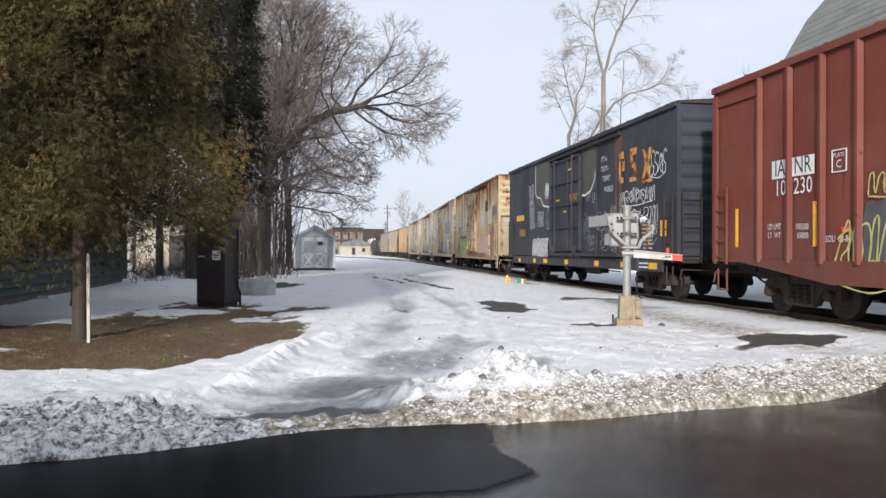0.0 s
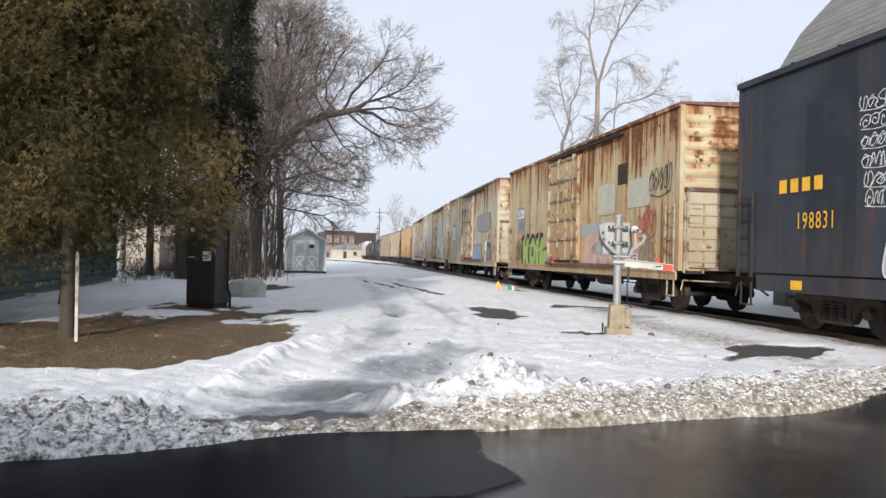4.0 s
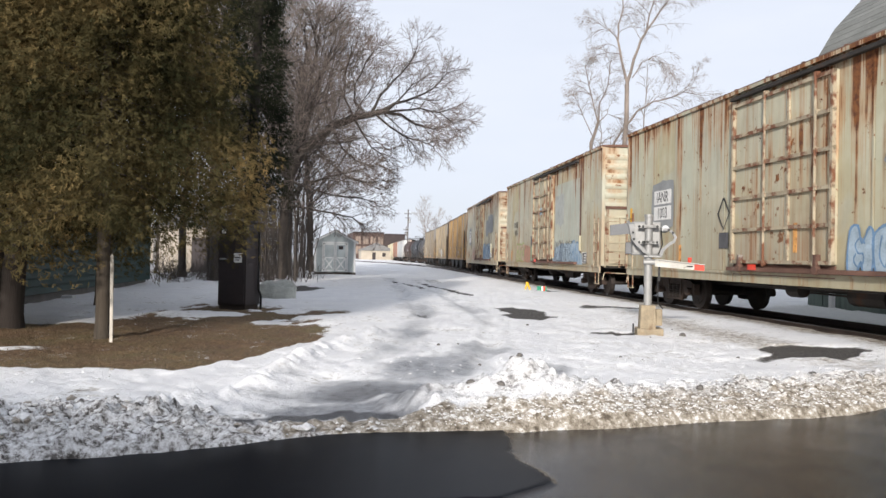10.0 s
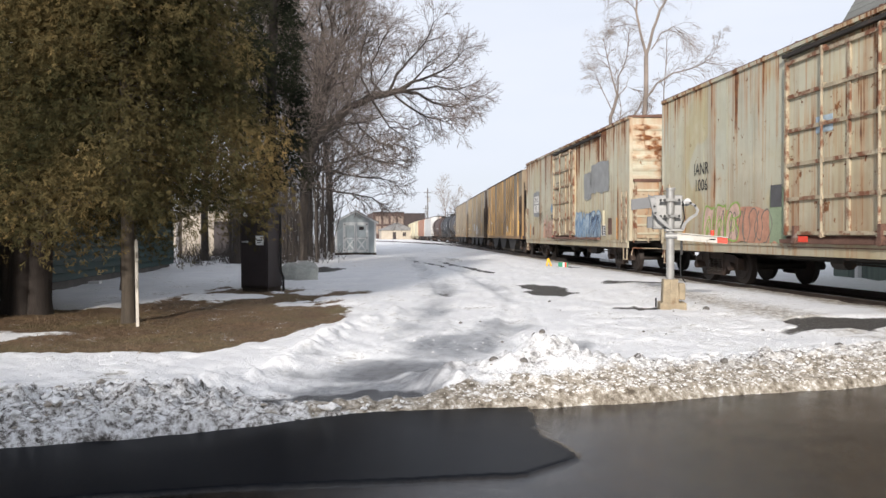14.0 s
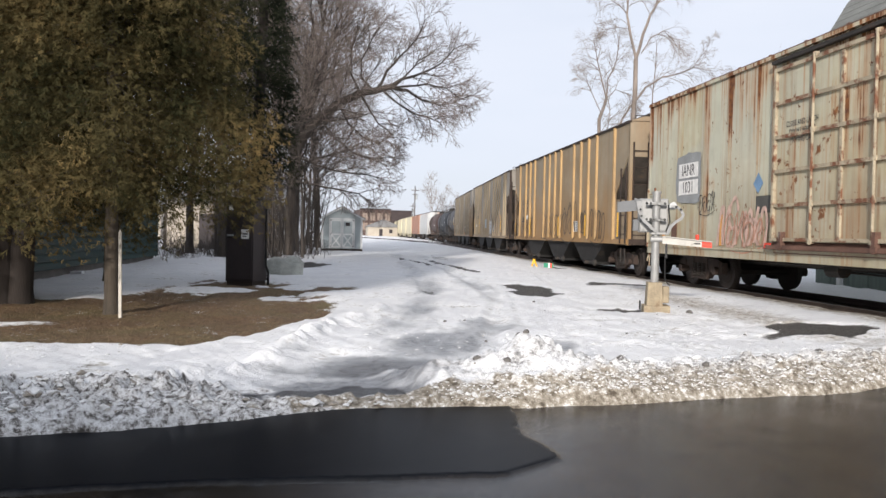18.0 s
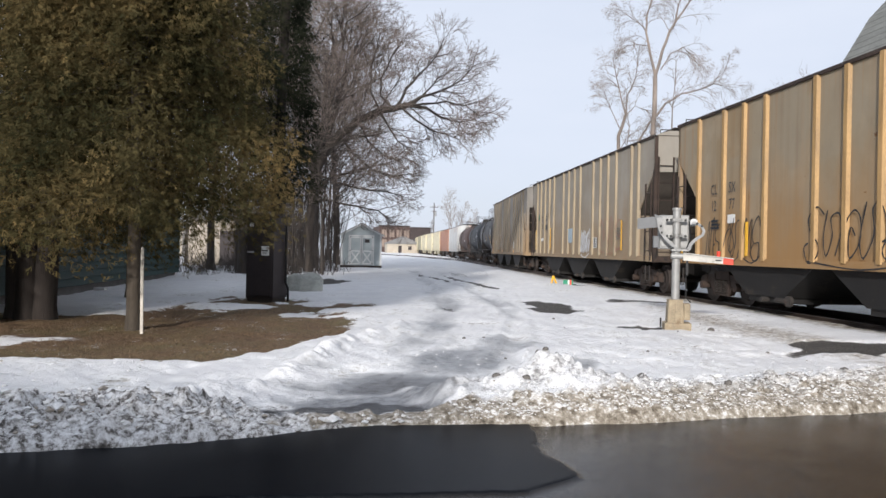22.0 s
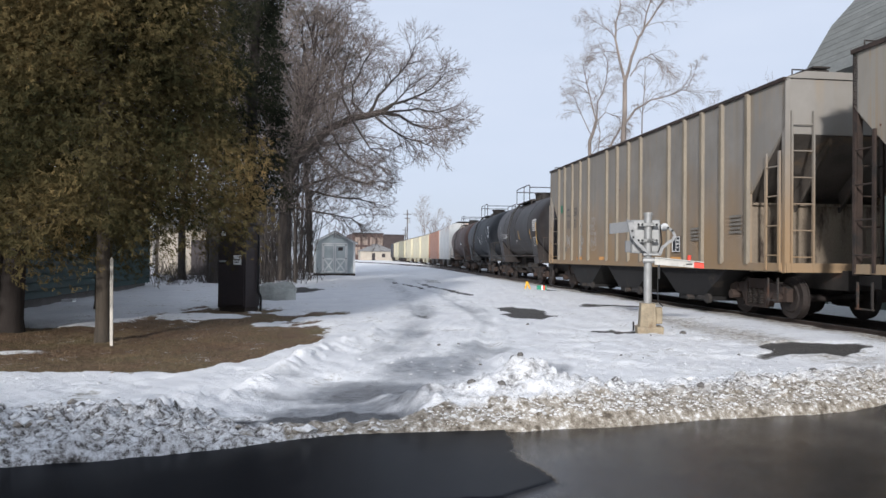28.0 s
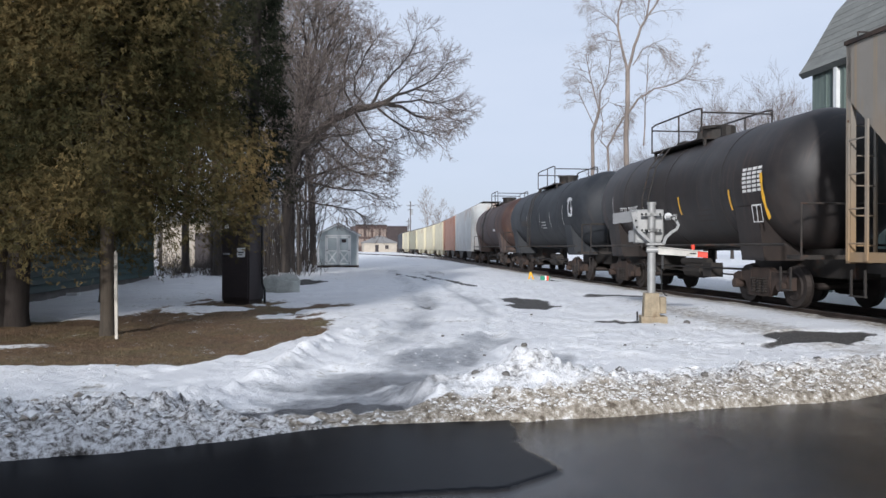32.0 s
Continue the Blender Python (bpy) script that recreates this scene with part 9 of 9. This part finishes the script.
    part("arm_band", prism([(0.82, 1.14), (0.82, 1.25), (1.0, 1.232), (1.0, 1.127)], "y", -0.121, -0.059), M_REDPLATE, arm)
    part("arm_edge", prism([(0.11, 1.32), (0.11, 1.335), (1.0, 1.247), (1.0, 1.232)], "y", -0.16, -0.04), M_ARM, arm)
    part("arm_lettering", boxes((0.68, 0.79, -0.1245, -0.1205, 1.19, 1.215)), M_IRON, arm)
    part("lamp_housing", tubes(((0.74, -0.09, 1.25), (0.74, -0.09, 1.29), 0.025), ((0.74, -0.09, 1.29), (0.74, -0.09, 1.37), 0.035), sides=12), M_REDPLATE, arm)


signal_mast()


# ---- switch stand with yellow frame and coloured target ----
def switch_stand():
    s = thing("switch_stand", "low switch stand with yellow frame and green target", "switch stand", pose(2.6, 29.6, 0.24, 0, 0, 0))
    part("yellow_leg", tubes(((-0.22, 0, -0.1), (-0.12, 0, 0.34), 0.035), sides=8), M_YELLOW, s)
    part("yellow_leg", tubes(((-0.12, 0, 0.34), (0.06, 0, -0.1), 0.035), sides=8), M_YELLOW, s)
    part("target_plate", boxes((0.25, 0.62, -0.12, -0.09, 0.02, 0.20)), mat("green_enamel", (0.02, 0.22, 0.12), 0.5), s)
    part("target_band", boxes((0.42, 0.48, -0.125, -0.12, 0.02, 0.20)), M_TRIM, s)
    part("target_band", boxes((0.49, 0.56, -0.125, -0.12, 0.02, 0.20)), M_REDPLATE, s)
    part("stand_base", boxes((0.2, 0.75, -0.1, 0.25, -0.12, 0.03)), M_IRON, s)
    part("throw_lever", tubes(((0.5, 0.0, 0.0), (1.1, -0.3, -0.02), 0.03), sides=8), M_IRON, s)


switch_stand()


# ---- boulder by the copse, loose stones on the snow ----
def boulder(name, x, y, z, sx, sy, sz, seed, material, label, group="", blocky=1.0):
    bm = bmesh.new()
    bmesh.ops.create_icosphere(bm, subdivisions=3, radius=1.0)
    for v in bm.verts:
        v.co = Vector([math.copysign(abs(q) ** blocky, q) for q in v.co])
        k = 1 + 0.28 * noise.noise(v.co * 1.3 + Vector((seed, 0, 0))) + 0.07 * noise.noise(v.co * 4 + Vector((0, seed, 0)))
        v.co = Vector((v.co.x * sx * k, v.co.y * sy * k, max(v.co.z, -0.4) * sz * k))
    me = bpy.data.meshes.new(name)
    bm.to_mesh(me)
    bm.free()
    me.materials.append(material)
    me.shade_smooth()
    ob = tagged(new(name, me), label, "rock", group)
    ob.location = (x, y, z)
    return ob


M_ROCK = mat("grey_boulder", (0.42, 0.43, 0.39), 0.9, vary=0.3, scale=3, fine=30, bump=0.5)
M_DARKROCK = mat("dark_wet_stone", (0.12, 0.11, 0.10), 0.7, vary=0.3, scale=8)
boulder("boulder", -5.45, 22.4, 0.16, 0.60, 0.42, 0.52, 3, M_ROCK, "pale grey-green boulder half sunk in snow beside the copse", blocky=0.55)
r_ = random.Random(9)
for k in range(20):
    x, y = r_.uniform(-0.4, 6.0), r_.uniform(8.2, 15.5)
    if x > y * 0.55:
        continue
    s_ = r_.uniform(0.012, 0.03)
    z_ = float(ground_at(np.array([x]), np.array([y]))[0][0])
    boulder("stone", x, y, z_ + s_ * 0.2, s_, s_ * r_.uniform(0.7, 1.1), s_ * 0.8, k, M_DARKROCK, "dark stone lying on the snow", "loose stones on the snow")
for x, y, s_ in ((0.52, 7.72, 0.04), (0.62, 7.78, 0.035), (0.58, 7.66, 0.03), (0.70, 7.70, 0.028), (4.05, 14.2, 0.06), (0.10, 7.35, 0.045), (0.38, 7.30, 0.04), (1.55, 7.75, 0.05), (2.45, 7.95, 0.04), (4.0, 8.85, 0.06)):
    z_ = float(ground_at(np.array([x]), np.array([y]))[0][0])
    boulder("stone", x, y, z_ + s_ * 0.2, s_, s_ * 0.9, s_ * 0.8, int(x * 9), M_DARKROCK, "dark stone on the snow heap", "loose stones on the snow")


# ---- the arched-roof barn behind the track ----
M_BARNROOF = mat("worn_grey_shingle_roof", (0.20, 0.205, 0.19), 0.9, vary=0.2, scale=1.2, fine=14, bump=0.3, spots=(0.25, 0.25, 0.23), spot_amount=0.04, stretch=(1, 0.6, 2))
M_BARNWALL = mat("grey_green_barn_boards", (0.15, 0.19, 0.17), 0.85, vary=0.2, scale=2, stretch=(1, 4, 0.4))


def barn():
    L = 26.0
    b = thing("barn", "large grey barn with an arched shingled roof behind the track", "barn", pose(10.80, 24.3, 0.2, 0, 0, 9))
    eave = 6.9
    half = [(-0.25, eave - 0.1), (0.0, eave + 0.25), (1.0, eave + 1.9), (2.1, eave + 3.1), (3.6, eave + 4.0), (5.4, eave + 4.4)]
    prof = half + [(10.8 - x, z) for x, z in half[::-1][1:]]
    inner = [(x + (0.14 if x < 5.4 else -0.14 if x > 5.4 else 0), z - 0.14) for x, z in prof]
    part("roof", prism(prof + inner[::-1], "y", -L, 0.35), M_BARNROOF, b)
    for k in range(22):
        t = (k + 0.5) / 22
        zz = lerp_tab(t, [0, 0.33, 0.62, 0.82, 1], [z for _, z in half[1:]])
        xx = lerp_tab(t, [0, 0.33, 0.62, 0.82, 1], [x for x, _ in half[1:]])
        part("shingle_course", boxes((xx - 0.014, xx + 0.05, -L, 0.33, zz - 0.03, zz + 0.006)), M_BARNROOF, b)
    part("side_wall", boxes((0.0, 0.2, -L + 0.2, 0.0, -0.3, eave + 0.1)), M_BARNWALL, b)
    part("side_wall", boxes((10.6, 10.8, -L + 0.2, 0.0, -0.3, eave + 0.1)), M_BARNWALL, b)
    gable = [(0.2, -0.3), (0.2, eave)] + [(x, z - 0.15) for x, z in prof[2:-2]] + [(10.6, eave), (10.6, -0.3)]
    part("gable_wall", prism(gable, "y", -0.2, 0.0), M_BARNWALL, b)
    part("gable_wall", prism(gable, "y", -L + 0.2, -L + 0.4), M_BARNWALL, b)
    part("downpipe", boxes((-0.12, 0.0, -1.35, -1.2, 0.0, eave)), M_TRIM, b, "white downpipe")
    for k in range(30):
        part("wall_batten", boxes((-0.03, 0.0, -L + 0.6 + k * 0.85, -L + 0.66 + k * 0.85, 0.0, eave - 0.1)), M_BARNWALL, b)


barn()


# ---- far off: brick building, pale house, poles ----
M_BRICK = mat("sooty_red_brick", (0.085, 0.056, 0.048), 0.9, vary=0.2, scale=0.8, fine=8)
M_BRICKDARK = mat("dark_brick_side", (0.055, 0.042, 0.04), 0.9, vary=0.2, scale=0.8)
M_PANEL = mat("boarded_window_tan", (0.26, 0.20, 0.16), 0.8, vary=0.15, scale=1)
M_POLE = mat("grey_pole_wood", (0.10, 0.085, 0.075), 0.9, vary=0.25, scale=2, stretch=(3, 3, 0.3))


def brick_building():
    b = thing("brick_building", "long dark red brick building with boarded windows far off", "building", pose(-33.5, 232, 0.3, 0, 0, 16))
    part("wall", boxes((0, 9.5, 0, 14, -0.5, 7.9)), M_BRICK, b)
    part("wing", boxes((9.5, 16.0, -0.5, 14, -0.5, 7.6)), M_BRICKDARK, b)
    part("parapet", boxes((-0.2, 9.6, -0.2, 0.2, 7.9, 8.3), (9.6, 16.1, -0.7, -0.3, 7.6, 7.9)), M_BRICKDARK, b)
    for k in range(4):
        for j in range(2):
            w = part("window", boxes((0.8 + k * 2.3, 2.4 + k * 2.3, -0.12, 0.0, 1.6 + j * 3.0, 3.9 + j * 3.0)), M_PANEL, b)
            part("mullion", boxes((1.55 + k * 2.3, 1.65 + k * 2.3, -0.16, -0.12, 1.6 + j * 3.0, 3.9 + j * 3.0)), M_BRICKDARK, w)
    part("roof", boxes((0.1, 15.9, 0.3, 13.8, 7.5, 7.7)), M_BRICKDARK, b)


def small_house(x, y, w, d, h, turn, wall, label):
    b = thing("small_house", label, "house", pose(x, y, 0.3, 0, 0, turn), "far small houses")
    part("wall", boxes((0, w, 0, d, -0.4, h)), wall, b)
    part("roof", prism([(-0.3, h), (w / 2, h + w * 0.22), (w + 0.3, h), (w + 0.3, h - 0.12), (-0.3, h - 0.12)], "y", -0.3, d + 0.3), M_SHINGLE, b)
    part("door", boxes((w * 0.35, w * 0.35 + 0.9, -0.06, 0.0, 0, 2.0)), M_DARKMETAL, b)
    part("window", boxes((w * 0.65, w * 0.65 + 0.9, -0.06, 0.0, 0.9, 1.9)), M_DARKMETAL, b)


def utility_pole(x, y, h, turn=0):
    p = thing("utility_pole", "wooden utility pole with a crossarm", "utility pole", pose(x, y, 0.2, 0, 0, turn), "utility poles along the line")
    part("shaft", tubes(((0, 0, -0.3), (0, 0, h), 0.11), sides=9), M_POLE, p)
    part("crossarm", boxes((-0.75, 0.75, -0.05, 0.05, h - 0.9, h - 0.78)), M_POLE, p)
    part("crossarm", boxes((-0.55, 0.55, -0.05, 0.05, h - 1.7, h - 1.58)), M_POLE, p)
    for x_ in (-0.7, -0.3, 0.3, 0.7):
        part("insulator", tubes(((x_, 0, h - 0.75), (x_, 0, h - 0.55), 0.06), sides=6), M_GALV, p)
    part("transformer", tubes(((0.3, 0, h - 2.6), (0.3, 0, h - 1.8), 0.22), sides=10), M_GALV, p)


brick_building()
M_CREAM = mat("cream_house_paint", (0.42, 0.37, 0.30), 0.7, vary=0.12, scale=0.8)
small_house(-27.6, 206, 9.0, 7.0, 2.6, 12, M_CREAM, "low cream house far beyond the shed")
small_house(-40.0, 80, 7.0, 7.0, 3.0, 8, M_CREAM, "pale house seen between the copse trunks")
small_house(-17.0, 42.5, 5.0, 5.0, 2.8, 10, M_CREAM, "pale house seen behind the green house")
utility_pole(-10.9, 150, 10.4, 10)
utility_pole(-15.0, 200, 9.0, 10)


# ---- behind the road: an unseen plain house, added to shade the near bank ----
def shade_house():
    h = thing("unseen_shade_house", "unseen plain house added to cast shade on the near bank", "house", pose(-4.3, -12.6, 0.0, 0, 0, 167))
    part("wall", boxes((0, 16, -4, 4, -0.3, 4.95)), M_CREAM, h)
    part("roof", prism([(-4.4, 4.85), (0.0, 7.0), (4.4, 4.85), (4.4, 4.7), (-4.4, 4.7)], "x", -0.3, 16.3), M_SHINGLE, h)


shade_house()


# ---- what moves: the cars along the line, the wheelsets under them ----
def motions():
    for ob, mid, bogie in cars:
        walk(ob, [(k * 0.5, car_pose(mid, bogie, k * 0.5)) for k in range(65)])
    for w, dy in spinning[:NEAR_SPIN]:
        walk(w, [(k * 0.1, pose(0, dy, 0.43, math.degrees(run(k * 0.1) / 0.42) % 360, 0, 0)) for k in range(321)])


motions()
